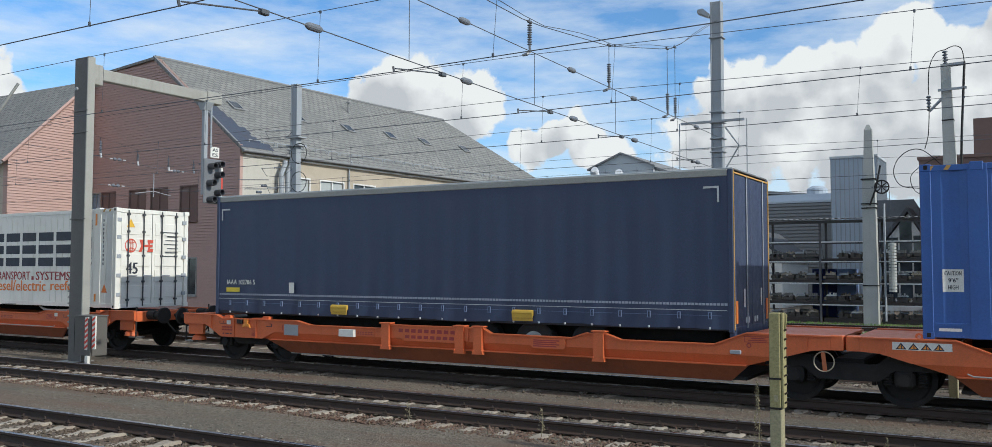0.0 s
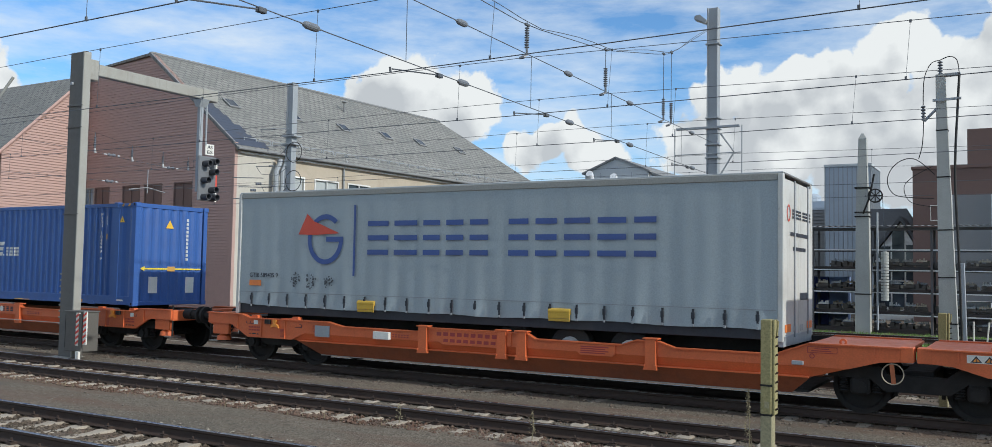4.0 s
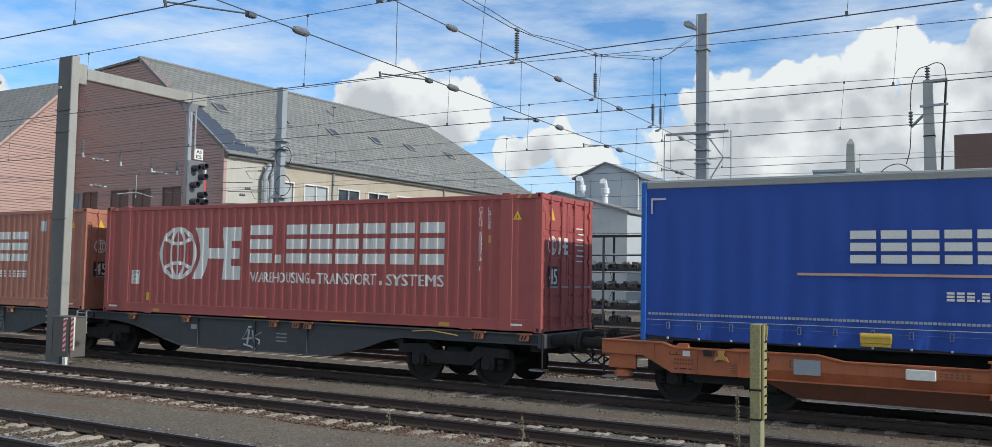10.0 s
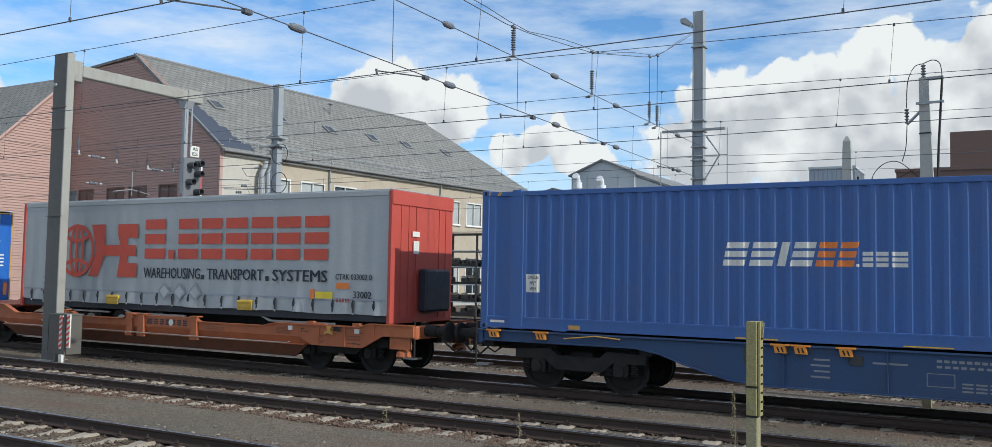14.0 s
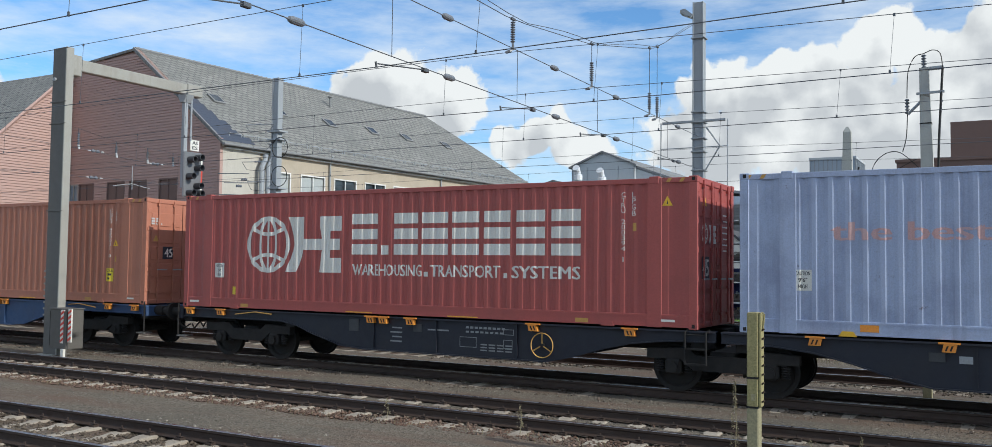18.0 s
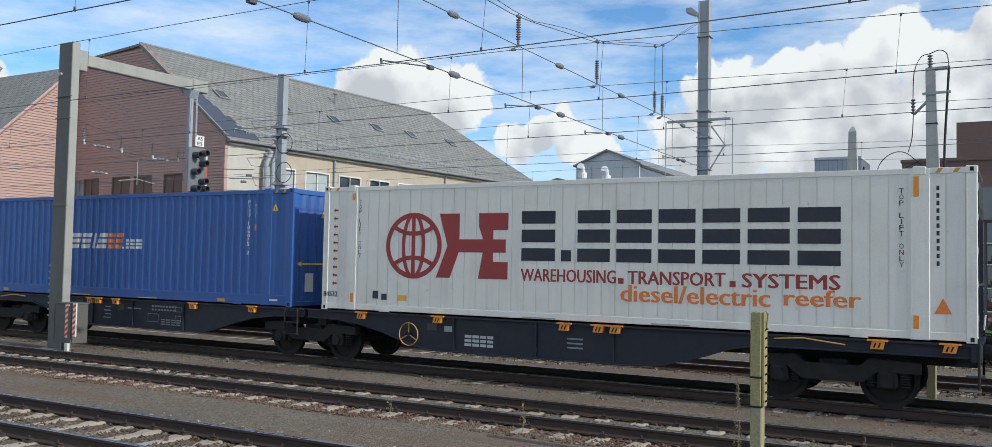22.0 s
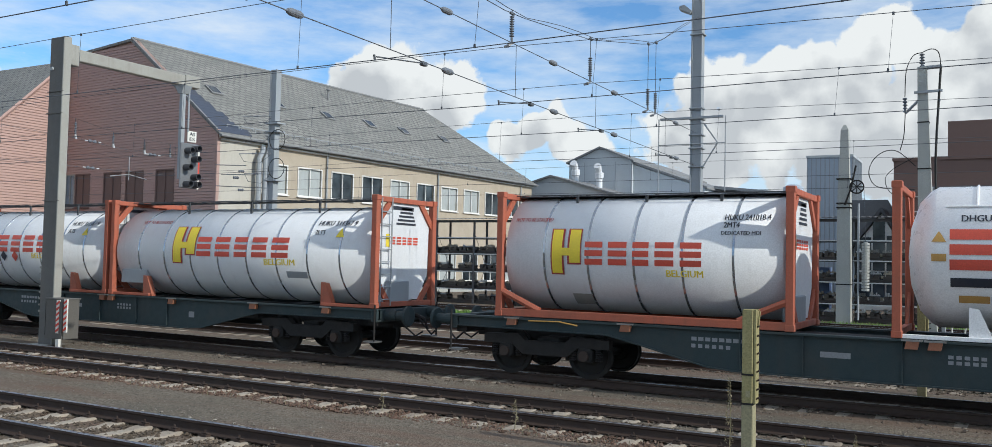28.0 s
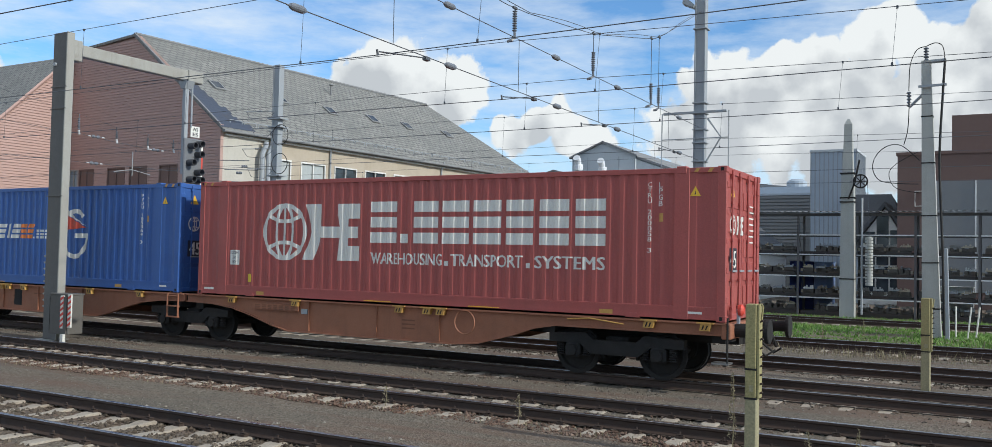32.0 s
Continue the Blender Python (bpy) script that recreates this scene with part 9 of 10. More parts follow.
def hall():
    """The workshop hall: clay-clad gable towards the tracks, plastered long side, slate roof, side wing."""
    X0, X1, Y0, Y1, EZ, AX, AZ = -56.0, -40.4, 38.0, 73.5, 9.95, -49.07, 16.37
    turned = Matrix.Translation((X1, Y0, GROUND_Z)) @ Matrix.Rotation(-radians(HALL_TURN), 4, "Z") @ Matrix.Translation((-X1, -Y0, 0))
    h = thing("workshop_hall", "large hall, clay-clad gable, beige plaster side, slate roof", "building", turned)
    FZ = AZ - 0.35

    def edge(z):
        return X1 if z <= EZ else X1 + (AX - X1) * (z - EZ) / (AZ - EZ)

    outline = [(X0, 0), (X1, 0), (X1, EZ), (AX, AZ), (X0, FZ)]
    part("gable_wall", prism(B(), outline, Y0 + 0.04, Y0 + 0.4), "brick", h, "wall clad with rows of red clay slabs")
    z = 0.0
    while z < FZ - 0.1:
        x1 = edge(z + 0.16)
        cuts = [X0]
        if 0.85 < z + 0.13 < 3.3 or 5.5 < z + 0.13 < 7.8:
            for u0, u1 in GABLE_WINDOWS:
                cuts += [u0 - 0.05, u1 + 0.05]
        cuts.append(x1)
        for xa, xb in zip(cuts[::2], cuts[1::2]):
            bm = B()
            v = [bm.verts.new(p) for p in ((xa, Y0 - 0.07, z), (xb, Y0 - 0.07, z), (xb, Y0 - 0.03, z + 0.175), (xa, Y0 - 0.03, z + 0.175), (xa, Y0 + 0.05, z), (xb, Y0 + 0.05, z), (xa, Y0 + 0.05, z + 0.175), (xb, Y0 + 0.05, z + 0.175))]
            bm.faces.new((v[0], v[1], v[2], v[3])), bm.faces.new((v[0], v[4], v[5], v[1])), bm.faces.new((v[1], v[5], v[7], v[2])), bm.faces.new((v[0], v[3], v[6], v[4]))
            part("cladding_board", bm, "brick", h)
        z += 0.18
    for u0, u1 in GABLE_WINDOWS:
        # outermost upper panes carry a painted sky reflection
        window_unit(h, "y", Y0 - 0.02, u0, u1, 5.6, 7.7, "sky_glass" if u0 > -46 or u0 < -55.5 else "brown_wall", "zinc_pale" if u0 > -46 or u0 < -55.5 else "brown_wall", 1, 0.06)
        window_unit(h, "y", Y0 - 0.02, u0, u1, 1.0, 3.2, "glass", "zinc_pale", 1, 0.06)
    part("verge_trim", tube(B(), [(X1 + 0.05, Y0 - 0.1, EZ), (AX, Y0 - 0.1, AZ + 0.05)], 0.07, 5), "dark_roof", h)
    part("corner_trim", box(B(), X1 - 0.12, X1 + 0.10, Y0 - 0.10, Y0 + 0.12, 0, EZ, 0.01), "brick", h, "clay corner strip")
    # long plastered side
    bm = B()
    y = Y0 + 0.4
    for a, b in SIDE_WINDOWS:
        box(bm, X1 - 0.4, X1, y, a, 0, EZ - 0.1)
        for z0, z1 in ((0, 0.95), (3.25, 6.55), (8.3, EZ - 0.1)):
            box(bm, X1 - 0.4, X1, a, b, z0, z1)
        y = b
    box(bm, X1 - 0.4, X1, y, Y1, 0, EZ - 0.1)
    part("long_wall", bm, "plaster", h, "beige plastered wall with two rows of windows")
    part("grey_panel", box(B(), X1, X1 + 0.05, Y0 + 0.15, Y0 + 3.0, 0, EZ - 0.5), "plaster_pale", h, "pale plastered bay")
    part("cornice", box(B(), X1, X1 + 0.22, Y0, Y1, EZ - 0.50, EZ - 0.14, 0.03), "plaster", h)
    part("eave_board", box(B(), X1, X1 + 0.26, Y0 + 0.2, Y1, EZ - 0.60, EZ - 0.505, 0.01), "trim_white", h, "thin white board under the eaves")
    part("plinth", box(B(), X1, X1 + 0.06, Y0 + 3, Y1, 0, 0.5), "concrete", h)
    for i, (a, b) in enumerate(SIDE_WINDOWS):
        window_unit(h, "x", X1, a, b, 6.55, 8.3, "blind" if i in (0, 1, 4, 6, 7) else "glass", "trim_white", 1)
        window_unit(h, "x", X1, a, b, 0.95, 3.25, "glass" if i % 3 else "blind", "trim_white", 1)
    for y in (47.02, 59.3, 71.5):
        part("downpipe", tube(B(), [(X1 + 0.35, y, EZ - 0.15), (X1 + 0.12, y, EZ - 0.7), (X1 + 0.12, y, 0)], 0.06, 8), "zinc", h)
    for y, top in ((40.75, 9.25), (41.25, 9.3), (41.62, 10.45)):
        part("vent_pipe", tube(B(), [(X1 + 0.5, y, 3.0), (X1 + 0.5, y, top - 0.8), (X1 + 0.5, y + 0.25, top - 0.3), (X1 + 0.5, y + 0.3, top)], 0.16, 10), "zinc", h)
    # roof
    t = 0.16
    e = 0.45
    k = (AZ - EZ) / (X1 - AX)
    bm = B()
    ridge_end = 68.2
    pr = [(X1 + e, Y0 - 0.15, EZ - e * k), (X1 + e, Y1 + 0.3, EZ - e * k), (AX, ridge_end, AZ), (AX, Y0 - 0.15, AZ)]
    v = [bm.verts.new(p) for p in pr] + [bm.verts.new((a, b, c - t)) for a, b, c in pr]
    bm.faces.new(v[:4]), bm.faces.new(v[7:3:-1])
    for i in range(4):
        bm.faces.new((v[i], v[i + 4], v[(i + 1) % 4 + 4], v[(i + 1) % 4]))
    bmesh.ops.recalc_face_normals(bm, faces=bm.faces[:])
    rf = part("roof_slope", bm, "slate", h, "grey slate roof slope")
    bm = B()
    pr = [(AX, Y0 - 0.15, AZ), (AX, ridge_end, AZ), (X0 - 4, ridge_end, FZ - 0.2), (X0 - 4, Y0 + 1.2, FZ - 0.2), (X0, Y0 - 0.15, FZ)]
    v = [bm.verts.new(p) for p in pr] + [bm.verts.new((a, b, c - t)) for a, b, c in pr]
    bm.faces.new(v[:5]), bm.faces.new(v[9:4:-1])
    for i in range(5):
        bm.faces.new((v[i], v[i + 5], v[(i + 1) % 5 + 5], v[(i + 1) % 5]))
    bmesh.ops.recalc_face_normals(bm, faces=bm.faces[:])
    part("roof_slope", bm, "slate", h)
    bm = B()
    v = [bm.verts.new(p) for p in ((X1 + e, Y1 + 0.3, EZ - e * k), (X0 - 4, Y1 + 0.3, EZ - e * k), (X0 - 4, ridge_end, FZ - 0.2), (AX, ridge_end, AZ))]
    bm.faces.new(v)
    bmesh.ops.recalc_face_normals(bm, faces=bm.faces[:])
    part("hip_slope", bm, "slate", h)
    bm = B()
    tube(bm, [(AX, Y0 + i * (ridge_end - Y0) / 140, AZ + 0.03 + 0.02 * (i % 2)) for i in range(141)], 0.11, 6)
    part("ridge", bm, "dark_roof", h)
    part("gutter", tube(B(), [(X1 + e + 0.08, Y0 - 0.2, EZ - e * k - 0.05), (X1 + e + 0.08, Y1 + 0.2, EZ - e * k - 0.05)], 0.085, 8), "dark_roof", h)
    on = lambda x: EZ + (X1 - x) * k
    for i in range(31):
        y = Y0 + 0.9 + i * 1.1
        bm = B()
        x = X1 - 0.35
        box(bm, x - 0.02, x + 0.02, y, y + 0.95, on(x) + 0.18, on(x) + 0.22)
        box(bm, x - 0.02, x + 0.02, y, y + 0.04, on(x) - 0.05, on(x) + 0.22)
        box(bm, x - 0.02, x + 0.02, y + 0.91, y + 0.95, on(x) - 0.05, on(x) + 0.22)
        part("snow_guard", bm, "zinc", rf)
    ang = math.degrees(math.atan(k))
    for x, y in ((-44.68, 41.0), (-44.6, 46.35), (-44.4, 51.05), (-44.5, 55.8), (-44.5, 60.0), (-44.5, 65.4)):
        o = part("roof_light", box(B(), -0.5, 0.5, -0.45, 0.45, 0.0, 0.10, 0.02), "dark_roof", rf, "small roof light")
        o.matrix_basis = pose(x, y, on(x) + 0.02, 0, ang, 0)
        part("pane", box(B(), -0.38, 0.38, -0.33, 0.33, 0.10, 0.115), "glass", o)
    part("vent_cap", tube(B(), [(-46.9, 53.6, on(-46.9)), (-46.9, 53.6, on(-46.9) + 0.75), (-46.9, 53.6, on(-46.9) + 0.76), (-46.9, 53.6, on(-46.9) + 0.86)], [0.07, 0.07, 0.20, 0.17], 8), "dark_roof", rf)
    # smooth bluish patch of newer sheets at the near verge
    bm = B()
    bm.free()
    newer = paint("blue_grey_sheet", (0.075, 0.09, 0.125), 0.85, streak=0.2, spec=0.1)
    rnd = random.Random(12)
    x = -45.3
    while x < -40.3:
        bm = B()
        wide = (1.35 if x < -42.5 else 1.8) * min(1.0, (x + 45.6) / 1.0) + rnd.uniform(-0.18, 0.18) + max(0.0, x + 41.6) * 0.7
        pts = [(x, Y0 - 0.1), (x + 0.29, Y0 - 0.1), (x + 0.29, Y0 + wide), (x, Y0 + wide)]
        lo, hi = ([bm.verts.new((a, b, on(a) + d)) for a, b in pts] for d in (-0.02, 0.035))
        bm.faces.new(hi)
        for i in range(4):
            bm.faces.new((lo[i], lo[(i + 1) % 4], hi[(i + 1) % 4], hi[i]))
        bmesh.ops.recalc_face_normals(bm, faces=bm.faces[:])
        part("slate_course", bm, newer, rf)
        x += 0.3
    # side wing, its gable turned along the tracks
    w = thing("hall_wing", "lower hall wing with pink clay-clad gable and slate roof", "building", pose(0, 0, GROUND_Z))
    EY, RY, RZ, WE = 33.1, 38.9, 15.6, 9.8
    bm = B()
    pts = [(EY, 0), (Y0 + 1.3, 0), (Y0 + 1.3, RZ - 0.9), (RY - 0.6, RZ - 0.9), (EY, WE)]
    va = [bm.verts.new((X0 + 0.02, y, z)) for y, z in pts]
    vb = [bm.verts.new((X0 - 0.4, y, z)) for y, z in pts]
    bm.faces.new(va), bm.faces.new(vb[::-1])
    for i in range(5):
        bm.faces.new((va[i], vb[i], vb[(i + 1) % 5], va[(i + 1) % 5]))
    bmesh.ops.recalc_face_normals(bm, faces=bm.faces[:])
    part("gable_wall", bm, "brick", w)
    z = 0.0
    while z < RZ - 1.2:
        y0 = EY if z <= WE else EY + (RY - EY) * (z + 0.175 - WE) / (RZ - WE)
        if y0 < Y0 - 0.2:
            bm = B()
            v = [bm.verts.new(p) for p in ((X0 + 0.09, y0, z), (X0 + 0.09, Y0 - 0.04, z), (X0 + 0.04, Y0 - 0.04, z + 0.175), (X0 + 0.04, y0, z + 0.175), (X0 + 0.02, y0, z), (X0 + 0.02, Y0 - 0.04, z))]
            bm.faces.new((v[0], v[1], v[2], v[3])), bm.faces.new((v[0], v[4], v[5], v[1]))
            bmesh.ops.recalc_face_normals(bm, faces=bm.faces[:])
            part("cladding_board", bm, "brick", w)
        z += 0.18
    part("front_wall", box(B(), -110, X0 - 0.4, EY, EY + 0.4, 0, WE), "plaster", w)
    bm = B()
    pr = [(-110, EY - 0.5, WE - 0.5), (X0 + 0.12, EY - 0.5, WE - 0.5), (X0 + 0.12, RY, RZ), (-110, RY, RZ)]
    v = [bm.verts.new(p) for p in pr] + [bm.verts.new((a, b, c - t)) for a, b, c in pr]
    bm.faces.new(v[:4]), bm.faces.new(v[7:3:-1])
    for i in range(4):
        bm.faces.new((v[i], v[i + 4], v[(i + 1) % 4 + 4], v[(i + 1) % 4]))
    bmesh.ops.recalc_face_normals(bm, faces=bm.faces[:])
    part("roof_slope", bm, "slate", w)
    part("back_slope", box(B(), -110, X0, RY, RY + 8, RZ - 6, RZ - 5.8), "slate", w)
    part("verge_trim", tube(B(), [(X0 + 0.15, EY - 0.4, WE - 0.45), (X0 + 0.15, RY, RZ - 0.05)], 0.12, 5), "brick", w)
    part("chimney_pipe", tube(B(), [(-63.0, 35.5, 12.0), (-61.2, 36.8, 15.6)], 0.10, 6), "zinc_pale", w)
    

def storage_rack():
    """A long roofed rack full of heavy track parts."""
    r = thing("storage_rack", "long steel storage rack under a sheet roof", "rack", pose(0, 46.0, GROUND_Z))
    xs = [-37.93 + 2.63 * i for i in range(17)]
    for x in xs:
        for y in (0.0, 1.5):
            part("upright", box(B(), x - 0.05, x + 0.05, y - 0.05, y + 0.05, 0, 4.95), "rack", r)
        part("brace", tube(B(), [(x, 0, 0.3), (x, 1.5, 2.2), (x, 0, 4.2)], 0.016, 5), "rack", r)
    levels = (0.80, 1.84, 2.89, 3.85)
    for z in levels:
        for a, b in zip(xs, xs[1:]):
            part("beam", box(B(), a + 0.06, b - 0.06, -0.05, 0.03, z + 0.03, z + 0.085), "rack_beam", r)
            part("beam", box(B(), a + 0.06, b - 0.06, 1.46, 1.54, z, z + 0.10), "rack", r)
        if z < 3.5:
            part("shelf", box(B(), xs[0], xs[-1], 0.03, 1.46, z + 0.05, z + 0.08), "rack", r)
    bm = B()
    va = [bm.verts.new((xs[0] - 0.3 + i * 0.14, -0.5, 5.0 + 0.04 * (i % 2))) for i in range(int((xs[-1] - xs[0] + 0.6) / 0.14))]
    vb = [bm.verts.new((p.co.x, 1.9, p.co.z + 0.12)) for p in va]
    for i in range(len(va) - 1):
        bm.faces.new((va[i], va[i + 1], vb[i + 1], vb[i]))
    part("sheet_roof", bm, "dark_roof", r)
    part("eave_beam", box(B(), xs[0], xs[-1], -0.08, 0.04, 4.82, 4.96), "rack", r)
    # track parts on the shelves
    kinds = []
    for k in range(6):
        rnd = random.Random(40 + k)
        o = thing("track_part", "oily steel track part stored on the rack", "machine part", pose(0, 0, -50), "track parts on the rack")
        bm = B()
        L = rnd.uniform(0.46, 0.56)
        box(bm, -L / 2, L / 2, -0.3, 0.3, 0.0, 0.08, 0.01)
        for i in range(rnd.randint(3, 5)):
            a = -L / 2 + L * i / 5
            box(bm, a, a + rnd.uniform(0.1, 0.22), -0.35, rnd.uniform(-0.1, 0.3), 0.08, rnd.uniform(0.16, 0.30), 0.01)
        part("base_frame", bm, "machine", o)
        bm = B()
        for i in range(5):
            a = -L / 2 + 0.05 + L * 0.18 * i
            box(bm, a, a + 0.06, -0.38, -0.2, 0.30, rnd.uniform(0.33, 0.42), 0.006)
        box(bm, -L / 2, L * 0.45, -0.39, -0.15, 0.25, 0.305)
        part("clamp_comb", bm, ("machine_pale", "rack_beam", "machine_mid", "zinc", "machine_mid", "machine_pale")[k], o)
        part("roller", lathe(B(), [(-0.36, 0.09), (0.3, 0.09)], "y", (L * 0.3, 0, 0.165), 12), "machine", o)
        part("lug", box(B(), -L / 2 - 0.12, -L / 2, -0.2, 0.0, 0.05, 0.2, 0.01), "machine_pale", o)
        kinds.append(o)
    rnd = random.Random(5)
    for z in (0.0, 0.80, 1.84, 2.89):
        for a in xs[:-1]:
            o = part("bearer", box(B(), a + 0.10, a + 2.53, 0.12, 1.30, z + (0.090 if z else 0.0), z + 0.22, 0.015), "machine_dark", r, "dark steel bearer under the stored parts")
            for k in (0.42, 1.01, 1.60, 2.19):
                if rnd.random() < 0.93:
                    copy_thing(rnd.choice(kinds), pose(a + k + rnd.uniform(-0.06, 0.06), 46.62, GROUND_Z + z + 0.222, 0, 0, rnd.choice((0, 180)) + rnd.uniform(-4, 4)))
    for x, z, w, m_, lab in ((-9.75, 1.95, 1.15, "crate_blue", "dark blue crate behind the parts on the rack"), (-8.55, 1.95, 0.9, "crate_pale", "pale blue crate behind the parts on the rack"), (-13.9, 1.95, 1.6, "crate_blue", "dark blue crate behind the parts on the rack"), (-16.8, 0.0, 1.2, "crate_blue", "dark blue crate behind the parts on the rack"), (-3.3, 0.9, 1.9, "rack_beam", "white slatted crate behind the parts on the rack")):
        k = thing("crate", lab, "crate", pose(x, 46.0 + 1.75, GROUND_Z), "crates behind the rack")
        part("box_body", box(B(), 0, w, 0, 0.7, z if z < 0.5 else 0.0, z + 0.62, 0.01), m_, k)
        part("lid", box(B(), -0.02, w + 0.02, -0.02, 0.72, z + 0.62, z + 0.66, 0.01), m_, k)
    for o in kinds:
        for ch in list(o.children_recursive):
            bpy.data.objects.remove(ch)
        bpy.data.objects.remove(o)


def shed(name, label, x0, x1, y0, y1, wall_h, mat, roof=None, ridge=0.0, ribs=0.0, along="y"):
    s = thing(name, label, "building", pose(0, 0, GROUND_Z))
    part("wall", box(B(), x0, x1, y0, y1, 0, wall_h), mat, s)
    if ribs:
        bm = B()
        n = int((x1 - x0) / ribs)
        for i in range(n + 1):
            a = x0 + i * (x1 - x0) / n
            box(bm, a - 0.03, a + 0.03, y0 - 0.05, y0, 0, wall_h)
        n = int((y1 - y0) / ribs)
        for i in range(n + 1):
            a = y0 + i * (y1 - y0) / n
            box(bm, x1, x1 + 0.05, a - 0.03, a + 0.03, 0, wall_h)
        part("ribs", bm, "zinc", s)
    if ridge:
        if along == "y":
            c = (x0 + x1) / 2
            part("gable", prism(B(), [(x0, wall_h), (x1, wall_h), (c, wall_h + ridge)], y0, y1), mat, s)
            for p in (((x0 - 0.3, wall_h - 0.1), (c, wall_h + ridge), (c, wall_h + ridge + 0.15), (x0 - 0.3, wall_h + 0.08)), ((c, wall_h + ridge), (x1 + 0.3, wall_h - 0.1), (x1 + 0.3, wall_h + 0.08), (c, wall_h + ridge + 0.15))):
                part("roof", prism(B(), list(p), y0 - 0.3, y1 + 0.3), roof, s)
        else:
            bm = B()
            c = (y0 + y1) / 2
            for ya, za, yb, zb in ((y0 - 0.3, wall_h - 0.1, c, wall_h + ridge), (c, wall_h + ridge, y1 + 0.3, wall_h - 0.1)):
                v = [bm.verts.new(p) for p in ((x0 - 0.3, ya, za), (x1 + 0.3, ya, za), (x1 + 0.3, yb, zb), (x0 - 0.3, yb, zb))]
                bm.faces.new(v)
            part("roof", bm, roof, s)
    else:
        part("parapet", box(B(), x0 - 0.08, x1 + 0.08, y0 - 0.08, y1 + 0.08, wall_h - 0.12, wall_h + 0.06), roof or mat, s)
    return s


def far_buildings():
    shed("sheet_tower", "tall pale blue sheet-clad tower", -13.75, -10.35, 75, 80, 11.5, "shed_blue", "shed", 0, 0.34)
    b = shed("low_works_shed", "long low works shed with grey slatted walls", -34, -10.6, 82, 92, 8.6, "slat_grey", "shed_blue", 0, 0)
    part("slats", [box(bm_, -34, -10.6, 81.9, 82, 0.4 + i * 0.3, 0.6 + i * 0.3) for bm_ in [B()] for i in range(27)][-1], "slat_grey", b)
    part("upper_storey", box(B(), -33, -13.9, 84, 91, 8.6, 9.4), "shed_blue", b)
    part("roof_vent", lathe(B(), [(0, 0.9), (0.5, 0.9), (0.75, 0.5)], "z", (-16.8, 85, 9.4), 16), "shed_blue", b)
    h = thing("gabled_house", "small house with a dark hipped roof and glazed dormer gable", "building", pose(0, 0, GROUND_Z))
    part("wall", box(B(), -9.0, -5.6, 62.2, 69.8, 0, 4.25), "shed_blue", h)
    bm = B()
    v = [bm.verts.new(p) for p in ((-9.2, 62, 4.1), (-5.3, 62, 4.1), (-5.3, 70.5, 4.1), (-9.2, 70.5, 4.1), (-9.2, 66, 7.3), (-6.85, 66, 7.3))]
    for q in ((0, 1, 5, 4), (1, 2, 5), (2, 3, 4, 5), (3, 0, 4), (3, 2, 1, 0)):
        bm.faces.new([v[i] for i in q])
    bmesh.ops.recalc_face_normals(bm, faces=bm.faces[:])
    part("roof", bm, "slate_dark", h, "dark slate hipped roof")
    d = part("dormer", prism(B(), [(-8.2, 0), (-5.7, 0), (-5.7, 4.2), (-6.75, 6.1), (-8.2, 4.2)], 61.6, 64.5), "trim_white", h, "white dormer gable with tall panes")
    for x0, x1, z1 in ((-8.05, -7.35, 4.6), (-7.25, -6.55, 5.6), (-6.45, -5.85, 4.7)):
        for z0, zt in ((0.8, 2.4), (2.5, z1)):
            part("pane", box(B(), x0, x1, 61.54, 61.6, z0, zt), "glass", d)
    for p in (((-8.7, 3.65), (-6.75, 6.2), (-6.75, 6.5), (-8.95, 3.65)), ((-6.75, 6.2), (-5.2, 3.65), (-4.95, 3.65), (-6.75, 6.5))):
        part("roof", prism(B(), list(p), 61.2, 65.0), "slate_dark", d)
    q = thing("white_gabled_shed", "low white-walled shed with a stepped gable behind the rack", "building", pose(0, 0, GROUND_Z))
    part("wall", box(B(), -18.9, -14.6, 62.0, 70.0, 0, 3.4), "ink_white", q)
    part("gable", prism(B(), [(-18.9, 3.4), (-14.6, 3.4), (-16.75, 5.1)], 62.0, 70.0), "ink_white", q)
    for p in (((-19.2, 3.2), (-16.75, 5.1), (-16.75, 5.3), (-19.3, 3.35)), ((-16.75, 5.1), (-14.3, 3.2), (-14.2, 3.35), (-16.75, 5.3))):
        part("roof", prism(B(), list(p), 61.7, 70.3), "slate_dark", q)
    for x0 in (-18.3, -16.2):
        window_unit(q, "y", 62.0, x0, x0 + 1.0, 1.0, 2.3, "glass", "zinc", 1)
    w = shed("brown_works_hall", "brown-clad works hall with stepped roofline", -5.9, 20, 60, 80, 9.35, "brown_wall", "brown_wall", 0, 0)
    part("tall_block", box(B(), -2.95, 20, 60.5, 80, 9.3, 11.6), "brown_wall", w)
    part("panel_field", box(B(), -3.8, 20, 59.9, 60.02, 1.0, 7.6), "slat_grey", w, "grey panel field")
    for i in range(8):
        part("panel_joint", box(B(), -3.8 + i * 2.1, -3.72 + i * 2.1, 59.86, 59.92, 1.0, 7.6), "rack_beam", w)
    part("cable_frame", tube(B(), [(-4.15, 59.8, 6.1), (-4.9, 59.8, 6.1), (-4.9, 59.8, 7.0), (-4.15, 59.8, 7.0)], 0.035, 5), "trim_white", w)
    g = shed("grey_gabled_works", "grey panelled works building with a low gable", -39.3, -32.5, 85, 110, 12.9, "shed", "dark_roof", 1.45, 1.4)
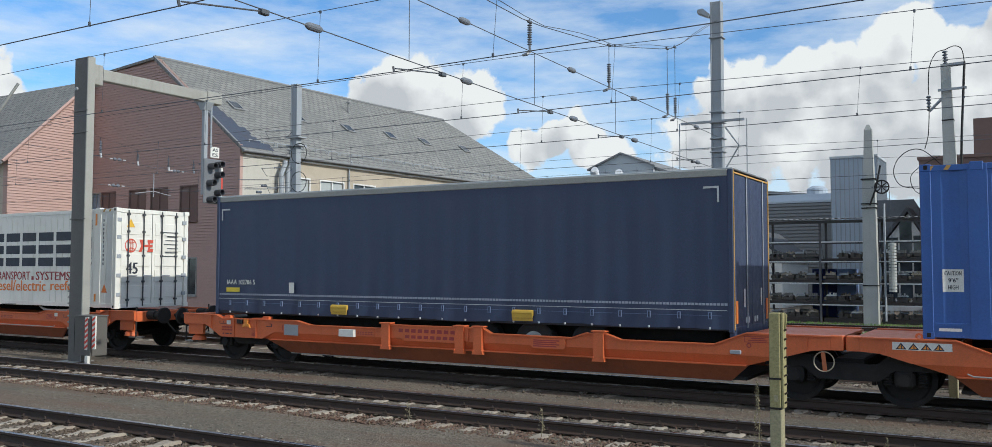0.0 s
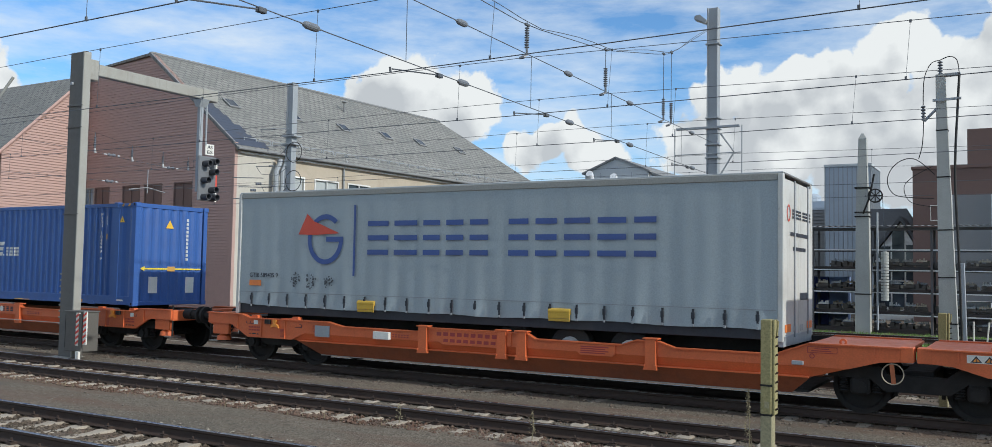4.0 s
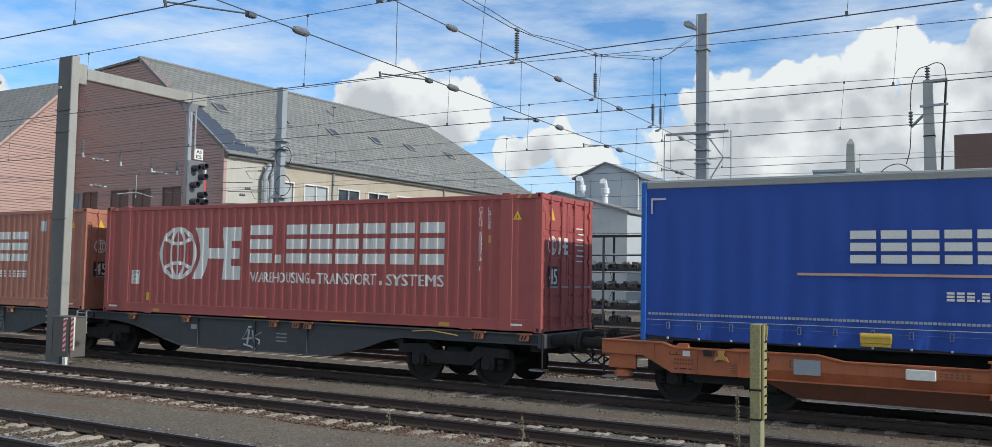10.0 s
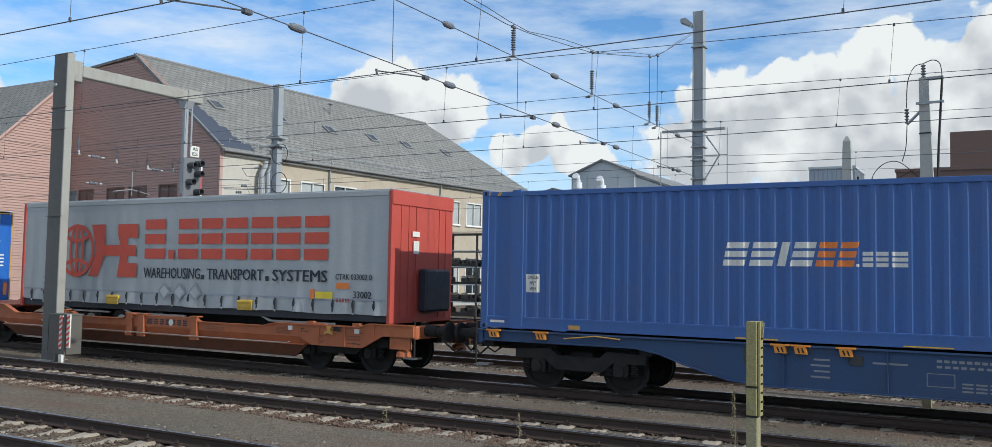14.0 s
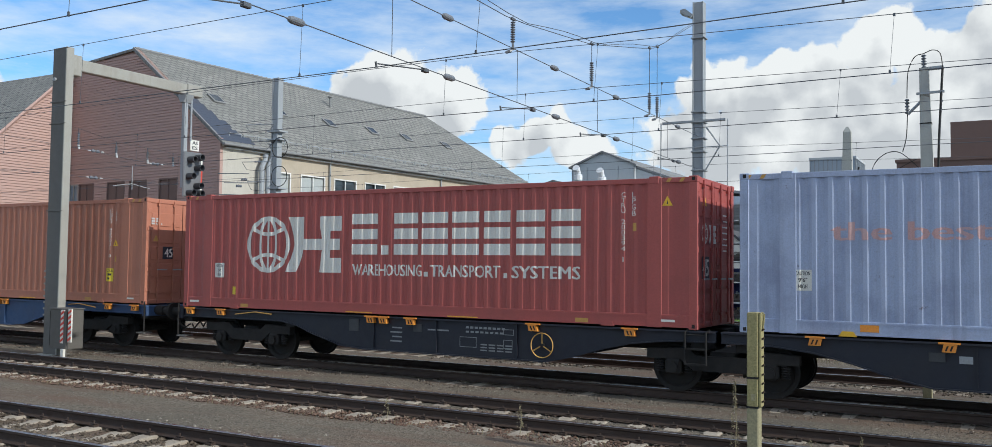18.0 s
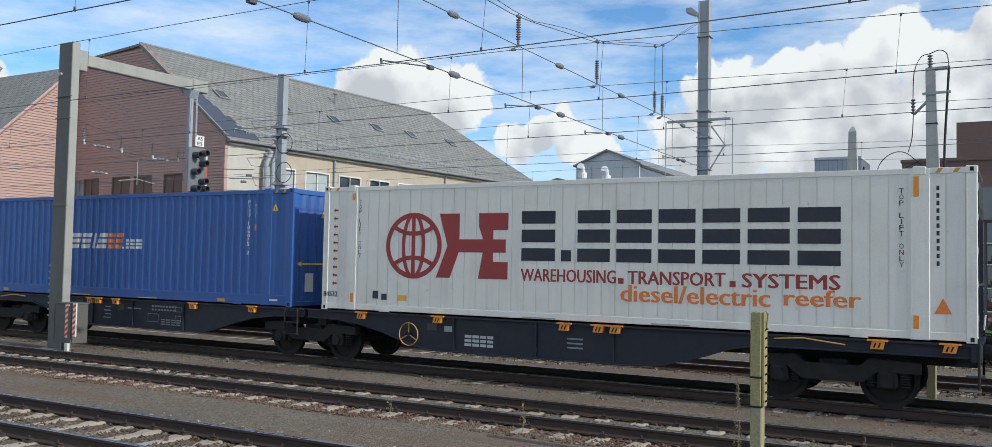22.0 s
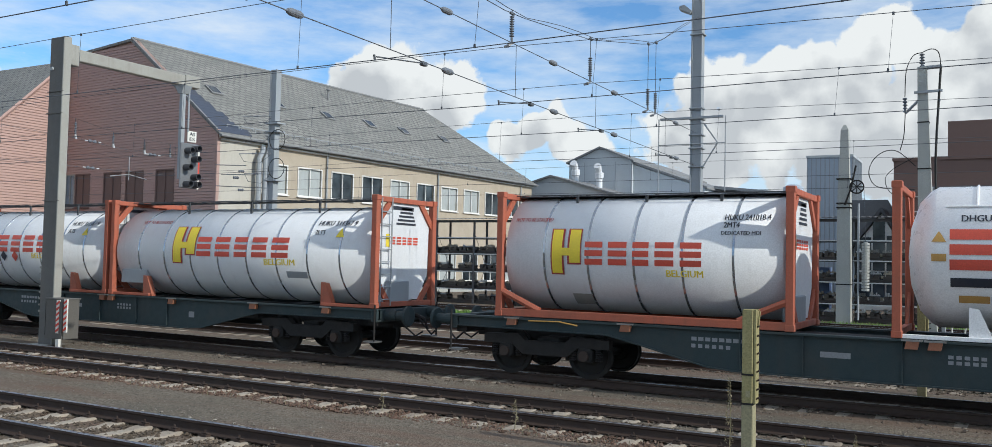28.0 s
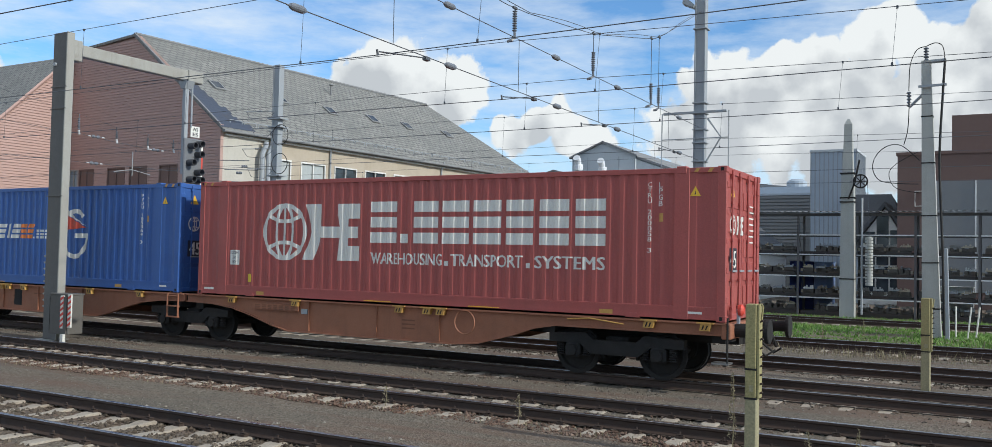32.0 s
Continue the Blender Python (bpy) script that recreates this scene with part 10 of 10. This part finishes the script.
    part("side_bay", prism(B(), [(-32.5, 0), (-25.2, 0), (-25.2, 10.05), (-32.5, 12.6)], 85.5, 110), "shed", g)
    part("side_roof", prism(B(), [(-32.6, 12.7), (-24.9, 10.0), (-24.9, 10.2), (-32.6, 12.95)], 85.4, 112), "dark_roof", g)
    part("low_roof", prism(B(), [(-25, 10.2), (-14.5, 9.2), (-14.5, 9.4), (-25, 10.5)], 88, 112), "dark_roof", g)
    for x, z in ((-36.35, 10.1), (-33.85, 9.75)):
        v = part("vent_cowl", tube(B(), [(x, 80, z), (x, 80, z + 0.9), (x, 80, z + 1.0), (x, 79.95, z + 1.5), (x, 79.9, z + 1.6), (x, 79.6, z + 2.0), (x, 79.4, z + 2.15)], [0.30, 0.30, 0.42, 0.42, 0.30, 0.34, 0.34], 12), "tank", g, "pale ventilation cowl")
    shed("low_gabled_shed", "low grey shed with two roof slopes", -44, -30, 76, 86, 8.6, "shed", "dark_roof", 2.0, 0)
    return


marker_post(-2.75, 11.4, 2.0, 0.088, "weathered yellow-green wooden marker post with bolts")
marker_post(-1.44, 20.4, 1.86, 0.105, "weathered brown-green marker post beside the grass")
signal_gantry()
overhead_line()
hall()
storage_rack()
far_buildings()
for i, (x, y, hh) in enumerate(((-3.05, 11.55, 1.1), (-6.4, 12.05, 0.45), (-8.9, 12.1, 0.35), (-2.2, 11.95, 0.4), (-1.6, 12.0, 0.45), (-5.1, 29.9, 0.7), (-3.9, 30.1, 0.8))):
    weed(x, y, hh, i)
for x in (-1.55, -1.2, -0.95):
    o = part("stake", tube(B(), [(0, 0, 0), (0.0 + 0.12 * (x > -1.3), 0.02, 1.15)], 0.028, 6), "ink_white")
    o.matrix_basis = pose(x, 34.6, GROUND_Z)
    tagged(o, "short white stake standing in the grass", "stake", "white stakes")
loose_ground()
lay_tracks()


def motions():
    """The whole train draws past to the left."""
    for ob in TRAIN:
        p = ob.matrix_basis.translation.copy()
        walk(ob, [(t, Matrix.Translation((p.x + s, p.y, p.z))) for t, s in TRAVEL])


motions()
